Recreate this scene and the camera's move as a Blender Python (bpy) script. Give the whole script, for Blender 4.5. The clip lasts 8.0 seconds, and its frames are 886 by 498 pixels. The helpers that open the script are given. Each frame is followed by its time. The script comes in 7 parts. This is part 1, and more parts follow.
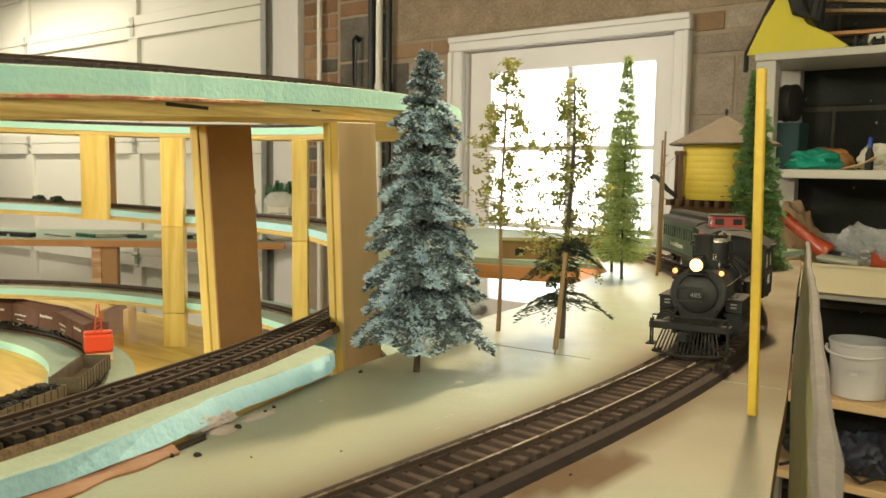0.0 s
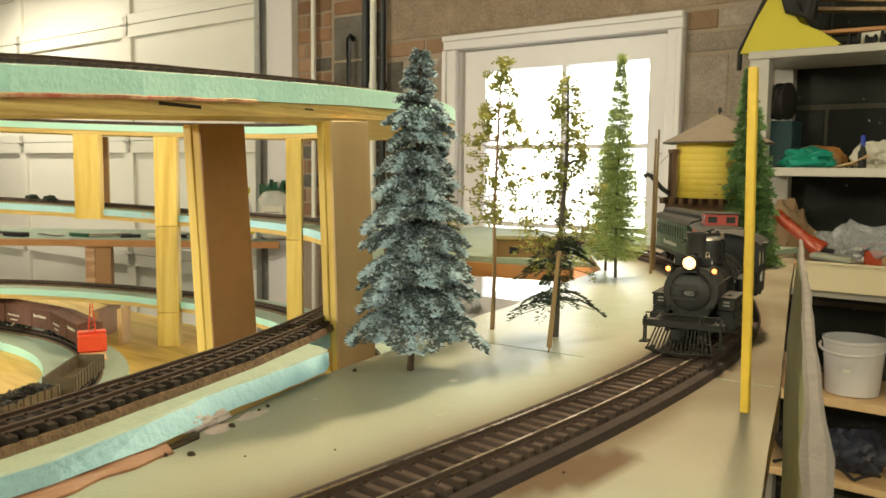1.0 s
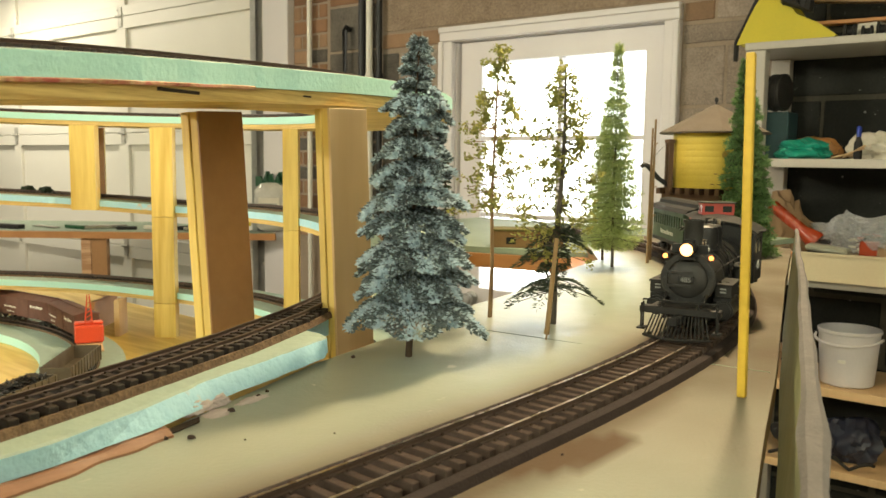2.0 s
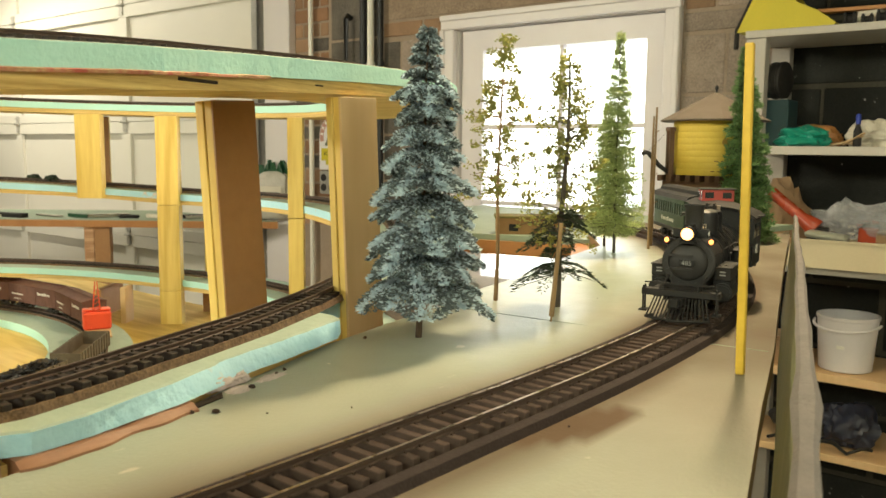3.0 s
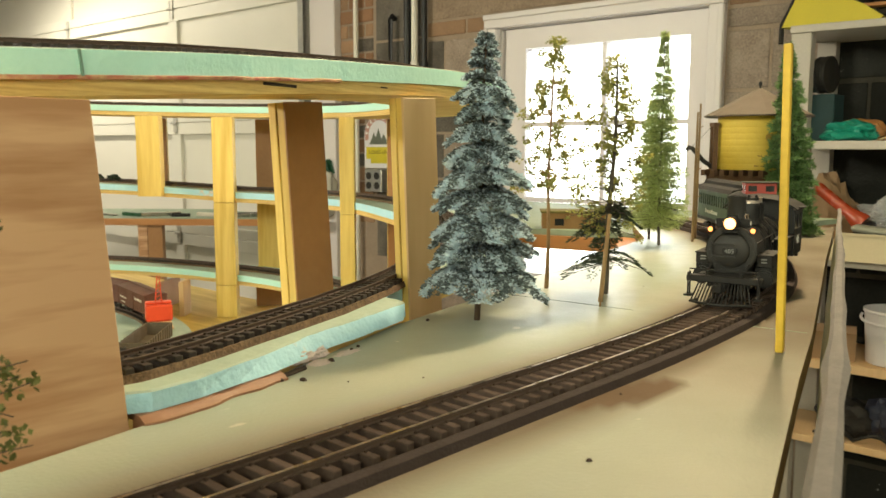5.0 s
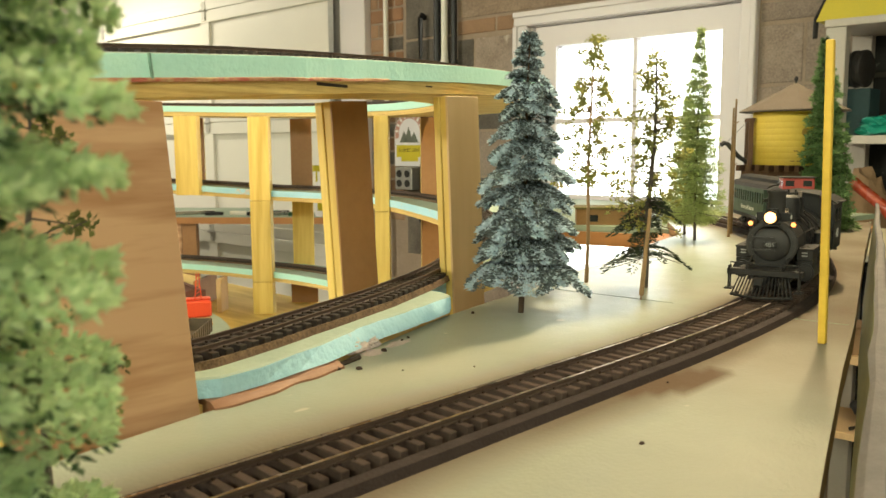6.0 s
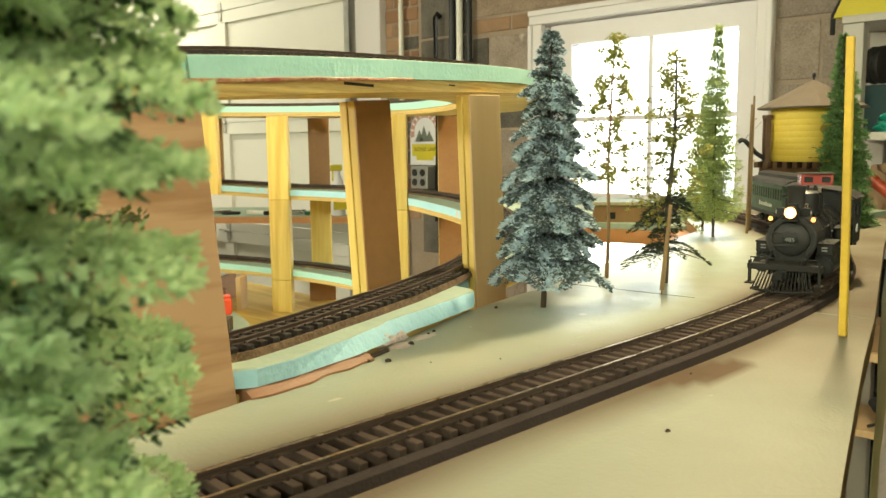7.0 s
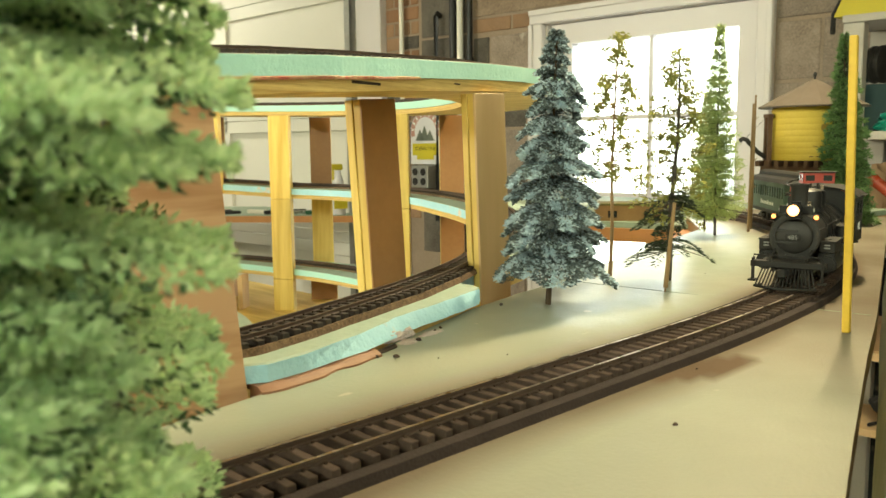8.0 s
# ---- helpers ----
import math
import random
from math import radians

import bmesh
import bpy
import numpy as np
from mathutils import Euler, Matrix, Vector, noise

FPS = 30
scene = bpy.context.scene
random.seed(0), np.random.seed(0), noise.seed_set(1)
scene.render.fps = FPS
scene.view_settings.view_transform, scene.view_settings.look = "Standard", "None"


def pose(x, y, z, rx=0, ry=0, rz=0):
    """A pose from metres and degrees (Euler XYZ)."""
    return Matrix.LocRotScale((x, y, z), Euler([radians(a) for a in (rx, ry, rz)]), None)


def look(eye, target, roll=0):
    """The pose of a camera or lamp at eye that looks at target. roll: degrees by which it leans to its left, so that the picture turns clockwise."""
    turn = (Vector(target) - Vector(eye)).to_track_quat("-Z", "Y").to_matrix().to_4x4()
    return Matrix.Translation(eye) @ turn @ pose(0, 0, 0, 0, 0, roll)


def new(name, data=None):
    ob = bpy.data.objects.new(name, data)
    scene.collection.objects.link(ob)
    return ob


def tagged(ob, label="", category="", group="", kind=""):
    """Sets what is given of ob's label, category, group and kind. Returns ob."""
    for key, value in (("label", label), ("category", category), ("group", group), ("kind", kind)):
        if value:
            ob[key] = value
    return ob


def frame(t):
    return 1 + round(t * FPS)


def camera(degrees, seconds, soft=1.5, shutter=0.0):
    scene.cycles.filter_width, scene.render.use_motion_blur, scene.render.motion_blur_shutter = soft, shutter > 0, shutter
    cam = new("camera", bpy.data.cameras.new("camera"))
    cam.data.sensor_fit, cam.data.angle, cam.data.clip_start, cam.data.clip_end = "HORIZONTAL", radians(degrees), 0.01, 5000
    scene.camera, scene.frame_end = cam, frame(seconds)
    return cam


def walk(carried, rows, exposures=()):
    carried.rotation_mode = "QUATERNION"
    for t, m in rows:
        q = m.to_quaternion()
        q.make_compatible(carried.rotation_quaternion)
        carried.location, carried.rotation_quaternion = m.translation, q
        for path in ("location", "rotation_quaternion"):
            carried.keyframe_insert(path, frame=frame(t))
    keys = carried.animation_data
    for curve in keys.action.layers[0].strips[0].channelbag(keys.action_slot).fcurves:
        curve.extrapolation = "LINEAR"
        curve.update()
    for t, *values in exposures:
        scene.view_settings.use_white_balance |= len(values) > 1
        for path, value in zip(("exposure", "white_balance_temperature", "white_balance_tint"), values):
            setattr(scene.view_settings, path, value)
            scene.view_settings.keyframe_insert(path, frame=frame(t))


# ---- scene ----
cam = camera(56.5, 8.0)
cam.data.dof.use_dof, cam.data.dof.focus_distance, cam.data.dof.aperture_fstop = True, 0.74, 28.0
PATH = [
    (0, (2.223, -2.627, 1.562), (0.927, -1.116, 1.371), 0.8),
    (0.5, (2.223, -2.627, 1.561), (0.932, -1.112, 1.371), 0.8),
    (1, (2.224, -2.627, 1.562), (0.938, -1.108, 1.368), 0.7),
    (1.5, (2.223, -2.627, 1.56), (0.942, -1.104, 1.362), 0.7),
    (3, (2.232, -2.648, 1.557), (0.956, -1.126, 1.318), 0.6),
    (3.5, (2.237, -2.663, 1.557), (0.946, -1.154, 1.316), 0.5),
    (4, (2.242, -2.674, 1.557), (0.902, -1.209, 1.315), 0.2),
    (4.5, (2.25, -2.682, 1.556), (0.908, -1.219, 1.313), 0.2),
    (6, (2.255, -2.714, 1.555), (0.858, -1.304, 1.306), -0.3),
    (6.5, (2.257, -2.722, 1.554), (0.835, -1.339, 1.303), -0.5),
    (7, (2.258, -2.728, 1.554), (0.837, -1.342, 1.303), -0.6),
    (7.5, (2.256, -2.73, 1.553), (0.835, -1.345, 1.303), -0.6),
    (8, (2.258, -2.735, 1.553), (0.839, -1.349, 1.301), -0.6),
]
walk(cam, [(t, look(eye, target, roll)) for t, eye, target, roll in PATH], exposures=[(0, -0.03, 6500, 9), (4.5, 0.0, 6500, 9), (6, 0.05, 6480, 8), (6.6, 0.18, 6450, 4), (8, 0.13, 6450, 1)])

# ---- world, lamps, exposure ----
world = bpy.data.worlds.new("world")
scene.world = world
world.use_nodes = True
wn = world.node_tree
sky = wn.nodes.new("ShaderNodeTexSky")
sky.sky_type, sky.sun_disc = "NISHITA", False
sky.sun_elevation, sky.sun_rotation = radians(40), radians(20)
wn.links.new(sky.outputs[0], wn.nodes["Background"].inputs[0])
wn.nodes["Background"].inputs[1].default_value = 0.12


def lamp(name, kind, energy, colour, m, **kw):
    data = bpy.data.lights.new(name, kind)
    data.energy, data.color = energy, colour
    if "size" in kw:
        data.shape, data.size, data.size_y = "RECTANGLE", kw["size"], kw.get("size_y", kw["size"])
    if "radius" in kw:
        data.shadow_soft_size = kw["radius"]
    if "spot" in kw:
        data.spot_size, data.spot_blend = radians(kw["spot"]), 0.6
    ob = new(name, data)
    ob.matrix_world = m
    return ob


WARM = (1.0, 0.77, 0.46)
FILL = (0.98, 0.96, 0.70)
TUBE = (1.0, 0.92, 0.72)
lamp("ceiling_lamp_helix", "AREA", 30, WARM, look((1.745, -1.32, 2.62), (1.80, -2.25, 1.45)), size=0.11)
# three unseen fill lights added to brighten faces turned east and south
lamp("added_fill_room", "AREA", 17, FILL, look((3.9, -2.7, 2.50), (1.8, -2.35, 1.45)), size=0.6, size_y=1.2)
lamp("added_fill_room_south", "AREA", 34, FILL, look((3.4, -4.5, 2.55), (1.7, -2.2, 1.45)), size=1.2, size_y=0.5)
lamp("added_fill_back", "AREA", 40, FILL, look((1.5, -4.6, 2.60), (1.4, -2.6, 1.3)), size=1.2, size_y=0.5)
lamp("ceiling_lamp_garage", "AREA", 32, TUBE, look((-3.2, -0.8, 2.66), (-3.2, -0.7, 0)), size=1.2, size_y=0.12)
# unseen fill light added to reach the pillars' south sides beneath the decks
lamp("added_fill_garage_south", "AREA", 125, TUBE, look((-1.6, -4.9, 2.60), (0.6, -2.6, 1.2)), size=1.2, size_y=0.4)
lamp("window_light", "AREA", 8, (0.95, 1.0, 0.93), look((0.53, 0.10, 1.5), (0.62, -1.0, 1.42)), size=0.68, size_y=0.88)

# ---- materials ----


def nodes_of(name):
    m = bpy.data.materials.new(name)
    m.use_nodes = True
    return m, m.node_tree.nodes, m.node_tree.links, m.node_tree.nodes["Principled BSDF"]


def coords(n, l, scale=(1, 1, 1), world_space=True):
    """Place in metres, from the geometry in the world or from the object."""
    src = n.new("ShaderNodeNewGeometry").outputs["Position"] if world_space else n.new("ShaderNodeTexCoord").outputs["Object"]
    mp = n.new("ShaderNodeMapping")
    mp.inputs["Scale"].default_value = scale
    l.new(src, mp.inputs["Vector"])
    return mp.outputs[0]


def surface(name, colour, colour2=None, rough=0.6, scale=8.0, fine=120.0, bump=0.15, metal=0.0, spread=0.5, world_space=True, stretch=(1, 1, 1), random_tint=0.0, spots=None, gloss=0.5):
    """Two scales of noise between two colours, with fine relief."""
    m, n, l, b = nodes_of(name)
    colour2 = colour2 or tuple(c * 0.72 for c in colour)
    v = coords(n, l, stretch, world_space)
    big, small = n.new("ShaderNodeTexNoise"), n.new("ShaderNodeTexNoise")
    for tex, sc, det in ((big, scale, 5.0), (small, fine, 4.0)):
        tex.inputs["Scale"].default_value, tex.inputs["Detail"].default_value = sc, det
        l.new(v, tex.inputs["Vector"])
    add = n.new("ShaderNodeMath")
    add.operation = "ADD"
    l.new(big.outputs["Fac"], add.inputs[0]), l.new(small.outputs["Fac"], add.inputs[1])
    ramp = n.new("ShaderNodeMapRange")
    ramp.inputs["From Min"].default_value, ramp.inputs["From Max"].default_value = 1.0 - spread, 1.0 + spread
    l.new(add.outputs[0], ramp.inputs["Value"])
    mix = n.new("ShaderNodeMix")
    mix.data_type = "RGBA"
    mix.inputs["A"].default_value, mix.inputs["B"].default_value = (*colour, 1), (*colour2, 1)
    l.new(ramp.outputs[0], mix.inputs["Factor"])
    out = mix.outputs["Result"]
    if random_tint:
        info, hsv, mr = n.new("ShaderNodeObjectInfo"), n.new("ShaderNodeHueSaturation"), n.new("ShaderNodeMapRange")
        mr.inputs["To Min"].default_value, mr.inputs["To Max"].default_value = 1 - random_tint, 1 + random_tint
        l.new(info.outputs["Random"], mr.inputs["Value"]), l.new(mr.outputs[0], hsv.inputs["Value"]), l.new(out, hsv.inputs["Color"])
        out = hsv.outputs[0]
    if spots:
        col, sc, lo = spots
        sp, cmp_, mx = n.new("ShaderNodeTexNoise"), n.new("ShaderNodeMapRange"), n.new("ShaderNodeMix")
        sp.inputs["Scale"].default_value, sp.inputs["Detail"].default_value = sc, 6.0
        l.new(v, sp.inputs["Vector"])
        cmp_.inputs["From Min"].default_value, cmp_.inputs["From Max"].default_value = lo, lo + 0.06
        l.new(sp.outputs["Fac"], cmp_.inputs["Value"])
        mx.data_type = "RGBA"
        mx.inputs["B"].default_value = (*col, 1)
        l.new(cmp_.outputs[0], mx.inputs["Factor"]), l.new(out, mx.inputs["A"])
        out = mx.outputs["Result"]
    l.new(out, b.inputs["Base Color"])
    b.inputs["Metallic"].default_value = metal
    b.inputs["Specular IOR Level"].default_value = gloss
    rr = n.new("ShaderNodeMapRange")
    rr.inputs["To Min"].default_value, rr.inputs["To Max"].default_value = max(rough - 0.1, 0.03), min(rough + 0.1, 1)
    l.new(big.outputs["Fac"], rr.inputs["Value"]), l.new(rr.outputs[0], b.inputs["Roughness"])
    if bump:
        bp = n.new("ShaderNodeBump")
        bp.inputs["Strength"].default_value, bp.inputs["Distance"].default_value = bump, 0.6 / fine
        l.new(add.outputs[0], bp.inputs["Height"]), l.new(bp.outputs[0], b.inputs["Normal"])
    return m


def wood(name, light, dark, along=(1, 1, 12), rough=0.55, scale=14.0, rings=3.0, random_tint=0.0, world_space=True, contrast=1.0):
    """Wood with grain drawn out along one axis."""
    m, n, l, b = nodes_of(name)
    stretch = tuple(1.0 / a for a in along)
    v = coords(n, l, stretch, world_space)
    warp = n.new("ShaderNodeTexNoise")
    warp.inputs["Scale"].default_value, warp.inputs["Detail"].default_value = scale, 3.0
    l.new(v, warp.inputs["Vector"])
    band = n.new("ShaderNodeMath")
    band.operation = "MULTIPLY"
    band.inputs[1].default_value = rings * 6
    l.new(warp.outputs["Fac"], band.inputs[0])
    sine = n.new("ShaderNodeMath")
    sine.operation = "SINE"
    l.new(band.outputs[0], sine.inputs[0])
    fine = n.new("ShaderNodeTexNoise")
    fine.inputs["Scale"].default_value, fine.inputs["Detail"].default_value = scale * 14, 4.0
    l.new(v, fine.inputs["Vector"])
    add = n.new("ShaderNodeMath")
    add.operation = "MULTIPLY_ADD"
    add.inputs[1].default_value = 0.22
    l.new(sine.outputs[0], add.inputs[0]), l.new(fine.outputs["Fac"], add.inputs[2])
    mr = n.new("ShaderNodeMapRange")
    mr.inputs["From Min"].default_value, mr.inputs["From Max"].default_value = 0.5 - 0.45 / contrast, 0.5 + 0.45 / contrast
    l.new(add.outputs[0], mr.inputs["Value"])
    mix = n.new("ShaderNodeMix")
    mix.data_type = "RGBA"
    mix.inputs["A"].default_value, mix.inputs["B"].default_value = (*dark, 1), (*light, 1)
    l.new(mr.outputs[0], mix.inputs["Factor"])
    out = mix.outputs["Result"]
    if random_tint:
        info, hsv, t = n.new("ShaderNodeObjectInfo"), n.new("ShaderNodeHueSaturation"), n.new("ShaderNodeMapRange")
        t.inputs["To Min"].default_value, t.inputs["To Max"].default_value = 1 - random_tint, 1 + random_tint
        l.new(info.outputs["Random"], t.inputs["Value"]), l.new(t.outputs[0], hsv.inputs["Value"]), l.new(out, hsv.inputs["Color"])
        out = hsv.outputs[0]
    l.new(out, b.inputs["Base Color"])
    b.inputs["Roughness"].default_value = rough
    bp = n.new("ShaderNodeBump")
    bp.inputs["Strength"].default_value, bp.inputs["Distance"].default_value = 0.12, 0.002
    l.new(fine.outputs["Fac"], bp.inputs["Height"]), l.new(bp.outputs[0], b.inputs["Normal"])
    return m


def ply_edge(name, light, dark):
    """Edge of plywood: veneers in layers across z."""
    m, n, l, b = nodes_of(name)
    v = coords(n, l, (3, 3, 420))
    w = n.new("ShaderNodeTexNoise")
    w.inputs["Scale"].default_value, w.inputs["Detail"].default_value = 1.0, 2.0
    l.new(v, w.inputs["Vector"])
    v2 = coords(n, l, (25, 25, 300))
    f = n.new("ShaderNodeTexNoise")
    f.inputs["Scale"].default_value, f.inputs["Detail"].default_value = 3.0, 5.0
    l.new(v2, f.inputs["Vector"])
    add = n.new("ShaderNodeMath")
    add.operation = "MULTIPLY_ADD"
    add.inputs[1].default_value = 0.5
    l.new(f.outputs["Fac"], add.inputs[0]), l.new(w.outputs["Fac"], add.inputs[2])
    mr = n.new("ShaderNodeMapRange")
    mr.inputs["From Min"].default_value, mr.inputs["From Max"].default_value = 0.45, 1.0
    l.new(add.outputs[0], mr.inputs["Value"])
    mix = n.new("ShaderNodeMix")
    mix.data_type = "RGBA"
    mix.inputs["A"].default_value, mix.inputs["B"].default_value = (*dark, 1), (*light, 1)
    l.new(mr.outputs[0], mix.inputs["Factor"]), l.new(mix.outputs["Result"], b.inputs["Base Color"])
    b.inputs["Roughness"].default_value = 0.75
    bp = n.new("ShaderNodeBump")
    bp.inputs["Strength"].default_value, bp.inputs["Distance"].default_value = 0.25, 0.001
    l.new(add.outputs[0], bp.inputs["Height"]), l.new(bp.outputs[0], b.inputs["Normal"])
    return m


def glow(name, colour, strength):
    m, n, l, b = nodes_of(name)
    b.inputs["Base Color"].default_value = (*colour, 1)
    b.inputs["Emission Color"].default_value, b.inputs["Emission Strength"].default_value = (*colour, 1), strength
    return m


def clear(name, colour=(1, 1, 1), rough=0.0, weight=1.0, ior=1.45):
    m, n, l, b = nodes_of(name)
    b.inputs["Base Color"].default_value = (*colour, 1)
    b.inputs["Transmission Weight"].default_value, b.inputs["Roughness"].default_value, b.inputs["IOR"].default_value = weight, rough, ior
    return m


PLY = wood("plywood_yellow", (0.80, 0.61, 0.18), (0.63, 0.43, 0.09), (1, 1, 14), scale=12, rings=5, contrast=1.5, random_tint=0.08)
PLY_FLAT = wood("plywood_flat", (0.78, 0.57, 0.17), (0.61, 0.41, 0.09), (9, 1, 1), scale=8, rings=6, contrast=1.5)
PLY_PALE = wood("plywood_pale", (0.70, 0.50, 0.28), (0.60, 0.41, 0.21), (1, 1, 14), scale=7, rings=2)
PLY_BIRCH = wood("plywood_birch", (0.60, 0.37, 0.21), (0.41, 0.215, 0.10), (10, 10, 1), scale=9, rings=7, contrast=2.6)
HARDBOARD = surface("hardboard_brown", (0.40, 0.21, 0.085), (0.31, 0.155, 0.06), rough=0.42, scale=20, bump=0.05, spread=0.6)
EDGE = ply_edge("plywood_edge", (0.82, 0.62, 0.24), (0.46, 0.28, 0.08))
FOAM = surface("foam_teal", (0.54, 0.87, 0.81), (0.44, 0.78, 0.72), rough=0.75, scale=16, fine=240, bump=0.35, spread=0.55)
FOAM_BLUE = surface("foam_blue", (0.50, 0.81, 0.96), (0.39, 0.71, 0.88), rough=0.75, scale=18, fine=160, bump=0.5, spread=0.5, spots=((0.75, 0.62, 0.55), 22, 0.64))
FOAM_TOP = surface("foam_painted_top", (0.43, 0.55, 0.48), (0.34, 0.46, 0.40), rough=0.7, scale=9, fine=90, bump=0.2)
CORK = surface("cork_roadbed", (0.22, 0.145, 0.085), (0.065, 0.042, 0.027), rough=0.95, scale=160, fine=620, bump=0.9, spread=0.35)
ROADBED = surface("painted_roadbed", (0.046, 0.033, 0.031), (0.029, 0.021, 0.019), gloss=0.25, rough=0.92, scale=60, fine=700, bump=0.6)
TIE = surface("brown_tie", (0.088, 0.062, 0.050), (0.054, 0.038, 0.031), gloss=0.12, rough=0.9, scale=140, fine=900, bump=0.4, random_tint=0.22)
# near-black tone that paints the shade lying between the ties
BED_SHADE = surface("shade_dark_track_channel", (0.012, 0.009, 0.008), (0.007, 0.005, 0.004), gloss=0.05, rough=0.95, scale=90, fine=700, bump=0.5)
TIE_DARK = surface("dark_tie", (0.035, 0.024, 0.018), (0.02, 0.014, 0.011), rough=0.7, scale=140, fine=900, bump=0.3, random_tint=0.2)
RAIL = surface("weathered_rail", (0.10, 0.065, 0.05), (0.06, 0.04, 0.03), rough=0.5, scale=90, fine=900, bump=0.1)
RAIL_TOP = surface("polished_rail", (0.62, 0.55, 0.47), (0.45, 0.38, 0.32), rough=0.28, scale=60, fine=900, bump=0.05, metal=1.0)
WHITE = surface("white_paint", (0.80, 0.77, 0.70), (0.70, 0.67, 0.60), rough=0.45, scale=3, fine=180, bump=0.06, spread=0.8)
SHELFWHITE = surface("grubby_white_shelf_paint", (0.52, 0.49, 0.44), (0.40, 0.37, 0.32), rough=0.55, scale=6, fine=160, bump=0.1, spread=0.7)
DOORWHITE = surface("door_white_paint", (0.74, 0.70, 0.70), (0.66, 0.62, 0.62), rough=0.4, scale=4, fine=220, bump=0.05, spread=0.8)
ZINC = surface("dull_zinc", (0.55, 0.53, 0.48), (0.42, 0.40, 0.36), rough=0.5, scale=30, fine=200, bump=0.05, metal=0.2)
STEEL = surface("galvanised_steel", (0.55, 0.55, 0.52), (0.38, 0.38, 0.36), rough=0.38, scale=30, fine=200, bump=0.05, metal=0.9)
CONCRETE = surface("concrete_floor", (0.30, 0.29, 0.26), (0.18, 0.17, 0.15), rough=0.8, scale=3, fine=60, bump=0.2)
CEILING = surface("ceiling_paint", (0.70, 0.67, 0.60), (0.62, 0.59, 0.52), rough=0.8, scale=3, fine=90, bump=0.05)
BLOCK = surface("concrete_block", (0.37, 0.30, 0.245), (0.20, 0.16, 0.13), rough=0.95, scale=11, fine=150, bump=0.7, spread=0.3, random_tint=0.2, spots=((0.52, 0.45, 0.38), 9, 0.63))
BLOCK_DARK = surface("dark_block", (0.17, 0.15, 0.125), (0.075, 0.066, 0.056), rough=0.95, scale=11, fine=150, bump=0.7, spread=0.3, random_tint=0.2)
BLOCK_BLACK = surface("black_painted_block", (0.018, 0.019, 0.017), (0.032, 0.033, 0.029), rough=0.85, scale=14, fine=150, bump=0.6, random_tint=0.2, gloss=0.15, spots=((0.30, 0.29, 0.27), 60, 0.70))
BRICK = surface("orange_brick", (0.30, 0.165, 0.09), (0.21, 0.115, 0.065), rough=0.9, scale=14, fine=190, bump=0.5, random_tint=0.25)
BRICK_TAN = surface("tan_brick", (0.36, 0.22, 0.13), (0.22, 0.14, 0.085), rough=0.9, scale=14, fine=190, bump=0.5, random_tint=0.25)
MORTAR = surface("mortar", (0.38, 0.30, 0.23), (0.26, 0.20, 0.15), rough=0.95, scale=12, fine=160, bump=0.5)
MORTAR_DARK = surface("dark_mortar", (0.085, 0.078, 0.06), (0.05, 0.046, 0.038), gloss=0.15, rough=0.95, scale=12, fine=160, bump=0.5)
GLASS = clear("window_glass", (0.98, 1, 1))
DAY = glow("daylight_haze", (1.0, 1.0, 0.97), 1.7)
FENCE = surface("grey_green_hardboard", (0.25, 0.25, 0.125), (0.18, 0.18, 0.09), gloss=0.2, rough=0.85, scale=25, fine=200, bump=0.15)
FUZZ = surface("fuzzy_board_edge", (0.21, 0.195, 0.19), (0.13, 0.125, 0.125), rough=0.95, scale=60, fine=500, bump=0.5)
YELLOW_POST = surface("yellow_painted_wood", (0.68, 0.46, 0.05), (0.52, 0.34, 0.03), rough=0.5, scale=25, fine=200, bump=0.08, spots=((0.32, 0.20, 0.03), 150, 0.70))
STICK = wood("bare_stick", (0.34, 0.22, 0.10), (0.20, 0.12, 0.055), (1, 1, 10), scale=60)
BARK = surface("bark", (0.10, 0.065, 0.04), (0.05, 0.032, 0.02), rough=0.9, scale=90, fine=500, bump=0.6)
BARK_GREY = surface("grey_bark", (0.115, 0.10, 0.08), (0.06, 0.05, 0.04), rough=0.9, scale=90, fine=500, bump=0.6)
ORANGE_WOOD = wood("orange_wood", (0.50, 0.235, 0.075), (0.40, 0.17, 0.05), (10, 1, 1), scale=10, contrast=0.8)
BENCH_TOP = surface("green_bench_paint", (0.26, 0.33, 0.24), (0.20, 0.26, 0.19), rough=0.6, scale=6, fine=90, bump=0.1)

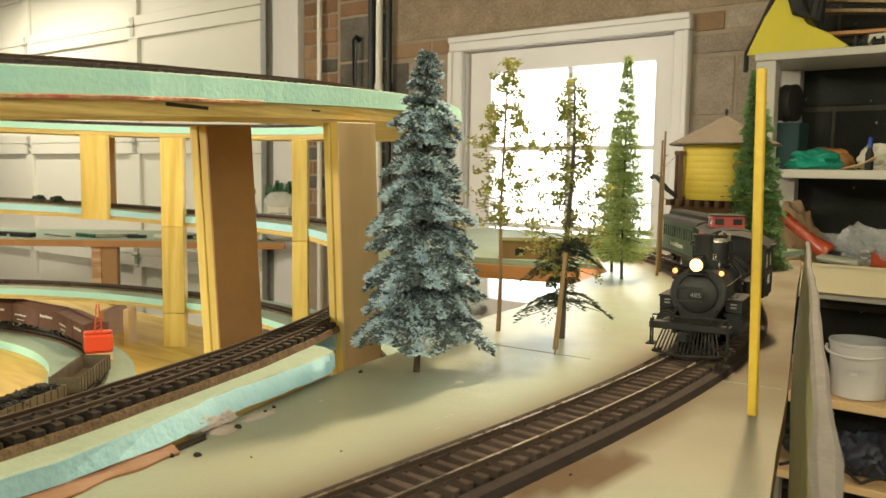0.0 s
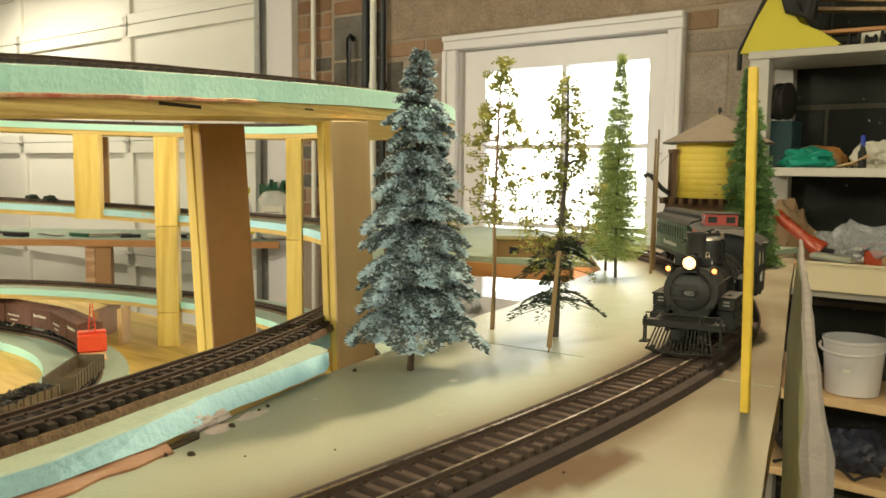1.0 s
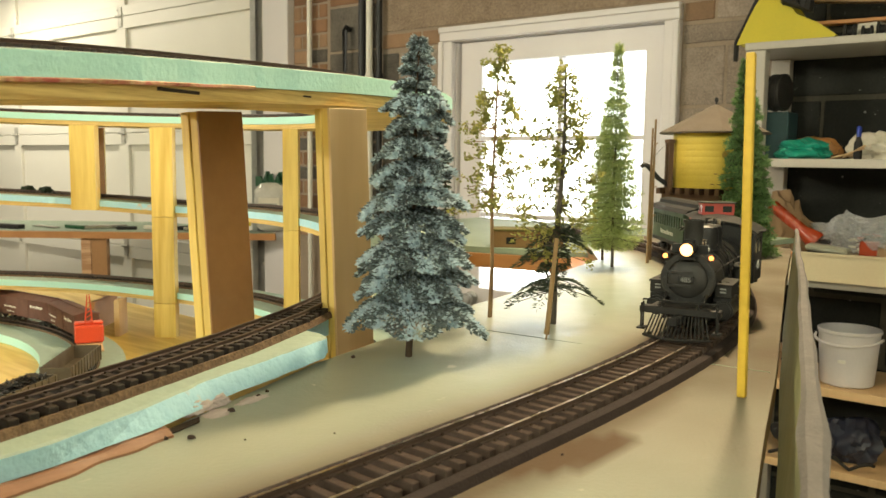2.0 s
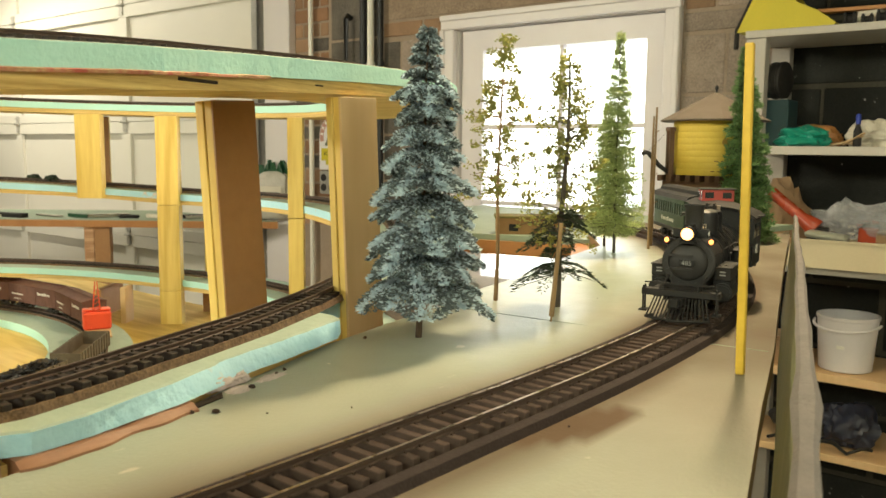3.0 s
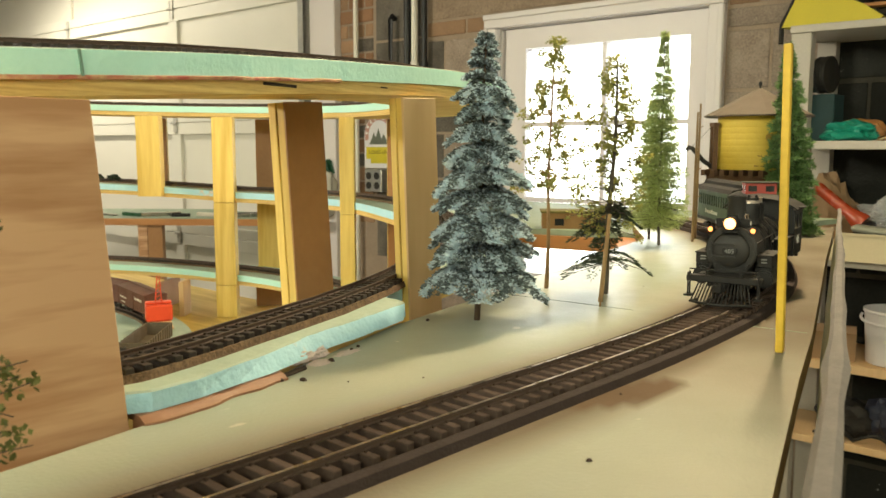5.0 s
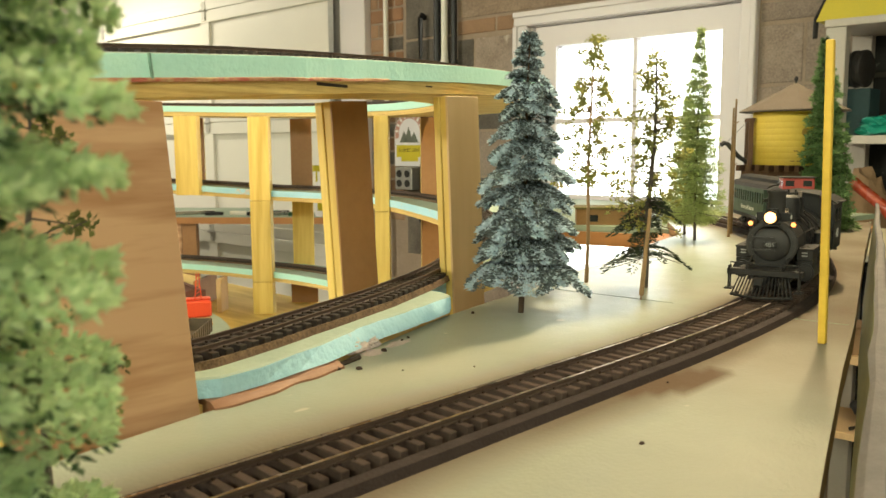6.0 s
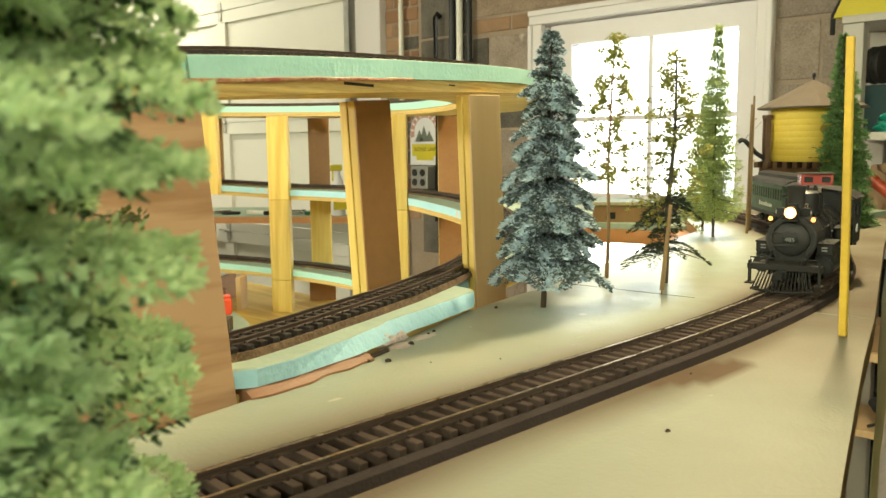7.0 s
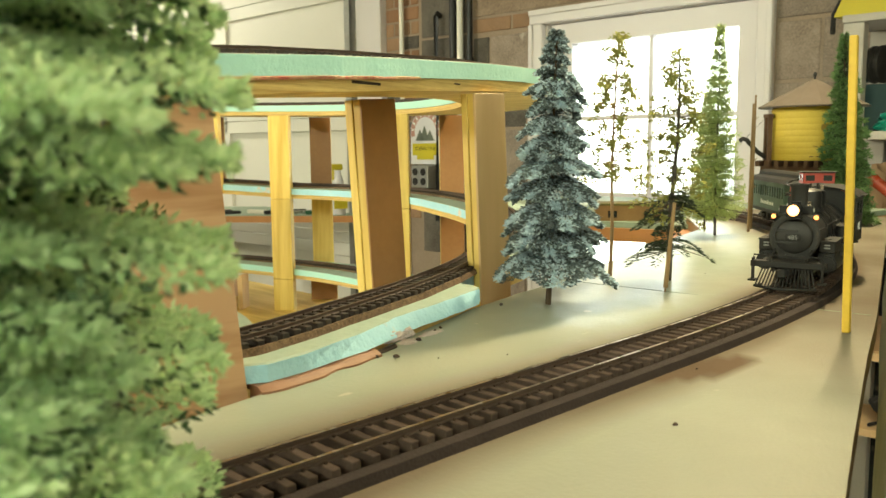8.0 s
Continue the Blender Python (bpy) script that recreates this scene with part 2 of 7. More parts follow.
# painted table: sage paint, dusted with brown next to the track
def table_paint():
    m, n, l, b = nodes_of("sage_table_paint")
    v = coords(n, l)
    big, mid, fine = (n.new("ShaderNodeTexNoise") for _ in range(3))
    for tex, sc, det in ((big, 5.0, 4.0), (mid, 38.0, 6.0), (fine, 420.0, 3.0)):
        tex.inputs["Scale"].default_value, tex.inputs["Detail"].default_value = sc, det
        l.new(v, tex.inputs["Vector"])
    mix = n.new("ShaderNodeMix")
    mix.data_type = "RGBA"
    mix.inputs["A"].default_value, mix.inputs["B"].default_value = (0.455, 0.43, 0.355, 1), (0.30, 0.40, 0.315, 1)
    l.new(big.outputs["Fac"], mix.inputs["Factor"])
    flecks, mr = n.new("ShaderNodeMix"), n.new("ShaderNodeMapRange")
    flecks.data_type = "RGBA"
    flecks.inputs["B"].default_value = (0.72, 0.68, 0.56, 1)
    mr.inputs["From Min"].default_value, mr.inputs["From Max"].default_value = 0.74, 0.77
    l.new(mid.outputs["Fac"], mr.inputs["Value"]), l.new(mr.outputs[0], flecks.inputs["Factor"]), l.new(mix.outputs["Result"], flecks.inputs["A"])
    specks, cut, paint = n.new("ShaderNodeTexNoise"), n.new("ShaderNodeMapRange"), n.new("ShaderNodeMix")
    specks.inputs["Scale"].default_value, specks.inputs["Detail"].default_value = 70.0, 3.0
    smear = coords(n, l, (1.0, 0.35, 1.0))
    l.new(smear, specks.inputs["Vector"])
    cut.inputs["From Min"].default_value, cut.inputs["From Max"].default_value = 0.735, 0.765
    paint.data_type = "RGBA"
    paint.inputs["B"].default_value = (0.62, 0.60, 0.50, 1)
    l.new(specks.outputs["Fac"], cut.inputs["Value"]), l.new(cut.outputs[0], paint.inputs["Factor"]), l.new(flecks.outputs["Result"], paint.inputs["A"])
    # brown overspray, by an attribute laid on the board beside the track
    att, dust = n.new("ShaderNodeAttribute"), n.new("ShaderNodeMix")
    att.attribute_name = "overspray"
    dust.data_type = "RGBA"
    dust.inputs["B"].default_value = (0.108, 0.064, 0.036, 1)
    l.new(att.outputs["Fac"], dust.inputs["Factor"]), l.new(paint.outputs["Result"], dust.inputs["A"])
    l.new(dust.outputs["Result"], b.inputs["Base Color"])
    rr = n.new("ShaderNodeMapRange")
    rr.inputs["To Min"].default_value, rr.inputs["To Max"].default_value = 0.22, 0.42
    l.new(mid.outputs["Fac"], rr.inputs["Value"])
    matt, dull = n.new("ShaderNodeMath"), n.new("ShaderNodeMapRange")
    matt.operation = "MULTIPLY_ADD"
    matt.inputs[1].default_value = 0.55
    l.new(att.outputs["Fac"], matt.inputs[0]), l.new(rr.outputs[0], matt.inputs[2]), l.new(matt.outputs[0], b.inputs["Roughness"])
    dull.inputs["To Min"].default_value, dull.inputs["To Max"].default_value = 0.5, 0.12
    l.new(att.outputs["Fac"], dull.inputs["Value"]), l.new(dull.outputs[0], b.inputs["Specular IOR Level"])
    add = n.new("ShaderNodeMath")
    add.operation = "MULTIPLY_ADD"
    add.inputs[1].default_value = 2.0
    l.new(mid.outputs["Fac"], add.inputs[0]), l.new(fine.outputs["Fac"], add.inputs[2])
    bp = n.new("ShaderNodeBump")
    bp.inputs["Strength"].default_value, bp.inputs["Distance"].default_value = 0.10, 0.004
    l.new(add.outputs[0], bp.inputs["Height"]), l.new(bp.outputs[0], b.inputs["Normal"])
    return m


TABLE = table_paint()

# ---- mesh helpers ----


def add_box(bm, x0, x1, y0, y1, z0, z1, bevel=0.0, m=None):
    vs = [bm.verts.new((x, y, z)) for x in (x0, x1) for y in (y0, y1) for z in (z0, z1)]
    fs = [bm.faces.new([vs[i] for i in q]) for q in ((0, 1, 3, 2), (4, 6, 7, 5), (0, 4, 5, 1), (2, 3, 7, 6), (0, 2, 6, 4), (1, 5, 7, 3))]
    if bevel:
        es = list({e for f in fs for e in f.edges})
        r = bmesh.ops.bevel(bm, geom=es, offset=bevel, segments=1, affect="EDGES")
        vs = list({v for f in r["faces"] for v in f.verts} | {v for v in vs if v.is_valid})
    if m is not None:
        bmesh.ops.transform(bm, matrix=m, verts=[v for v in vs if v.is_valid])
    return vs


def add_cyl(bm, p, q, r0, r1=None, n=12, cap=True):
    """A round bar from p to q."""
    r1 = r0 if r1 is None else r1
    p, q = Vector(p), Vector(q)
    rot = (q - p).to_track_quat("Z", "Y").to_matrix()
    rings = []
    for c, r in ((p, r0), (q, r1)):
        rings.append([bm.verts.new(c + rot @ Vector((r * math.cos(2 * math.pi * i / n), r * math.sin(2 * math.pi * i / n), 0))) for i in range(n)])
    for i in range(n):
        bm.faces.new((rings[0][i], rings[0][(i + 1) % n], rings[1][(i + 1) % n], rings[1][i]))
    if cap:
        bm.faces.new(rings[0][::-1]), bm.faces.new(rings[1])
    return rings


def add_turned(bm, profile, n=20, m=None, cap=True):
    """A body of revolution about z from (radius, height) pairs."""
    m = m or Matrix()
    rings = [[bm.verts.new(m @ Vector((r * math.cos(2 * math.pi * i / n), r * math.sin(2 * math.pi * i / n), z))) for i in range(n)] for r, z in profile]
    for a, b in zip(rings, rings[1:]):
        for i in range(n):
            bm.faces.new((a[i], a[(i + 1) % n], b[(i + 1) % n], b[i]))
    if cap:
        bm.faces.new(rings[0][::-1]), bm.faces.new(rings[-1])


def add_tube(bm, pts, r, n=8):
    """A bent bar through points."""
    pts = [Vector(p) for p in pts]
    rings = []
    for i, p in enumerate(pts):
        d = (pts[min(i + 1, len(pts) - 1)] - pts[max(i - 1, 0)]).normalized()
        rot = d.to_track_quat("Z", "Y").to_matrix()
        rings.append([bm.verts.new(p + rot @ Vector((r * math.cos(2 * math.pi * k / n), r * math.sin(2 * math.pi * k / n), 0))) for k in range(n)])
    for a, b in zip(rings, rings[1:]):
        for k in range(n):
            bm.faces.new((a[k], a[(k + 1) % n], b[(k + 1) % n], b[k]))
    bm.faces.new(rings[0][::-1]), bm.faces.new(rings[-1])


def add_prism(bm, outline, z0, z1):
    """A plate with the given outline in plan."""
    lo, hi = [bm.verts.new((x, y, z0)) for x, y in outline], [bm.verts.new((x, y, z1)) for x, y in outline]
    n = len(outline)
    for i in range(n):
        bm.faces.new((lo[i], lo[(i + 1) % n], hi[(i + 1) % n], hi[i]))
    bm.faces.new(lo[::-1]), bm.faces.new(hi)


def mesh_of(name, bm, material, smooth=False):
    bmesh.ops.recalc_face_normals(bm, faces=bm.faces)
    me = bpy.data.meshes.new(name)
    bm.to_mesh(me)
    bm.free()
    for mt in material if isinstance(material, (list, tuple)) else (material,):
        me.materials.append(mt)
    if smooth:
        me.shade_smooth()
        me.set_sharp_from_angle(angle=radians(40))
    return me


def part(name, bm, material, parent, label="", smooth=False):
    """One mesh object under a thing or a part."""
    ob = new(name, mesh_of(name, bm, material, smooth))
    ob.parent = parent
    return tagged(ob, label)


def thing(name, label, category, m=None, group="", kind=""):
    ob = new(name)
    ob.empty_display_size = 0.02
    ob.matrix_world = m or Matrix()
    return tagged(ob, label, category, group, kind)


def solid(name, bm, material, label, category, m=None, group="", kind="", smooth=False):
    """A thing that is one mesh."""
    ob = new(name, mesh_of(name, bm, material, smooth))
    ob.matrix_world = m or Matrix()
    return tagged(ob, label, category, group, kind)


def box_bm(*a, bevel=0.0):
    bm = bmesh.new()
    add_box(bm, *a, bevel=bevel)
    return bm


# ---- the room ----
WALL = pose(0.5, 0, 0, 0, 0, 2.5)          # frame of the rear wall: x along it, y into it
T = 1.4235                                  # top of the layout board

floor = solid("floor", box_bm(-7, 5, -7, 0.6, -0.1, 0), CONCRETE, "grey concrete garage floor", "floor", kind="structure")
ceiling = solid("ceiling", box_bm(-7, 5, -7, 0.6, 2.72, 2.8), CEILING, "off-white garage ceiling", "ceiling", kind="structure")
for nm, dims in (("wall_south", (-7, 5, -7.15, -7, 0, 2.75)), ("wall_east", (4.6, 4.75, -7, 0.5, 0, 2.75)), ("wall_west", (-7.15, -7, -7, 0.5, 0, 2.75))):
    solid(nm, box_bm(*dims), CEILING, "plain painted garage wall", "wall", kind="structure")

# rear wall: mortar body with an opening for the door, faced with blocks
DX0, DX1, DZ = -0.425, 0.475, 2.045        # door opening
bm = bmesh.new()
add_box(bm, -1.40, DX0, 0.012, 0.2, 0, 2.75)
add_box(bm, DX1, 0.84, 0.012, 0.2, 0, 2.75)
add_box(bm, DX0, DX1, 0.012, 0.2, DZ, 2.75)
rear = solid("wall_north", bm, MORTAR, "block and brick rear wall with pale mortar joints", "wall", WALL, kind="structure")
rear_black = solid("wall_north_shelf_bay", box_bm(0.84, 4.0, 0.012, 0.2, 0, 2.75), MORTAR_DARK, "black-painted block wall behind the shelving", "wall", WALL, kind="structure")


def garage_door():
    """Sectional door: stiles and rails round sunken panels."""
    door = thing("garage_door", "white sectional garage door with recessed panels, closed", "garage door", WALL)
    joints = [0.38, 1.04, 1.70, 2.36, 2.72]
    xs = [-6.6, -5.36, -4.10, -2.81, -1.60]
    for z0, z1 in zip([0.02] + joints, joints):
        bm = bmesh.new()
        add_box(bm, -6.65, -1.555, 0.02, 0.045, z0 + 0.0004, z1 - 0.0004)
        add_box(bm, -6.65, -1.555, -0.002, 0.02, z1 - 0.07, z1 - 0.0015, 0.002)
        add_box(bm, -6.65, -1.555, -0.002, 0.02, z0 + 0.0015, z0 + 0.06, 0.002)
        for x in xs:
            add_box(bm, x - 0.045, x + 0.045, -0.001, 0.02, z0 + 0.06, z1 - 0.07, 0.002)
        sec = part("door_section", bm, WHITE, door)
        for x in xs[1:]:
            hb = bmesh.new()
            if z1 > 2.6:
                hb.free()
                continue
            add_box(hb, x - 0.02, x + 0.02, -0.008, -0.002, z1 - 0.06, z1 + 0.05, 0.002)
            add_cyl(hb, (x - 0.03, -0.012, z1), (x + 0.03, -0.012, z1), 0.008, n=8)
            add_cyl(hb, (x - 0.015, -0.012, z1 + 0.035), (x - 0.015, -0.004, z1 + 0.035), 0.006, n=6)
            add_cyl(hb, (x + 0.015, -0.012, z1 - 0.045), (x + 0.015, -0.004, z1 - 0.045), 0.006, n=6)
            part("hinge", hb, ZINC, sec, "zinc-plated hinge")
    return door


garage_door()
bm = bmesh.new()
add_box(bm, -1.552, -1.372, -0.03, 0.2, 0, 2.75, 0.004)
jamb = solid("door_jamb", bm, DOORWHITE, "white-painted wooden jamb beside the garage door", "trim", WALL, kind="structure")
bm = bmesh.new()
add_box(bm, -1.615, -1.575, -0.05, -0.035, 0, 2.72)
add_box(bm, -1.579, -1.575, -0.05, -0.002, 0, 2.72)
solid("door_track", bm, STEEL, "galvanised vertical track of the garage door", "garage track", WALL, kind="structure")


def entry_door():
    d = thing("door_1", "white half-glazed entry door with six panes, closed", "door", WALL, kind="structure")
    x0, x1, gx0, gx1, gz0, gz1 = -0.405, 0.462, -0.303, 0.389, 1.045, 1.95
    bm = bmesh.new()
    add_box(bm, x0, gx0, 0.03, 0.075, 0.01, 2.03)
    add_box(bm, gx1, x1, 0.03, 0.075, 0.01, 2.03)
    add_box(bm, gx0, gx1, 0.03, 0.075, gz1, 2.03)
    add_box(bm, gx0, gx1, 0.03, 0.075, 0.80, gz0)
    add_box(bm, gx0, gx1, 0.03, 0.075, 0.01, 0.22)
    add_box(bm, gx0, gx1, 0.045, 0.06, 0.22, 0.80)
    leaf = part("door_leaf", bm, DOORWHITE, d)
    cx, rows = 0.048, [gz0, 1.347, 1.65, gz1]
    bm = bmesh.new()
    add_box(bm, cx - 0.009, cx + 0.009, 0.036, 0.068, gz0, gz1, 0.002)
    for z in rows[1:3]:
        add_box(bm, gx0, cx - 0.009, 0.037, 0.067, z - 0.009, z + 0.009, 0.002)
        add_box(bm, cx + 0.009, gx1, 0.037, 0.067, z - 0.009, z + 0.009, 0.002)
    part("glazing_bars", bm, DOORWHITE, leaf)
    for a, b in ((gx0, cx - 0.009), (cx + 0.009, gx1)):
        for z0, z1 in zip(rows, rows[1:]):
            p = part("pane", box_bm(a, b, 0.05, 0.054, z0 + 0.009, z1 - 0.009), GLASS, leaf, "clear glass pane")
            p.visible_shadow = False
    bm = bmesh.new()
    add_turned(bm, [(0.001, 0.058), (0.020, 0.056), (0.027, 0.045), (0.024, 0.030), (0.012, 0.022), (0.012, 0.008), (0.030, 0.006), (0.030, 0.0)], 20, pose(-0.335, 0.03, 1.0, 90, 0, 0))
    part("door_knob", bm, STEEL, leaf, "satin metal door knob", True)
    for z in (0.25, 1.05, 1.80):
        bm = bmesh.new()
        add_cyl(bm, (x1 + 0.004, 0.022, z - 0.05), (x1 + 0.004, 0.022, z + 0.05), 0.007, n=8)
        for k in range(4):
            add_cyl(bm, (x1 + 0.004, 0.022, z - 0.045 + k * 0.025), (x1 + 0.004, 0.022, z - 0.036 + k * 0.025), 0.009, n=8)
        part("hinge", bm, DOORWHITE, leaf)
    return d


entry_door()
bm = bmesh.new()
for a, b in ((-0.483, -0.418), (0.470, 0.525)):
    add_box(bm, a, b, -0.018, 0.012, 0, 2.035, 0.004)
    add_box(bm, a + (0.0 if a < 0 else 0.035), a + (0.022 if a < 0 else 0.055), -0.026, -0.018, 0, 2.035, 0.003)
add_box(bm, -0.483, 0.525, -0.018, 0.012, 2.036, 2.092, 0.004)
add_box(bm, -0.483, 0.525, -0.026, -0.018, 2.070, 2.092, 0.003)
add_box(bm, DX0, DX0 + 0.015, 0.013, 0.19, 0, 2.03)
add_box(bm, DX1 - 0.010, DX1, 0.013, 0.19, 0, 2.03)
add_box(bm, DX0, DX1, 0.013, 0.19, 2.033, DZ)
solid("door_casing", bm, DOORWHITE, "white moulded casing round the entry door", "trim", WALL, kind="structure")
bm = bmesh.new()
add_box(bm, -3.0, 4.0, 2.5, 2.52, -0.5, 4.0)
solid("backdrop", bm, DAY, "overexposed daylight outside the door", "backdrop", WALL, kind="structure")

# ---- layout board ----


def board_outline():
    near = [(2.36, -3.10), (2.136, -2.369), (2.090, -2.215), (2.053, -2.084), (1.915, -1.631), (1.80, -1.24)]
    far = [(1.50, -1.20), (1.53, -1.43), (1.652, -1.607), (1.693, -1.79), (1.739, -1.94), (1.752, -2.02), (1.781, -2.10), (1.797, -2.19), (1.815, -2.27),
           (1.836, -2.331), (1.856, -2.391), (1.876, -2.443), (1.888, -2.50), (1.905, -2.60), (1.90, -3.10)]
    return near + far


def track_points():
    """Centre line of the main track: straight, an easement, then a curve to the left."""
    x, y, h, out = 1.994, -3.1, 0.0, []
    s, ds = 0.0, 0.004
    while s < 3.0:
        out.append((x, y, h))
        k = 0.0 if y < -2.30 and h < 0.01 else (0.45 if y < -2.12 and h < 0.3 else 1 / 1.05)
        h += k * ds
        x -= math.sin(h) * ds
        y += math.cos(h) * ds
        s += ds
        if h > 1.15:
            break
    return out


TRACK = track_points()
TRACK_X, TRACK_Y = [p[0] for p in TRACK], [p[1] for p in TRACK]


def layout_board():
    bm = bmesh.new()
    outline = board_outline()
    add_prism(bm, outline, T - 0.018, T)
    for f in bm.faces:
        f.material_index = 1 if len(f.verts) == 4 else 0
    me = mesh_of("layout_board", bm, [TABLE, STICK])
    # cut the sheet finely so that the brown dust beside the track has room to fade
    bm = bmesh.new()
    bm.from_mesh(me)
    for i in range(95):
        bmesh.ops.bisect_plane(bm, geom=bm.verts[:] + bm.edges[:] + bm.faces[:], plane_co=(1.5 + i * 0.008, 0, 0), plane_no=(1, 0, 0))
    for i in range(130):
        bmesh.ops.bisect_plane(bm, geom=bm.verts[:] + bm.edges[:] + bm.faces[:], plane_co=(0, -2.75 + i * 0.012, 0), plane_no=(0, 1, 0))
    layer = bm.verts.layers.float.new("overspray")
    pts = [Vector(p[:2]) for p in TRACK[::4]]
    for v in bm.verts:
        d = min((Vector(v.co[:2]) - p).length for p in pts)
        wob = noise.noise(Vector((v.co.x * 9, v.co.y * 9, 0))) * 0.010
        v[layer] = max(0.0, min(1.0, (0.098 + wob - d) / 0.066)) ** 1.7 * 0.86
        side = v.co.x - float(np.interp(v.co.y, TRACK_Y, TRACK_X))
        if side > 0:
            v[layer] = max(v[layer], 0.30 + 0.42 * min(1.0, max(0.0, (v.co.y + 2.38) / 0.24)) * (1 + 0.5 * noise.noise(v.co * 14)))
        stain = 1.25 - math.hypot((v.co.x - 2.0315 - 0.10 * (v.co.y + 2.30)) / 0.0135, (v.co.y + 2.304) / 0.040) + 0.3 * noise.noise(v.co * 50)
        v[layer] = max(v[layer], min(0.95, max(0.0, stain * 6.0)))
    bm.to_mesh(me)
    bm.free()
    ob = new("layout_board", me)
    for x, y in ((1.93, -3.05), (2.20, -2.90), (1.95, -1.95), (1.70, -1.45)):
        part("leg", box_bm(x - 0.02, x + 0.02, y - 0.02, y + 0.02, 0, T - 0.0265, bevel=0.002), PLY, ob, "plain wooden leg")
    return tagged(ob, "sage-painted plywood layout board with brown overspray beside the track", "board")


layout_board()
bm = bmesh.new()
add_prism(bm, [(1.60, -1.60), (1.905, -1.66), (1.76, -1.10), (1.55, -0.85), (1.30, -0.85), (1.40, -1.25)], T - 0.026, T - 0.0185)
solid("rear_board", bm, ORANGE_WOOD, "orange-brown hardboard sheet beyond the layout board", "board")

# a strip of hardboard bordering the board
def border_strip():
    ob = thing("border_strip", "grey-green hardboard strip along the board's edge with frayed top", "fence")
    n, a, b = 26, Vector((1.835, -1.34)), Vector((2.235, -2.62))
    d = (b - a).normalized()
    out = Vector((-d.y, d.x))
    if out.x < 0:
        out = -out
    bm, bt = bmesh.new(), bmesh.new()
    prev = prev_t = None
    for i in range(n + 1):
        p = a.lerp(b, i / n) + out * (0.0007 * math.sin(i * 0.7) - 0.007 * max(0.0, (i / n - 0.65) / 0.35))
        top = T + 0.036 + 0.0005 * math.sin(i * 1.7) + 0.0006 * math.sin(i * 0.6 + 1)
        th = 0.003
        ring = [bm.verts.new((*(p + out * o), z)) for o, z in ((-0.010, T - 0.12), (0, top), (th, top), (th - 0.010, T - 0.12))]
        w = 0.0026 + 0.0022 * i / n + 0.0005 * math.sin(i * 2.3) + (0.0012 if i == 20 else 0)
        ringt = [bt.verts.new((*(p + out * (th / 2 + w * math.cos(k * math.pi / 3))), top + 0.002 + w * 0.7 * math.sin(k * math.pi / 3))) for k in range(6)]
        if prev:
            for k in range(4):
                bm.faces.new((prev[k], prev[(k + 1) % 4], ring[(k + 1) % 4], ring[k]))
            for k in range(6):
                bt.faces.new((prev_t[k], prev_t[(k + 1) % 6], ringt[(k + 1) % 6], ringt[k]))
        else:
            bm.faces.new(ring), bt.faces.new(ringt)
        prev, prev_t = ring, ringt
    bm.faces.new(prev), bt.faces.new(prev_t)
    part("strip", bm, FENCE, ob)
    part("frayed_edge", bt, FUZZ, ob, "pale frayed top edge", True)


border_strip()
for ya, yb, xa, xb in ((-2.112, -2.098, 1.79, 1.915), (-2.094, -2.088, 2.0, 2.05)):
    bm = bmesh.new()
    add_prism(bm, [(xa, ya), (xb, yb), (xb, yb + 0.0009), (xa, ya + 0.0009)], T - 0.001, T + 0.00025)
    solid("board_seam", bm, BENCH_TOP, "thin filled seam across the painted board", "seam", kind="structure")
bm = bmesh.new()
add_box(bm, -0.0025, 0.0025, -0.0026, 0.0026, 0, 0.1975, 0.0007)
solid("yellow_post", bm, YELLOW_POST, "yellow-painted square wooden post standing on the board", "post", pose(2.057, -2.157, T, -0.6, -1.4, 8))

# ---- helix ----
A0, H0, LSTR = Vector((1.806, -2.40)), radians(14), 0.22
HD = 14.0


def helix_plan():
    """One closed turn, outer edge: (x, y, heading in degrees), heading measured from +y to the left."""
    out = []
    p, h = A0.copy(), H0
    back = []
    while h > radians(-72):
        back.append((p.x, p.y, math.degrees(h)))
        r = 0.55 if h > 0 else 1.0
        h -= radians(2)
        p = p - r * radians(2) * Vector((-math.sin(h), math.cos(h)))
    out += back[::-1]
    p, h = A0.copy(), H0
    for i in range(1, 9):
        q = A0 + LSTR * i / 8 * Vector((-math.sin(H0), math.cos(H0)))
        out.append((q.x, q.y, HD + i * 0.001))
    p = q
    while h < radians(192):
        r = 0.9 if h < radians(35) else (1.3 if h < radians(65) else 0.80)
        h += radians(2)
        p = p + r * radians(2) * Vector((-math.sin(h), math.cos(h)))
        out.append((p.x, p.y, math.degrees(h)))
    e, s = out[-1], out[0]
    te = 1.9 * Vector((-math.sin(radians(e[2])), math.cos(radians(e[2]))))
    ts = 1.9 * Vector((-math.sin(radians(s[2])), math.cos(radians(s[2]))))
    pe, ps = Vector(e[:2]), Vector(s[:2])
    for i in range(1, 30):
        t = i / 30
        q = (2 * t**3 - 3 * t**2 + 1) * pe + (t**3 - 2 * t**2 + t) * te + (-2 * t**3 + 3 * t**2) * ps + (t**3 - t**2) * ts
        out.append((q.x, q.y, e[2] + t * (s[2] + 360 - e[2])))
    return out


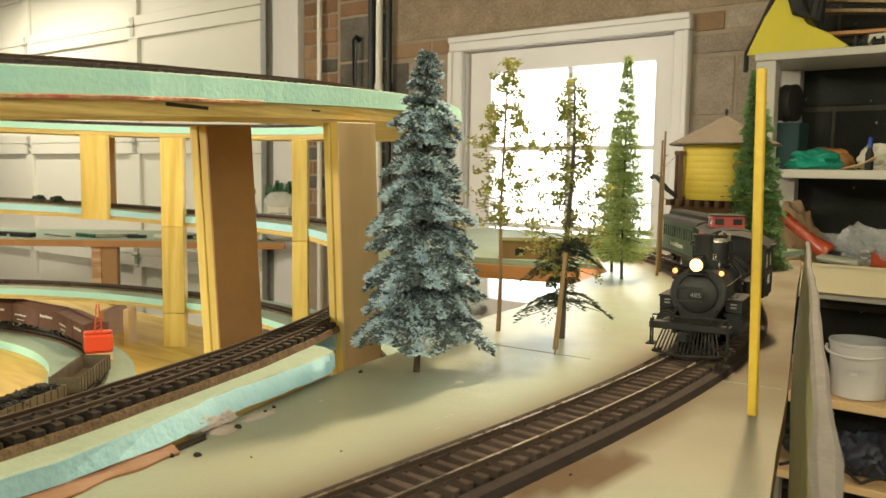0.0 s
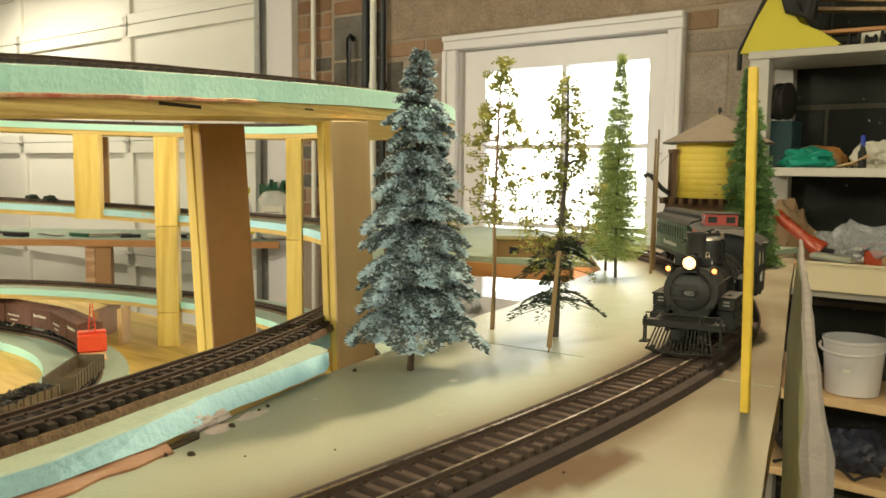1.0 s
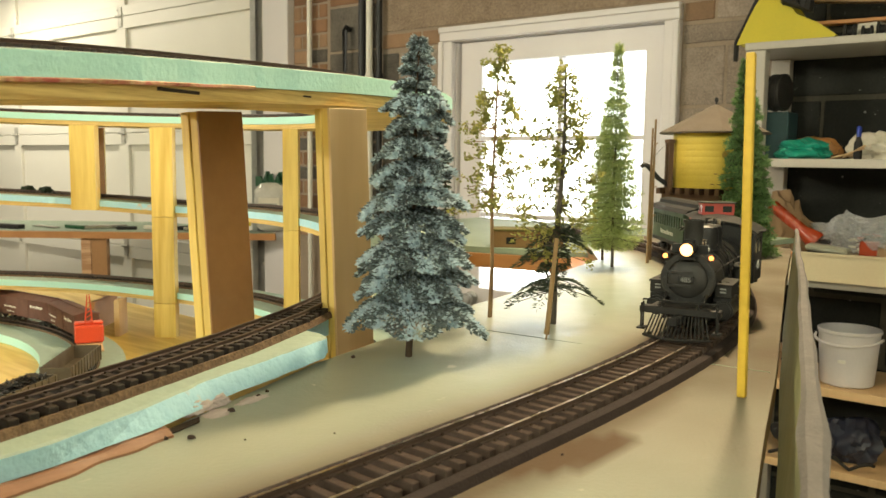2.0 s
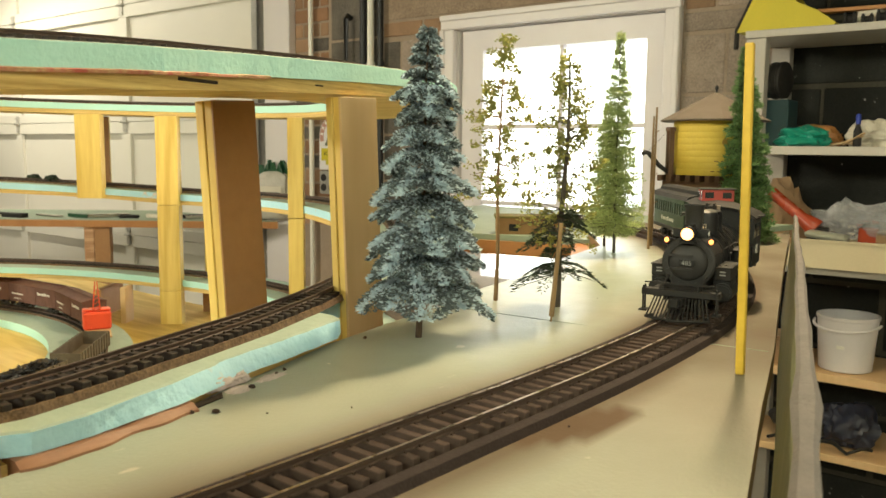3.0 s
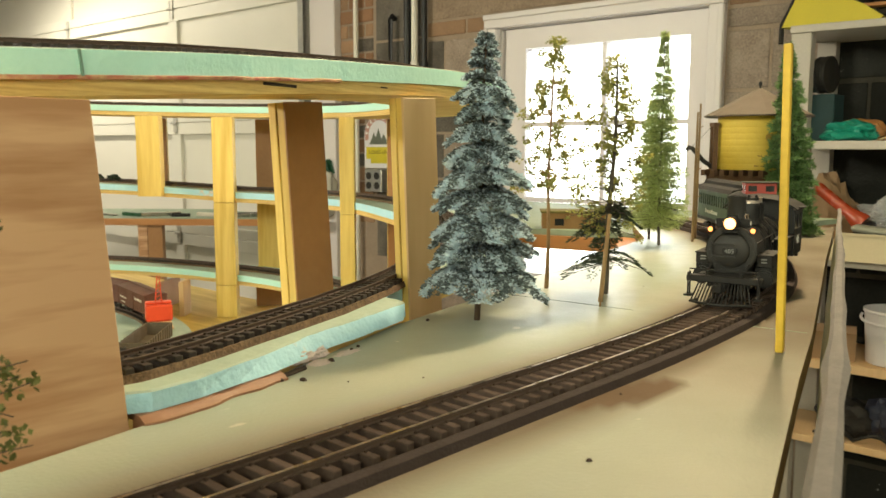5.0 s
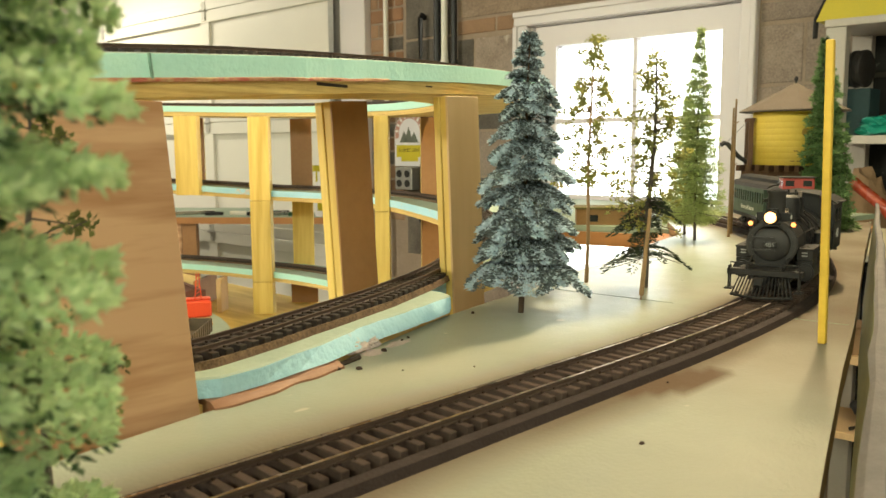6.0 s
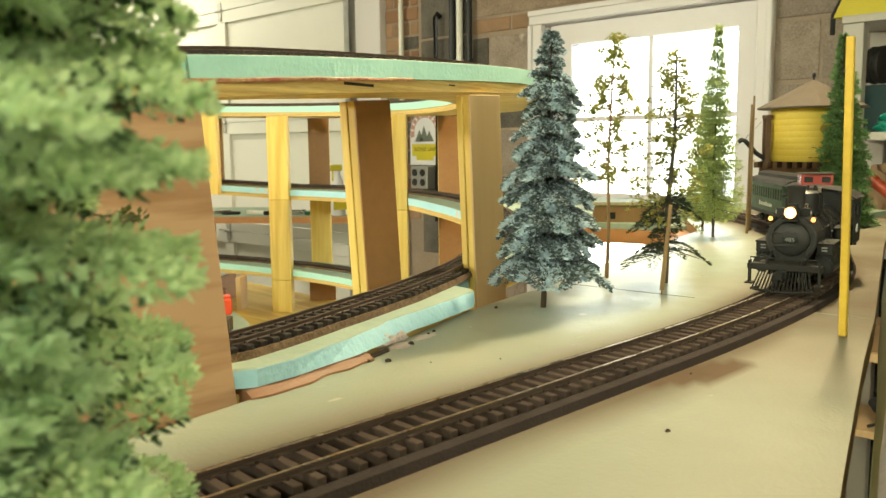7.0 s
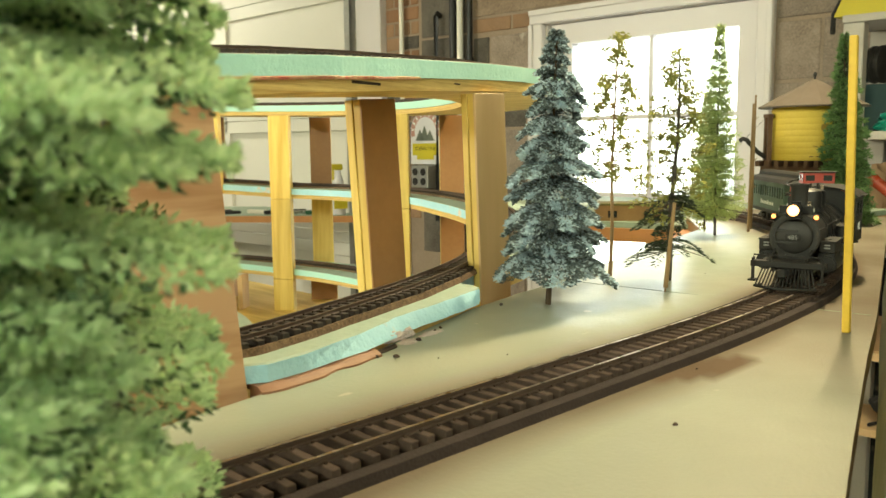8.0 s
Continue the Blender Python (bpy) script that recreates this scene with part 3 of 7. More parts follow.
PLAN = helix_plan()
PH = np.array([p[2] for p in PLAN] + [PLAN[0][2] + 360])
PX = np.array([p[0] for p in PLAN] + [PLAN[0][0]])
PY = np.array([p[1] for p in PLAN] + [PLAN[0][1]])
ZK = [(-700, 1.185), (-606, 1.226), (-560, 1.2583), (-400, 1.4085), (-380, 1.4135), (-346, 1.4145), (-250, 1.424), (-72, 1.538), (-30, 1.562), (0, 1.580), (7, 1.584), (11, 1.5866), (14, 1.5884), (14.003, 1.5932), (14.008, 1.5995), (18.5, 1.6022), (26, 1.6055), (110, 1.627), (200, 1.650)]


def plan_at(h, inward):
    """A place by heading h (any turn), that far in from the outer edge, with the inward direction."""
    g = (h - PH[0]) % 360 + PH[0]
    x, y = np.interp(g, PH, PX), np.interp(g, PH, PY)
    x2, y2 = np.interp(g + 0.02, PH, PX), np.interp(g + 0.02, PH, PY)
    d = Vector((x2 - x, y2 - y)).normalized()
    n = Vector((-d.y, d.x))
    return Vector((x, y)) + n * inward, n, d


def spiral_z(h):
    return float(np.interp(h, [k[0] for k in ZK], [k[1] for k in ZK]))


def lean_out(h):
    """How far the middle deck reaches past the plan's edge where it runs out beside the board."""
    if not -432 <= h <= -300:
        return 0.0
    y = plan_at(h, 0)[0].y
    return float(np.interp(y, [-2.9, -2.545, -2.512, -2.5, -2.39, -2.325, -2.262, -2.254, -2.15, -2.05], [0.038, 0.040, 0.058, 0.066, 0.0415, 0.0405, 0.036, -0.003, -0.003, 0.0]))


def track_inset(h):
    """Distance of a helix track's centre line from the plan's edge."""
    if not -432 <= h <= -300:
        return 0.07
    return float(np.interp(plan_at(h, 0)[0].y, [-2.9, -2.6, -2.5, -2.42, -2.325, -2.25, -2.15, -2.05, -1.95], [-0.006, -0.014, -0.030, -0.016, -0.008, 0.005, 0.030, 0.055, 0.07]))


def headings(h0, h1):
    """Headings with the straight stretch kept in small steps."""
    out, h = [], h0
    while h < h1:
        out.append(h)
        g = (h - PH[0]) % 360 + PH[0]
        h += 0.00025 if HD - 0.001 <= g < HD + 0.0079 else 2.5
        g2 = (h - PH[0]) % 360 + PH[0]
        if g < HD < g2:
            h -= g2 - HD
    return out + [h1]


def ribbon(bm, hs, inner, outer, lo, hi, rough=0.0):
    prev = None
    for h in hs:
        z, o = spiral_z(h), lean_out(h)
        a, b = plan_at(h, outer - o)[0], plan_at(h, track_inset(h) + (inner - 0.07) * (0.29 if -432 <= h <= -330 else 0.29 + 0.71 * (h + 330) / 30 if -330 < h <= -300 else 1.0))[0]
        j = rough * noise.noise(Vector((a.x * 60, a.y * 60, h)))
        n = plan_at(h, 0)[1]
        flare = float(np.interp(a.y, [-2.48, -2.41, -2.27, -2.26], [0.0, 0.007, 0.007, 0.0])) if rough and o > 0.02 else 0.0
        round_ = (0.0009 if o > 0.02 else 0.0006) if rough else 0.0
        ring = [bm.verts.new(q) for q in ((*(a + n * (j - flare)), z + lo + (0.0036 if rough and o > 0.02 else 0)), (*(a + n * (j * 0.4)), z + hi - round_ + j * 0.3), (*(a + n * (j * 0.4 + round_ * 1.2)), z + hi), (*b, z + hi), (*b, z + lo))]
        if prev:
            for k in range(5):
                f = bm.faces.new((prev[k], prev[(k + 1) % 5], ring[(k + 1) % 5], ring[k]))
                f.material_index = {0: 0, 1: 1, 2: 1, 3: 0, 4: 1}[k]
        else:
            bm.faces.new(ring)
        prev = ring
    bm.faces.new(prev)


def track_on(parent, centre, tie_mat, rail_mat, base_mat, tie_mesh, pieces, bed=(0.0204, 0.0268, 0.0285), gauge=0.0110, tie=0.0200, half=0.0022, pitch=0.0101, trough=None):
    """Rails, ties and roadbed along a centre line of (x, y, z, heading in radians)."""
    ground = bmesh.new()
    prev = None
    for x, y, z, h in centre:
        n = Vector((math.cos(h), math.sin(h)))
        ring = [ground.verts.new((x + n.x * o, y + n.y * o, z + dz)) for o, dz in ((-bed[2], 0), (-bed[1], 0.0042), (-bed[0], 0.0044), (-bed[0] + 0.0004, 0.0012), (bed[0] - 0.0004, 0.0012), (bed[0], 0.0044), (bed[1], 0.0042), (bed[2], 0))]
        if prev:
            for k in range(7):
                # channel face takes the trough material, shade-dark on the main track
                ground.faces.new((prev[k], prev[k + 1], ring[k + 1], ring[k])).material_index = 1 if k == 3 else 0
        prev = ring
    part("roadbed", ground, [base_mat, trough or base_mat], parent)
    for side in (-1, 1):
        rb = bmesh.new()
        prev = None
        for x, y, z, h in centre:
            n = Vector((math.cos(h), math.sin(h)))
            c = side * gauge
            prof = ((-0.0010, 0.0072), (-0.0010, 0.0078), (-0.0004, 0.0081), (-0.0004, 0.0094), (-0.00075, 0.0097), (-0.00075, 0.0104), (0.00075, 0.0104), (0.00075, 0.0097), (0.0004, 0.0094), (0.0004, 0.0081), (0.0010, 0.0078), (0.0010, 0.0072))
            ring = [rb.verts.new((x + n.x * (c + o), y + n.y * (c + o), z + dz)) for o, dz in prof]
            if prev:
                for k in range(len(prof)):
                    f = rb.faces.new((prev[k], prev[(k + 1) % len(prof)], ring[(k + 1) % len(prof)], ring[k]))
                    f.material_index = 1 if k in (5,) else 0
            prev = ring
        part("rail", rb, [RAIL, rail_mat], parent)
    # ties, spaced along the line
    rest, left = bmesh.new(), pitch
    for (x0, y0, z0, h0), (x1, y1, z1, h1) in zip(centre, centre[1:]):
        p0, p1 = Vector((x0, y0, z0)), Vector((x1, y1, z1))
        seg = (p1 - p0).length
        while left < seg:
            q = p0.lerp(p1, left / seg)
            m = Matrix.Translation(q) @ Matrix.Rotation(h0 + (h1 - h0) * left / seg + random.uniform(-0.02, 0.02), 4, "Z") @ Matrix.Translation((random.uniform(-0.0006, 0.0006), 0, 0))
            if pieces(q.x, q.y):
                ob = new("tie", tie_mesh)
                ob.parent = parent
                ob.matrix_local = m
            else:
                add_box(rest, -tie, tie, -half, half, 0.0008, 0.0073, m=m)
            left += pitch
        left -= seg
    if len(rest.verts):
        tagged(part("further_ties", rest, tie_mat, parent), kind="stuff")
    else:
        rest.free()


def tie_mesh(name, mat, tie, half, gauge):
    bm = bmesh.new()
    add_box(bm, -tie, tie, -half, half, 0.0008, 0.0073, 0.0004)
    for sx in (-gauge - 0.0022, -gauge + 0.0022, gauge - 0.0022, gauge + 0.0022):
        add_box(bm, sx - 0.0005, sx + 0.0005, -0.0006, 0.0006, 0.0073, 0.0085)
    return mesh_of(name, bm, mat)


TIE_MESH, TIE_MESH_DARK = tie_mesh("tie", TIE, 0.0200, 0.0022, 0.0110), tie_mesh("tie_dark", TIE_DARK, 0.0160, 0.0025, 0.0086)
NARROW = {"bed": (0.0158, 0.0170, 0.0186), "gauge": 0.0086, "tie": 0.0160, "half": 0.0025, "pitch": 0.0099}
main_track = thing("main_track", "narrow-gauge model track with brown ties on a painted roadbed", "model track")
track_on(main_track, [(x, y, T, h) for x, y, h in TRACK], TIE, RAIL_TOP, ROADBED, TIE_MESH, lambda x, y: -2.78 < y < -1.35, trough=BED_SHADE)


def deck(name, label, h0, h1, ply_label=""):
    ob = thing(name, label, "helix deck")
    hs = headings(h0, h1)
    bm = bmesh.new()
    ribbon(bm, hs, 0.14, 0.0, 0.0, 0.0095)
    part("plywood_base", bm, [EDGE, PLY_FLAT], ob)
    bm = bmesh.new()
    ribbon(bm, hs, 0.142, -0.002, 0.0097, 0.0240, rough=0.0022)
    part("foam_layer", bm, [FOAM_BLUE if -500 < h0 < -100 else FOAM, FOAM_TOP], ob)
    return ob


top_deck = deck("upper_helix_deck", "curved plywood helix deck topped with teal foam board", -70, 200)
mid_deck = deck("middle_helix_deck", "curved plywood helix deck with blue-painted foam edge", -432, -70.5)
low_deck = deck("lower_helix_deck", "low curved plywood helix deck topped with teal foam", -700, -432.5)


# red glue and paint squeezed out under the foam, a slot and a cut in the near edge
GLUE = surface("red_brown_glue", (0.40, 0.10, 0.07), (0.55, 0.38, 0.20), rough=0.5, scale=60, fine=260, bump=0.3, spread=0.25)
bm = bmesh.new()
ribbon(bm, headings(-20, 14.004), 0.02, -0.0030, 0.0083, 0.0106, rough=0.0014)
part("glue_line", bm, GLUE, top_deck, "smeared red-brown glue under the foam")
# near-black blocks put in as the shade of openings, nothing is cut out
GAP_SHADE = surface("gap_shade_colour", (0.02, 0.013, 0.008), (0.035, 0.022, 0.012), rough=0.9, bump=0)
for hh, ll, hz in ((14.0016, 0.034, 0.0021), (14.0062, 0.010, 0.0012)):
    p_, n_, d_ = plan_at(hh, 0.004)
    bm = bmesh.new()
    add_box(bm, -0.005, 0.0043, -ll / 2, ll / 2, -hz / 2 + 0.0062, 0.0062 + hz / 2, 0.0002)
    bm.transform(Matrix.Translation((p_.x, p_.y, spiral_z(hh) - 0.0005)) @ Matrix.Rotation(math.atan2(-d_.x, d_.y), 4, "Z"))
    part("slot", bm, GAP_SHADE, top_deck, "dark block set in as the shade of a slot in the plywood edge")
# dark teal sliver painting the shade inside a knife cut
p_, n_, d_ = plan_at(3.5, 0.0)
bm = bmesh.new()
add_box(bm, -0.003, 0.0034, -0.0006, 0.0006, 0.0100, 0.0236)
bm.transform(Matrix.Translation((p_.x, p_.y, spiral_z(3.5))) @ Matrix.Rotation(math.atan2(-d_.x, d_.y), 4, "Z") @ Matrix.Rotation(radians(6), 4, "X"))
part("foam_cut", bm, surface("foam_shadow_cut", (0.20, 0.36, 0.30), rough=0.9), top_deck, "thin dark strip as the shade in a knife cut across the foam edge")


def helix_track(name, label, h0, h1, near):
    ob = thing(name, label, "model track")
    centre = []
    hs = []
    for a, b in zip(headings(h0, h1), headings(h0, h1)[1:]):
        hs += [a + (b - a) * i / 8 for i in range(8)]
    for h in hs:
        inset = track_inset(h)
        p, n, d = plan_at(h, inset)
        centre.append((p.x, p.y, spiral_z(h) + 0.0240, math.atan2(-d.x, d.y)))
    track_on(ob, centre, TIE_DARK, RAIL, CORK, TIE_MESH_DARK, near, **NARROW)
    return ob


helix_track("helix_track_upper", "dark model track on cork along the top deck", -70, 195, lambda x, y: False)
helix_track("helix_track_middle", "dark-tied model track on a cork roadbed beside the painted board", -430, -75, lambda x, y: x > 1.35 and y > -2.75)
helix_track("helix_track_lower", "dark model track on the low helix deck", -690, -435, lambda x, y: False)


def pillar(name, label, h_left, x0, x1, y0, y1, z0, z1, face, layers=2, turn=0.0):
    """An upright of laminated plywood: the broad faces plain, the narrow ones in layers."""
    ob = thing(name, label, "pillar", pose((x0 + x1) / 2, (y0 + y1) / 2, z0, 0, 0, turn), group="helix uprights")
    w, d, h = (x1 - x0) / 2, (y1 - y0) / 2, z1 - z0
    for i in range(layers):
        cuts = [-w + (2 * w - 0.003) * k / (layers - 1) for k in range(layers)] + [w]
        a, b = cuts[i], cuts[i + 1] - 0.0004
        bm = bmesh.new()
        inset = 0.0012 * (i % 2)
        add_box(bm, a, b, -d + inset, d - inset * 0.6, 0, h, 0.0004)
        last = i == layers - 1
        part("face_board" if last else "ply_layer", bm, face if last else PLY, ob)
    return ob


# bare wood showing between the foam and the board
bm = bmesh.new()
prev = None
for i in range(22):
    y = -2.510 + i * 0.0045
    x = 1.8865 - max(0.0, y + 2.487) * 0.23 - max(0.0, -2.487 - y) * 0.05
    wv = 0.0012 * math.sin(i * 0.9) + 0.0009 * math.sin(i * 0.4)
    ring = [bm.verts.new(q) for q in ((x - 0.012, y, T - 0.012), (x - 0.012, y, T + 0.0036), (x + 0.0008, y, T + 0.0034 + 0.3 * wv), (x + 0.0055 + wv, y, T + 0.0012), (x + 0.0066 + wv, y, T - 0.012))]
    if prev:
        for k in range(5):
            bm.faces.new((prev[k], prev[(k + 1) % 5], ring[(k + 1) % 5], ring[k]))
    else:
        bm.faces.new(ring)
    prev = ring
bm.faces.new(prev)
solid("wooden_lath", bm, wood("bare_lath", (0.40, 0.21, 0.12), (0.25, 0.12, 0.065), (1, 8, 1), scale=30), "bare orange-brown wooden lath along the foot of the foam", "lath")
FILLER = surface("pinkish_filler", (0.76, 0.66, 0.64), (0.62, 0.55, 0.56), rough=0.8, scale=90, fine=300, bump=0.6)
for i, (x, y, z, sx, sy, sz) in enumerate(((1.8555, -2.387, 0.0030, 0.0022, 0.0100, 0.0042), (1.8510, -2.372, 0.0025, 0.0022, 0.0075, 0.0040), (1.8600, -2.379, 0.0000, 0.0060, 0.0085, 0.0010), (1.8530, -2.352, 0.0000, 0.0045, 0.0120, 0.0008))):
    bm = bmesh.new()
    bmesh.ops.create_icosphere(bm, subdivisions=4, radius=1.0)
    for v in bm.verts:
        f = 1 + 0.45 * noise.noise(v.co * 2.2 + Vector((i * 5.0, 0, 0))) + 0.25 * noise.noise(v.co * 5.5 + Vector((0, i * 3.0, 0)))
        v.co = Vector((v.co.x * f * sx, v.co.y * f * sy, max(v.co.z, -0.35) * f * sz))
    solid("filler_smear", bm, FILLER, "pale pinkish filler smeared at the foot of the foam", "filler", pose(x, y, T + z, 0, 0, 16), smooth=True)
# flat dark plate on the board, painting the shade of a broken-out gap
bm = bmesh.new()
add_prism(bm, [(1.8665, -2.4165), (1.8735, -2.4185), (1.8665, -2.3945), (1.8595, -2.3900)], T + 0.0002, T + 0.0009)
solid("foam_gap_shade", bm, GAP_SHADE, "dark plate as the shade of a gap broken out at the foot of the foam", "gap", kind="structure")
for i, (x, y, r) in enumerate(((1.876, -2.42, 0.0022), (1.884, -2.411, 0.0024), (1.822, -2.244, 0.0020), (1.850, -2.345, 0.0018), (1.846, -2.336, 0.0016), (1.862, -2.372, 0.0026), (2.07, -2.403, 0.0016), (2.03, -2.31, 0.0010), (1.93, -2.36, 0.0008), (1.905, -2.395, 0.0008), (1.97, -2.19, 0.0009))):
    bm = bmesh.new()
    bmesh.ops.create_icosphere(bm, subdivisions=2, radius=1.0)
    for v in bm.verts:
        f = 1 + 0.5 * noise.noise(v.co * 2.1 + Vector((i * 3.0, 0, 0)))
        v.co = Vector((v.co.x * f * r * 0.85, v.co.y * f * r * 0.65, max(v.co.z, -0.2) * f * r * 0.75))
    solid("crumb", bm, TIE, "dark brown crumb of debris lying on the board", "debris", pose(x, y, T + 0.0002, 0, 0, 40 * i), group="crumbs on the board")

p1 = pillar("pillar", "pale laminated plywood upright at the outer edge of the helix", 0, 1.7475, 1.7645, -2.213, -2.174, T - 0.03, 1.5965, PLY_PALE, 3)
p0 = pillar("pillar", "brown hardboard-faced plywood upright at the inner edge", 0, 1.646, 1.6705, -2.262, -2.221, 1.146, 1.5945, HARDBOARD, 3)
for ob_, deg, hgt in ((p0, 2.7, 0.4485), (p1, 1.9, 0.203)):
    ob_.matrix_world = Matrix.Translation((0, 0, hgt)) @ ob_.matrix_world @ Matrix.Rotation(radians(deg), 4, Vector((0.81, -0.58, 0))) @ Matrix.Translation((0, 0, -hgt))
pb = pillar("pillar", "wide birch-faced plywood upright with flowing grain", 0, 1.8655, 1.8865, -2.609, -2.5175, T - 0.018, 1.5785, PLY_BIRCH, 2)
pb.matrix_world = pb.matrix_world @ pose(0, 0.004, 0, 0, -9, 0)


def far_pillar(label, h, inward, width, thick, z0, z1, face, turn=None, layers=2):
    p, n, d = plan_at(h, inward)
    ang = math.degrees(math.atan2(-d.x, d.y)) if turn is None else turn
    ob = thing("pillar", label, "pillar", pose(p.x, p.y, z0, 0, 0, ang), group="helix uprights")
    for i in range(layers):
        a = -thick / 2 + thick * i / layers
        bm = bmesh.new()
        add_box(bm, a, a + thick / layers - 0.0004, -width / 2 + 0.001 * (i % 2), width / 2, 0, z1 - z0, 0.0005)
        part("face_board" if i == layers - 1 else "ply_layer", bm, face if i == layers - 1 else PLY, ob)


for h, w in ((128, 0.058), (110.5, 0.050)):
    far_pillar("yellow plywood upright between the helix decks", h, 0.150, w, 0.026, spiral_z(h - 360), spiral_z(h) - 0.001, PLY, turn=-50, layers=3)
    if h == 110.5:
        far_pillar("yellow plywood upright between the lower helix decks", h, 0.150, w, 0.026, spiral_z(h - 720), spiral_z(h - 360) - 0.001, PLY, turn=-50, layers=3)
        far_pillar("short plywood block under the low helix deck", h, 0.150, w, 0.026, 1.145, spiral_z(h - 720) - 0.001, PLY, turn=-50, layers=3)
for z0, z1 in ((1.15, spiral_z(71 - 360) - 0.001), (spiral_z(71 - 360), spiral_z(71) - 0.001)):
    far_pillar("pale laminated plywood upright at the bend of the helix", 71, 0.152, 0.030, 0.022, z0, z1, PLY, turn=-50, layers=3)
far_pillar("brown hardboard-faced upright behind the helix", 130.6, -0.012, 0.034, 0.016, spiral_z(130 - 360), spiral_z(130) - 0.001, HARDBOARD, turn=-42)
far_pillar("brown hardboard-faced upright behind the helix", 109.5, -0.012, 0.055, 0.016, spiral_z(109.5 - 360), spiral_z(109.5) - 0.001, HARDBOARD, turn=-42)
far_pillar("tan plywood upright behind the lower helix decks", 109.5, -0.012, 0.055, 0.016, spiral_z(109.5 - 720), spiral_z(109.5 - 360) - 0.001, PLY, turn=-42)
far_pillar("brown hardboard block under the low helix deck", 109.5, -0.012, 0.07, 0.016, 1.145, spiral_z(109.5 - 720) - 0.001, HARDBOARD, turn=-42)
far_pillar("brown hardboard-faced upright behind the helix", 77, -0.012, 0.055, 0.016, 1.145, spiral_z(77) - 0.001, HARDBOARD, turn=-42)

# helix floor and the inner loop
helix_floor = thing("helix_floor", "bare plywood base inside the helix on wooden joists", "bench")
part("top", box_bm(-0.75, 1.60, -3.3, -1.42, 1.127, 1.145), PLY_FLAT, helix_floor)
for x in (-0.3, 0.2, 0.7, 1.2):
    part("joist", box_bm(x, x + 0.04, -3.25, -1.45, 1.03, 1.1265, bevel=0.002), PLY, helix_floor)
for x in (-0.3, 1.2):
    for y in (-3.2, -1.55):
        part("leg", box_bm(x, x + 0.04, y, y + 0.04, 0, 1.0295, bevel=0.002), PLY, helix_floor, "plain wooden leg")


def ring_points(cx, cy, r, z, a0, a1, n=120):
    return [(cx + r * math.cos(radians(a0 + (a1 - a0) * i / n)), cy + r * math.sin(radians(a0 + (a1 - a0) * i / n)), z, radians(a0 + (a1 - a0) * i / n)) for i in range(n + 1)]


LOOP = (0.374, -2.48, 0.692)
bm = bmesh.new()
for r0, r1, z0, z1 in ((0.603, 0.757, 1.1455, 1.164),):
    prev = None
    for x, y, z, a in ring_points(LOOP[0], LOOP[1], 1.0, 0, -12, 132):
        ring = [bm.verts.new((LOOP[0] + r * math.cos(a), LOOP[1] + r * math.sin(a), zz)) for r, zz in ((r0, z0), (r0, z1), (r1, z1), (r1, z0))]
        if prev:
            for k in range(4):
                f = bm.faces.new((prev[k], prev[(k + 1) % 4], ring[(k + 1) % 4], ring[k]))
                f.material_index = 1 if k == 1 else 0
        else:
            bm.faces.new(ring)
        prev = ring
    bm.faces.new(prev)
solid("loop_foam", bm, [FOAM, FOAM_TOP], "curved green-painted foam strip under the inner loop", "foam board")
loop_track = thing("loop_track", "dark model track on the foam of the inner loop", "model track")
track_on(loop_track, ring_points(LOOP[0], LOOP[1], LOOP[2], 1.164, -11, 131, 400), TIE_DARK, RAIL, CORK, TIE_MESH_DARK, lambda x, y: False, **NARROW)
for x, y, w, h, lab in ((0.425, -1.655, 0.05, 0.085, "short plywood offcut standing on the helix floor"), (0.30, -1.63, 0.14, 0.07, "dark plywood block under the helix")):
    bm = bmesh.new()
    add_box(bm, -0.006, 0.006, -w / 2, w / 2, 0, h, 0.0006)
    solid("plywood_block", bm, PLY_PALE if w < 0.1 else HARDBOARD, lab, "block", pose(x, y, 1.145, 0, 0, 40))

# benches along the rear wall
BENCH = Vector((-0.86, -0.18))               # corner of the slanting bench by the wall
BALONG, BBACK = Vector((-0.759, -0.651)), Vector((-0.651, 0.759))
BZ = 1.212


def on_bench(u, v, z=0.0, turn=0.0):
    """A place on the slanting bench: u along its front from the wall, v back from the front."""
    p = BENCH + BALONG * u + BBACK * v
    return pose(p.x, p.y, BZ + z, 0, 0, 40.6 + turn)


def bench_plate(bm, u0, u1, v0, v1, z0, z1, cut=0.0):
    pts = [BENCH + BALONG * u + BBACK * v for u, v in ((u0, v0), (u1, v0), (u1, v1), (u0 + cut, v1))]
    add_prism(bm, [(p.x, p.y) for p in pts], z0, z1)


b1 = thing("rear_bench", "long green-topped layout bench with an orange wooden front edge", "bench")
bm = bmesh.new()
bench_plate(bm, 0.0, 2.6, 0.021, 0.62, BZ - 0.016, BZ - 0.0002, 0.72)
part("top", bm, BENCH_TOP, b1)
bm = bmesh.new()
bench_plate(bm, 0.0, 2.6, 0.0, 0.02, BZ - 0.034, BZ - 0.003)
part("front_rail", bm, ORANGE_WOOD, b1)
for u in (0.80, 1.72, 2.4):
    for du, mt in ((0.0, HARDBOARD), (0.075, PLY_BIRCH)):
        bm = bmesh.new()
        bench_plate(bm, u + du, u + du + (0.072 if du == 0 else 0.045), 0.024, 0.062, 0.0, BZ - 0.017)
        part("leg", bm, mt, b1)
bm = bmesh.new()
add_prism(bm, [(1.62, -1.44), (1.30, -1.52), (0.9, -1.30), (0.9, -0.9), (1.7, -0.9)], 1.402, 1.412)
b2 = thing("side_bench", "green-topped shelf with an orange wooden edge behind the board", "bench")
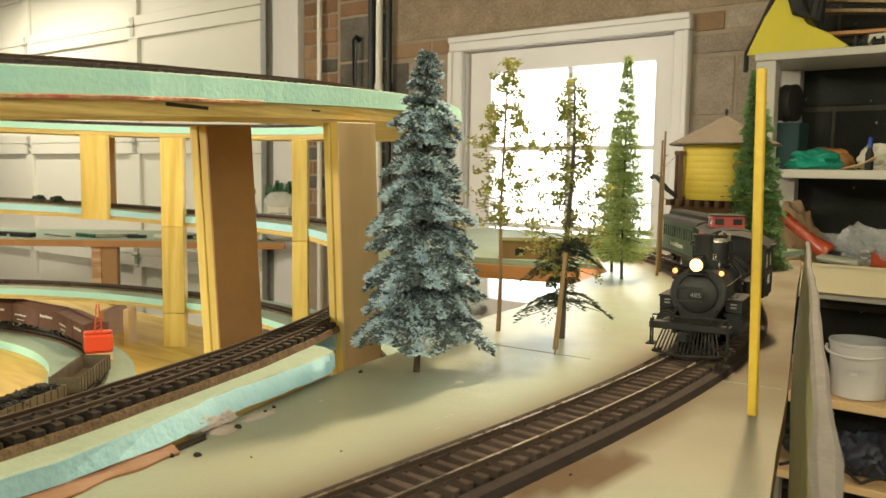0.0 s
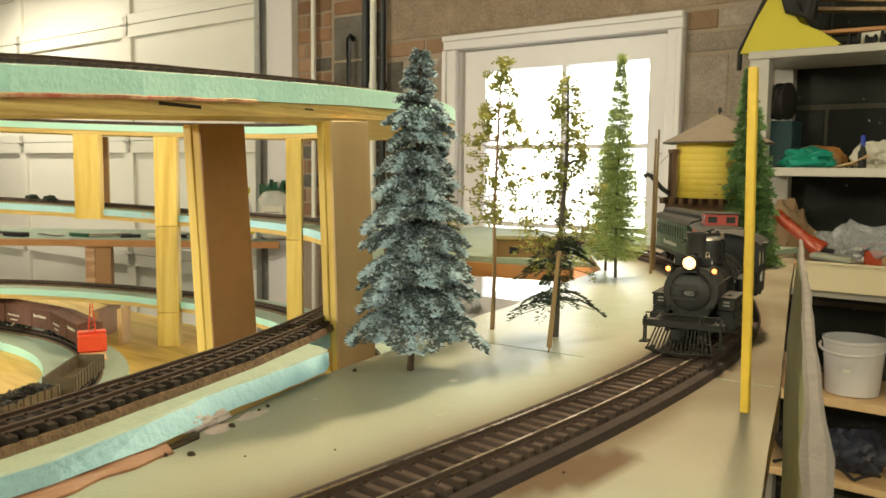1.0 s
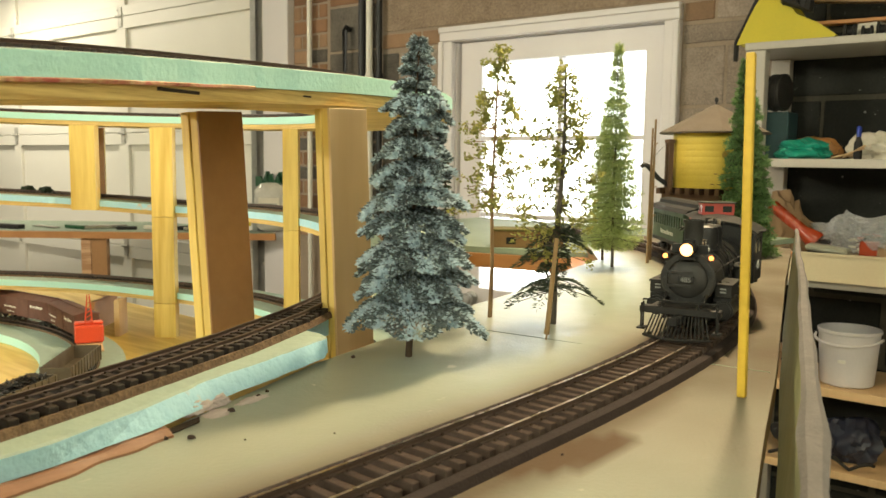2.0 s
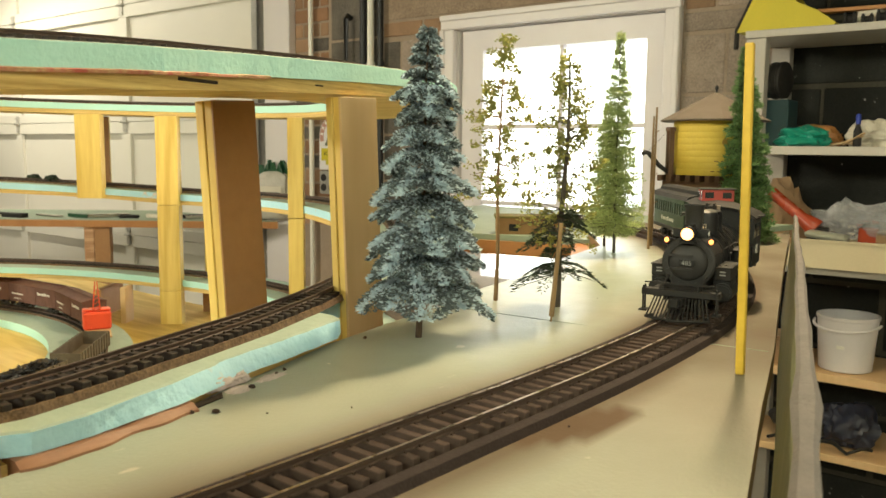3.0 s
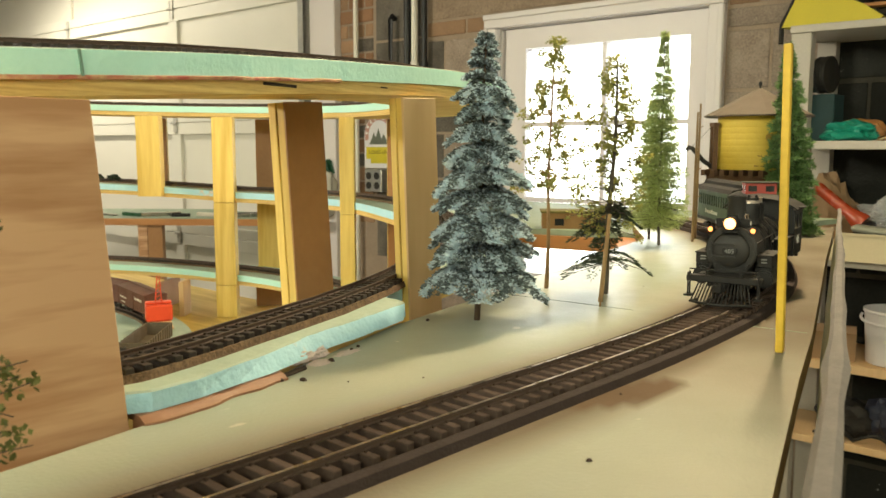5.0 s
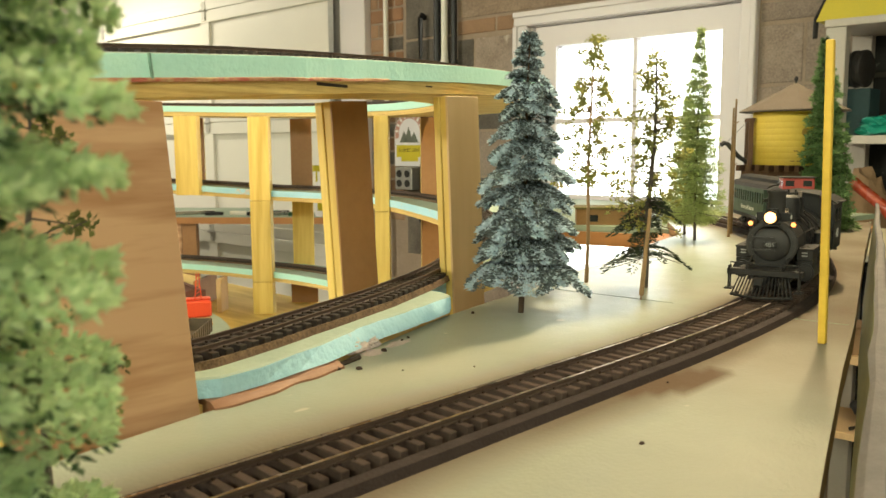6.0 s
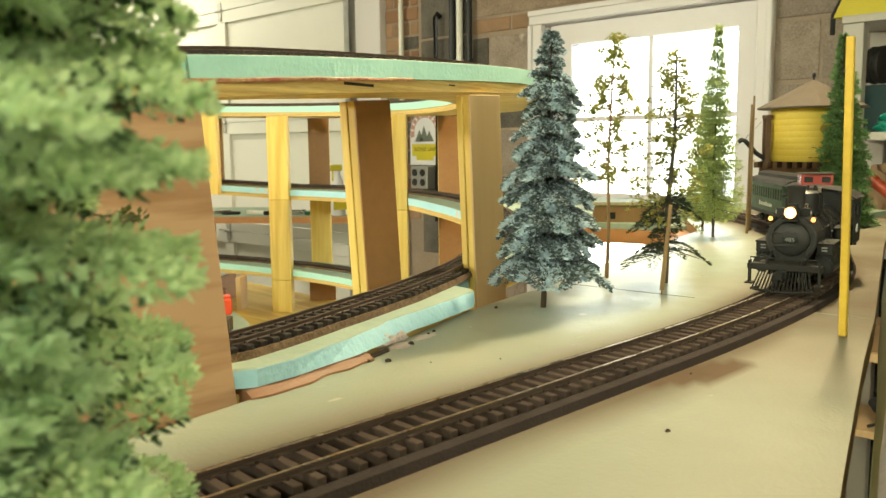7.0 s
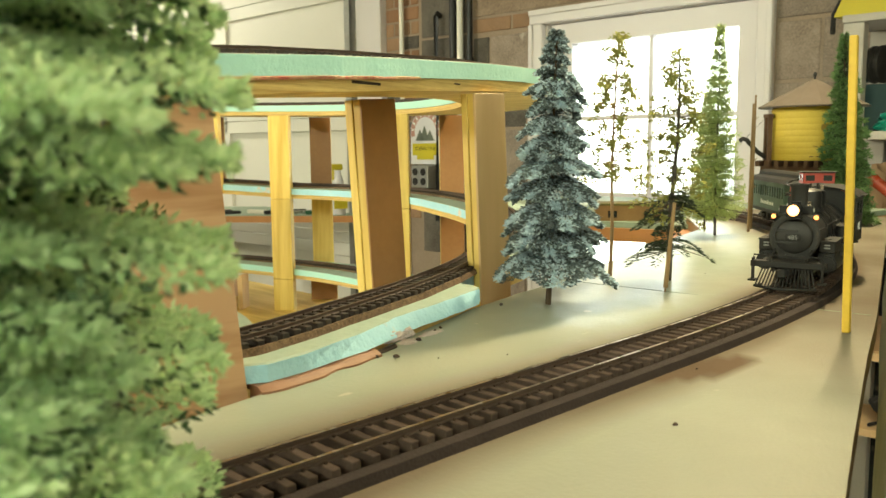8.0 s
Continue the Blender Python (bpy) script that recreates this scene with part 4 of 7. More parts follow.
part("top", bm, BENCH_TOP, b2)
bm = bmesh.new()
add_prism(bm, [(1.62, -1.446), (1.30, -1.526), (0.895, -1.30), (0.905, -1.295), (1.301, -1.515), (1.62, -1.434)], 1.378, 1.4015)
part("front_rail", bm, ORANGE_WOOD, b2)

# ---- trees ----
def leaf_material(name, a, b, rough=0.8, translucent=0.0):
    m, n, l, bs = nodes_of(name)
    geo, mr, mix = n.new("ShaderNodeNewGeometry"), n.new("ShaderNodeMapRange"), n.new("ShaderNodeMix")
    mix.data_type = "RGBA"
    mix.inputs["A"].default_value, mix.inputs["B"].default_value = (*a, 1), (*b, 1)
    l.new(geo.outputs["Random Per Island"], mix.inputs["Factor"]), l.new(mix.outputs["Result"], bs.inputs["Base Color"])
    bs.inputs["Roughness"].default_value = rough
    if translucent:
        tr, ms = n.new("ShaderNodeBsdfTranslucent"), n.new("ShaderNodeMixShader")
        l.new(mix.outputs["Result"], tr.inputs["Color"])
        ms.inputs[0].default_value = translucent
        l.new(bs.outputs[0], ms.inputs[1]), l.new(tr.outputs[0], ms.inputs[2]), l.new(ms.outputs[0], n["Material Output"].inputs["Surface"])
    return m


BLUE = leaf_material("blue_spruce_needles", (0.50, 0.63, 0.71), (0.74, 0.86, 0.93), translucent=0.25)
# darker spruce copy, with the shade of the crown's depth put into the colour
BLUE_SHADE = leaf_material("shade_dark_spruce_needles", (0.09, 0.115, 0.12), (0.21, 0.26, 0.275))
GREEN = leaf_material("green_pine_needles", (0.34, 0.43, 0.16), (0.56, 0.64, 0.30), translucent=0.7)
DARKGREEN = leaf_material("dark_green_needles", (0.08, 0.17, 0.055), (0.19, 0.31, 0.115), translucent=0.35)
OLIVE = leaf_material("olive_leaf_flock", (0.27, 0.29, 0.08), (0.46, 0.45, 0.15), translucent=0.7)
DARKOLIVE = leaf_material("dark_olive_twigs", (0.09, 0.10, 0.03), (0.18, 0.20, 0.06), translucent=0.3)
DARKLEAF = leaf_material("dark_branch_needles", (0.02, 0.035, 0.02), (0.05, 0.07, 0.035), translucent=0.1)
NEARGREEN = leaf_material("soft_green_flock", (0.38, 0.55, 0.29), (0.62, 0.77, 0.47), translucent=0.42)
# the same flock darkened as painted shade between the boughs
NEARSHADE = leaf_material("shaded_green_flock", (0.03, 0.065, 0.027), (0.08, 0.14, 0.06))


class Soup:
    """Collects loose triangles quickly."""

    def __init__(self):
        self.v, self.f = [], []

    def tri(self, a, b, c):
        k = len(self.v)
        self.v += [tuple(a), tuple(b), tuple(c)]
        self.f.append((k, k + 1, k + 2))

    def leaf(self, p, d, length, width, rnd, flat=0.0):
        """A small kite-shaped needle or leaf."""
        side = d.cross(Vector((rnd.uniform(-1, 1), rnd.uniform(-1, 1), rnd.uniform(-1, 1))) * (1 - flat) + Vector((0, 0, 1)) * flat)
        if side.length < 1e-4:
            return
        side = side.normalized() * width / 2
        k = len(self.v)
        q = p + d * length
        m = p + d * length * 0.45
        self.v += [tuple(p), tuple(m + side), tuple(q), tuple(m - side)]
        self.f.append((k, k + 1, k + 2, k + 3))

    def part(self, name, mat, parent, label=""):
        me = bpy.data.meshes.new(name)
        me.from_pydata(self.v, [], self.f)
        me.materials.append(mat)
        ob = new(name, me)
        ob.parent = parent
        return tagged(ob, label)


def conifer(name, label, m, height, radius, bare, mats, tiers, per_tier, needle, tuft, step, droop=0.35, trunk_r=0.003, bark=BARK, seed=1, profile=0.9, gaps=0.1, puff=0.12, fan=0.34, stiff=1.0, wide=0.4, uneven=0.18, tip=0.0035, flat=0.0, jitter=None, bunch=1.25):
    """Trunk, whorls of drooping boughs, and needles thick along each bough."""
    rnd = random.Random(seed)
    ob = thing(name, label, "model tree", m)
    bm = bmesh.new()
    pts = [Vector((0.02 * radius * math.sin(i * 1.3 + seed), 0.02 * radius * math.cos(i * 1.7 + seed), height * 0.97 * i / 8)) for i in range(9)]
    for i in range(8):
        add_cyl(bm, pts[i], pts[i + 1], trunk_r * (1 - 0.1 * i), trunk_r * (1 - 0.1 * (i + 1)), 8, cap=i in (0, 7))
    part("trunk", bm, bark, ob, "", True)
    outer, inner, twigs = Soup(), Soup(), bmesh.new()
    for t in range(tiers):
        u = t / (tiers - 1)
        gap = (height - bare) / tiers
        u = 1 - (1 - u) ** bunch
        z = bare + (height - bare) * u * 0.975
        r = radius * ((1 - u) ** profile) * rnd.uniform(1 - uneven, 1 + uneven) + tip * (1 - 0.6 * u ** 3)
        for k in range(per_tier if u < 0.8 else max(6, per_tier - 3)):
            if rnd.random() < gaps:
                continue
            a = 2 * math.pi * (k + 0.5 * (t % 2) + rnd.uniform(-0.35, 0.35)) / per_tier
            L = r * rnd.uniform(0.72, 1.15)
            d, side = Vector((math.cos(a), math.sin(a), 0)), Vector((-math.sin(a), math.cos(a), 0))
            base = Vector((0, 0, z + rnd.uniform(-1, 1) * (jitter if jitter is not None else 0.6 if tiers > 17 else 0.22) * gap))
            dr, bend = droop * rnd.uniform(0.6, 1.4), rnd.uniform(-0.15, 0.15)
            n = max(3, int(L / step))
            for i in range(n):
                s = (i + 0.6) / n
                p = base + d * (L * s) + side * (bend * L * s * s) + Vector((0, 0, -dr * L * s * s + 0.15 * L * s))
                spread = L * fan * (0.35 + 1.5 * s) * (1.02 - s) ** 0.6 * 1.3
                for j in range(tuft):
                    o = rnd.uniform(-1, 1)
                    q = p + side * (o * spread) + Vector((0, 0, (rnd.random() - 0.45) * 2 * puff * L * (1.1 - s) - 0.25 * abs(o) * spread))
                    dd = (d * rnd.uniform(0.2, 1.0) + side * (o * 0.8 + rnd.uniform(-0.5, 0.5)) + Vector((0, 0, rnd.uniform(-0.9, 0.8) * stiff))).normalized()
                    # inner set, near trunk and under boughs; a darker mats[1] paints shade there
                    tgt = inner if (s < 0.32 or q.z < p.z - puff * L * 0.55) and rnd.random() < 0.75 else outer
                    tgt.leaf(q, dd, needle * rnd.uniform(0.6, 1.35), needle * wide * rnd.uniform(0.6, 1.3), rnd, flat if tgt is outer else 0.0)
            if rnd.random() < 0.6:
                add_cyl(twigs, base, base + d * L * 0.8 + Vector((0, 0, -dr * L * 0.5)), 0.0006, 0.0003, 4, False)
    outer.part("crown", mats[0], ob)
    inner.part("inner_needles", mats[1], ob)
    tagged(part("bough_wood", twigs, bark, ob), kind="stuff")
    return ob


conifer("blue_spruce", "bushy blue-flocked model spruce standing on the board", pose(1.848, -2.215, T, 0, 1.5, 0), 0.2185, 0.0405, 0.043, (BLUE, BLUE_SHADE), 14, 10, 0.0038, 46, 0.0014, droop=0.60, trunk_r=0.0024, seed=4, profile=0.74, gaps=0.05, puff=0.045, fan=0.46, stiff=0.45, wide=0.55, uneven=0.18, tip=0.0080, flat=0.2, jitter=0.16, bunch=1.55)
conifer("pine_tree", "slim light-green model pine beside the track", pose(1.707, -1.67, T), 0.286, 0.041, 0.030, (GREEN, GREEN), 34, 11, 0.0066, 9, 0.0026, droop=0.12, trunk_r=0.0022, bark=BARK_GREY, seed=7, profile=0.85, fan=0.26, puff=0.14, wide=0.15, tip=0.001)
conifer("pine_tree", "slim backlit model pine behind the other pine", pose(1.659, -1.609, T), 0.20, 0.030, 0.020, (GREEN, GREEN), 24, 10, 0.0060, 11, 0.0028, droop=0.15, trunk_r=0.0020, bark=BARK, seed=8, profile=0.7, fan=0.24, puff=0.14, wide=0.15)
# DARKLEAF inside the dark fir is painted shade between its boughs
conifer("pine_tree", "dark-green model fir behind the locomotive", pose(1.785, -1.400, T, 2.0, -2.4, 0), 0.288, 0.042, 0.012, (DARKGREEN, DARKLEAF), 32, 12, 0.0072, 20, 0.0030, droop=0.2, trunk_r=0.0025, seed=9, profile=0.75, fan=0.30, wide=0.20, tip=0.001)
conifer("pine_tree", "small dark-green model fir on the far deck", pose(1.24, -1.45, 1.412), 0.16, 0.022, 0.008, (DARKLEAF, DARKLEAF), 16, 8, 0.004, 9, 0.003, seed=12, profile=0.9)
conifer("flocked_fir", "large soft-green flocked model fir close by the track", pose(2.08, -2.71, T), 0.30, 0.064, 0.052, (NEARGREEN, NEARSHADE), 23, 12, 0.0030, 54, 0.0022, droop=0.22, trunk_r=0.004, seed=21, profile=0.14, gaps=0.05, puff=0.10, fan=0.38, stiff=1.0, wide=0.55, uneven=0.12, jitter=0.35)


def sparse_tree(label, m, height, radius, low, leaf, seed, lower_dark=False, bark=BARK_GREY, trunk_r=0.0021, clumps=70):
    """A thin trunk with open branches and loose leaf clumps."""
    rnd = random.Random(seed)
    ob = thing("sparse_tree", label, "model tree", m)
    bm = bmesh.new()
    pts = [Vector((0.004 * math.sin(i * 0.9 + seed) * i / 8, 0.004 * math.cos(i * 1.1 + seed) * i / 8, height * i / 10)) for i in range(11)]
    for i in range(10):
        add_cyl(bm, pts[i], pts[i + 1], trunk_r * (1 - 0.075 * i), trunk_r * (1 - 0.075 * (i + 1)), 7, cap=False)
    part("trunk", bm, bark, ob, "", True)
    leaves, dark, twigs = Soup(), Soup(), bmesh.new()
    for c in range(clumps):
        u = low + (1 - low) * rnd.random() ** 1.35
        base = pts[min(9, int(u * 10))].lerp(pts[min(10, int(u * 10) + 1)], u * 10 % 1)
        a = rnd.uniform(0, 2 * math.pi)
        L = radius * (1.15 - 0.80 * ((u - low) / (1 - low)) ** 1.4) * rnd.uniform(0.45, 1.15)
        tip = base + Vector((math.cos(a) * L, math.sin(a) * L, rnd.uniform(-0.25, 0.45) * L))
        add_cyl(twigs, base, tip, 0.0004, 0.0002, 4, False)
        for blob in range(rnd.randint(2, 4)):
            c_ = base.lerp(tip, rnd.uniform(0.55, 1.08)) + Vector([rnd.gauss(0, 0.0012) for _ in range(3)])
            for j in range(rnd.randint(5, 11)):
                p = c_ + Vector([rnd.gauss(0, 0.0013) for _ in range(3)])
                d = Vector([rnd.uniform(-1, 1) for _ in range(3)]).normalized()
                leaves.leaf(p, d, rnd.uniform(0.0020, 0.0040), rnd.uniform(0.0017, 0.0030), rnd)
    if lower_dark:
        for c in range(34):
            z = height * rnd.uniform(0.13, 0.42)
            a = rnd.uniform(0, 2 * math.pi)
            L = radius * rnd.uniform(0.8, 1.3) * (1.3 - z / height * 1.5)
            d, side = Vector((math.cos(a), math.sin(a), 0)), Vector((-math.sin(a), math.cos(a), 0))
            add_cyl(twigs, (0, 0, z), Vector((0, 0, z)) + d * L * 0.8 + Vector((0, 0, -0.25 * L)), 0.0005, 0.0002, 4, False)
            for i in range(26):
                s = (i + 0.5) / 26
                p = Vector((0, 0, z)) + d * L * s + Vector((0, 0, 0.10 * L * s - 0.50 * L * s * s))
                for j in range(5):
                    o = rnd.uniform(-1, 1)
                    q = p + side * o * L * 0.26 * (1.1 - s)
                    dd = (d * 0.9 + side * o + Vector((0, 0, rnd.uniform(-0.4, 0.3)))).normalized()
                    dark.leaf(q, dd, 0.0048, 0.0009, rnd)
        tagged(dark.part("lower_foliage", DARKLEAF, ob, "dark drooping lower boughs"), kind="stuff")
    leaves.part("foliage", leaf, ob)
    tagged(part("bough_wood", twigs, bark, ob), kind="stuff")
    return ob


sparse_tree("thin model tree with loose olive leaves on a stick trunk", pose(1.801, -2.060, T, 0, 0.8, 0), 0.2295, 0.0300, 0.40, OLIVE, 31, bark=STICK, trunk_r=0.0021, clumps=140)
sparse_tree("ragged model tree with olive leaves and dark drooping lower branches", pose(1.857, -2.047, T, 0, 2.0, 0), 0.2145, 0.0310, 0.28, OLIVE, 33, True, trunk_r=0.0031, clumps=165)
sparse_tree("small ragged model tree with dark olive twigs beside the track", pose(1.955, -2.613, T), 0.165, 0.024, 0.15, DARKOLIVE, 35, trunk_r=0.0020, clumps=55)
bm = bmesh.new()
add_cyl(bm, (0, 0, -0.001), (0, 0, 0.004), 0.0008, 0.0008, 8)
add_cyl(bm, (0, 0, 0.004), (0.0005, 0, 0.078), 0.0021, 0.0016, 8)
solid("support_stick", bm, STICK, "tapered bare wooden stick stuck in the board", "stick", pose(1.887, -2.103, T, -3, 3.0, 0), smooth=True)
for x, y, hgt, lab in ((1.721, -1.596, 0.182, "bare grey stick standing like a telegraph pole"), (1.705, -1.555, 0.196, "bare knotty stick with stubs")):
    bm = bmesh.new()
    add_cyl(bm, (0, 0, 0), (0.001, 0, hgt), 0.0022, 0.0014, 7)
    if "knotty" in lab:
        for z in (0.06, 0.1, 0.13, 0.16):
            add_cyl(bm, (0, 0, z), (0.005 * (-1) ** int(z * 100), 0.002, z + 0.004), 0.001, 0.0006, 5)
    solid("pole", bm, STICK, lab, "pole", pose(x, y, T), smooth=True)

# ---- shelving on the rear wall ----
S = thing("wall_shelving", "white-painted wooden wall shelving with four boards", "shelving", WALL)
for z0, z1, xl in ((1.879, 1.900, 0.832), (1.553, 1.577, 0.84), (1.225, 1.247, 0.84), (0.925, 0.950, 0.84), (0.70, 0.722, 0.84)):
    bm = bmesh.new()
    add_box(bm, xl, 3.2, -0.30, 0.005, z0, z1, 0.002)
    part("shelf_board", bm, SHELFWHITE if z0 > 1 else PLY_PALE, S, "white-edged board" if z0 > 1 else "bare pine board")
for x, y in ((0.835, -0.295), (0.835, -0.05), (3.0, -0.295)):
    bm = bmesh.new()
    add_box(bm, x, x + 0.055, y, y + 0.04, 0, 1.878, 0.002)
    part("upright", bm, SHELFWHITE, S)

# ---- rolling stock ----
BLACK = surface("weathered_black_paint", (0.010, 0.010, 0.011), (0.019, 0.019, 0.019), gloss=0.35, rough=0.42, scale=70, fine=600, bump=0.15)
SOOT = surface("dusty_black_metal", (0.014, 0.0135, 0.013), (0.027, 0.025, 0.023), gloss=0.3, rough=0.6, scale=60, fine=500, bump=0.2)
GRAPHITE = surface("graphite_smokebox", (0.020, 0.0195, 0.019), (0.038, 0.036, 0.034), gloss=0.35, rough=0.5, scale=80, fine=500, bump=0.15)
CABOOSE_RED = surface("caboose_red_paint", (0.42, 0.055, 0.035), (0.30, 0.04, 0.027), rough=0.5, scale=60, fine=400, bump=0.1)
COACH_GREEN = surface("coach_green_paint", (0.085, 0.135, 0.095), (0.06, 0.095, 0.068), rough=0.5, scale=60, fine=400, bump=0.1)
BOXCAR = surface("boxcar_oxide_red", (0.145, 0.060, 0.042), (0.095, 0.042, 0.032), rough=0.65, scale=60, fine=400, bump=0.15)
GONDOLA = surface("gondola_grey_brown", (0.145, 0.115, 0.075), (0.09, 0.07, 0.048), rough=0.7, scale=50, fine=400, bump=0.2)
CRANE_RED = surface("crane_orange_red", (0.75, 0.085, 0.03), (0.62, 0.065, 0.025), rough=0.4, scale=40, fine=400, bump=0.05)
LETTER = surface("white_lettering", (0.80, 0.80, 0.76), (0.70, 0.70, 0.66), rough=0.6, bump=0)
DULL_LETTER = surface("dull_grey_lettering", (0.26, 0.26, 0.25), (0.18, 0.18, 0.17), rough=0.6, bump=0)
DARKGLASS = surface("dark_window", (0.015, 0.02, 0.02), (0.03, 0.03, 0.03), rough=0.12, bump=0)
HEADLIGHT = glow("lit_headlight", (1.0, 0.48, 0.16), 5.0)
MARKER = glow("lit_marker_lamp", (1.0, 0.33, 0.08), 3.2)
COAL = surface("coal", (0.02, 0.02, 0.02), (0.045, 0.043, 0.04), rough=0.5, scale=200, fine=700, bump=0.9)
WHEEL = surface("steel_wheel", (0.05, 0.045, 0.04), (0.10, 0.09, 0.08), rough=0.45, scale=60, fine=500, bump=0.1, metal=0.6)
RAILZ = T + 0.0104


def lay_text(text, size, mat, parent, m, name="lettering", align="CENTER"):
    cu = bpy.data.curves.new(name, "FONT")
    cu.body, cu.size, cu.align_x, cu.extrude = text, size, align, 0.0001
    tmp = bpy.data.objects.new(name, cu)
    scene.collection.objects.link(tmp)
    me = bpy.data.meshes.new_from_object(tmp.evaluated_get(bpy.context.evaluated_depsgraph_get()))
    bpy.data.objects.remove(tmp)
    me.materials.clear()
    me.materials.append(mat)
    ob = new(name, me)
    ob.parent = parent
    ob.matrix_local = m
    return ob


def track_place(s_back, start):
    """Pose on the main track, s_back metres behind the place where y passes start."""
    i = min(range(len(TRACK)), key=lambda k: abs(TRACK[k][1] - start) + (9 if TRACK[k][2] > 1.2 else 0))
    j = min(len(TRACK) - 1, i + round(s_back / 0.004))
    x, y, h = TRACK[j]
    return x, y, h


def stand(s_front, s_back, start=-2.105):
    """Pose of a rigid body whose ends sit on the track: x forward, origin at its front end."""
    x0, y0, _ = track_place(s_front, start)
    x1, y1, _ = track_place(s_back, start)
    d = Vector((x0 - x1, y0 - y1)).normalized()
    return Matrix.Translation((x0, y0, RAILZ)) @ Matrix.Rotation(math.atan2(d.y, d.x), 4, "Z")


def wheel_bm(bm, x, y, r, side, spokes=10):
    add_turned(bm, [(r * 0.16, -0.0012), (r * 0.18, 0.0016), (r * 0.80, 0.0006), (r * 0.86, 0.0016), (r, 0.0016), (r, -0.0012), (r * 1.1, -0.0014), (r * 1.1, -0.0022), (r * 0.2, -0.0022)], 20,
               Matrix.Translation((x, y, r)) @ Matrix.Rotation(radians(-90 * side), 4, "X"))


def locomotive():
    ob = thing("steam_locomotive", "weathered black narrow-gauge model steam locomotive with lit headlight", "model locomotive", stand(0.012, 0.225))
    # boiler lies along x, forward positive, origin at the tip of the pilot
    ZB, RB = 0.0400, 0.0185

    def along(x0, x1, r0, r1=None, z=ZB, n=28):
        bm = bmesh.new()
        add_cyl(bm, (x0, 0, z), (x1, 0, z), r0, r1, n)
        return bm

    boiler = part("boiler", along(-0.165, -0.080, 0.0215, 0.0190), BLACK, ob, "", True)
    for x, r in ((-0.084, 0.0196), (-0.104, 0.0202), (-0.124, 0.0208), (-0.146, 0.0214)):
        part("boiler_band", along(x, x + 0.0022, r + 0.0004), SOOT, boiler, "", True)
    part("smokebox", along(-0.080, -0.044, 0.0192), GRAPHITE, ob, "grey graphite smokebox", True)
    # smokebox front: ring, door, hinges, plate
    bm = bmesh.new()
    face = Matrix.Translation((-0.044, 0, ZB)) @ Matrix.Rotation(radians(90), 4, "Y")
    add_turned(bm, [(0.0196, -0.002), (0.0200, 0.0006), (0.0186, 0.0018), (0.0150, 0.0018), (0.0146, 0.0010), (0.0142, 0.0022), (0.0125, 0.0040), (0.0070, 0.0056), (0.0004, 0.0060)], 36, face)
    for k in range(16):
        a = 2 * math.pi * k / 16
        add_cyl(bm, (-0.0435, 0.0168 * math.cos(a), ZB + 0.0168 * math.sin(a)), (-0.0415, 0.0168 * math.cos(a), ZB + 0.0168 * math.sin(a)), 0.0006, n=6)
    for dz in (-0.005, 0.005):
        add_box(bm, -0.0410, -0.0375, -0.014, 0.004, ZB + dz - 0.0008, ZB + dz + 0.0008)
    front = part("smokebox_front", bm, GRAPHITE, ob, "round grey smokebox door", True)
    bm = bmesh.new()
    add_box(bm, -0.0375, -0.0362, -0.006, 0.006, ZB - 0.0022, ZB + 0.0022, 0.0003)
    plate = part("front_plate", bm, BLACK, front)
    lay_text("485", 0.0052, DULL_LETTER, plate, Matrix.Translation((-0.0361, 0, ZB - 0.0018)) @ Matrix.Rotation(radians(90), 4, "Z") @ Matrix.Rotation(radians(90), 4, "X"))
    # stack and domes
    bm = bmesh.new()
    add_turned(bm, [(0.0098, 0.0), (0.0080, 0.002), (0.0066, 0.005), (0.0070, 0.0225), (0.0080, 0.0238), (0.0080, 0.0256), (0.0062, 0.0256), (0.0058, 0.010)], 24, pose(-0.058, 0, ZB + 0.0175))
    part("smokestack", bm, GRAPHITE, ob, "", True)
    for x, r, h in ((-0.094, 0.0118, 0.0205), (-0.124, 0.0098, 0.0190)):
        bm = bmesh.new()
        add_turned(bm, [(r * 1.18, 0), (r * 1.02, 0.0025), (r, 0.006), (r, h * 0.74), (r * 0.93, h * 0.88), (r * 0.62, h * 0.97), (0.0004, h)], 26, pose(x, 0, ZB + 0.0172))
        dome = part("dome", bm, BLACK, ob, "rounded black boiler dome", True)
    for y in (-0.003, 0.003):
        bm = bmesh.new()
        add_cyl(bm, (-0.124, y, ZB + 0.034), (-0.124, y, ZB + 0.0405), 0.0011, n=8)
        part("safety_valve", bm, SOOT, dome)
    bm = bmesh.new()
    add_cyl(bm, (-0.140, 0.004, ZB + 0.019), (-0.140, 0.004, ZB + 0.032), 0.0009, n=8)
    add_cyl(bm, (-0.140, 0.004, ZB + 0.032), (-0.140, 0.004, ZB + 0.038), 0.0016, n=8)
    part("whistle", bm, RAIL_TOP, ob, "polished whistle", True)
    bm = bmesh.new()
    add_turned(bm, [(0.0052, 0), (0.0044, 0.004), (0.0030, 0.0075), (0.0008, 0.009)], 14, pose(-0.076, 0, ZB + 0.021))
    add_box(bm, -0.077, -0.075, -0.0062, 0.0062, ZB + 0.018, ZB + 0.027, 0.0004)
    part("bell", bm, RAIL_TOP, ob, "brass bell in a yoke", True)
    # headlight on its bracket
    bm = bmesh.new()
    add_box(bm, -0.046, -0.034, -0.006, 0.006, ZB + 0.0150, ZB + 0.0166, 0.0003)
    add_cyl(bm, (-0.046, 0, ZB + 0.0222), (-0.034, 0, ZB + 0.0222), 0.0056, n=20)
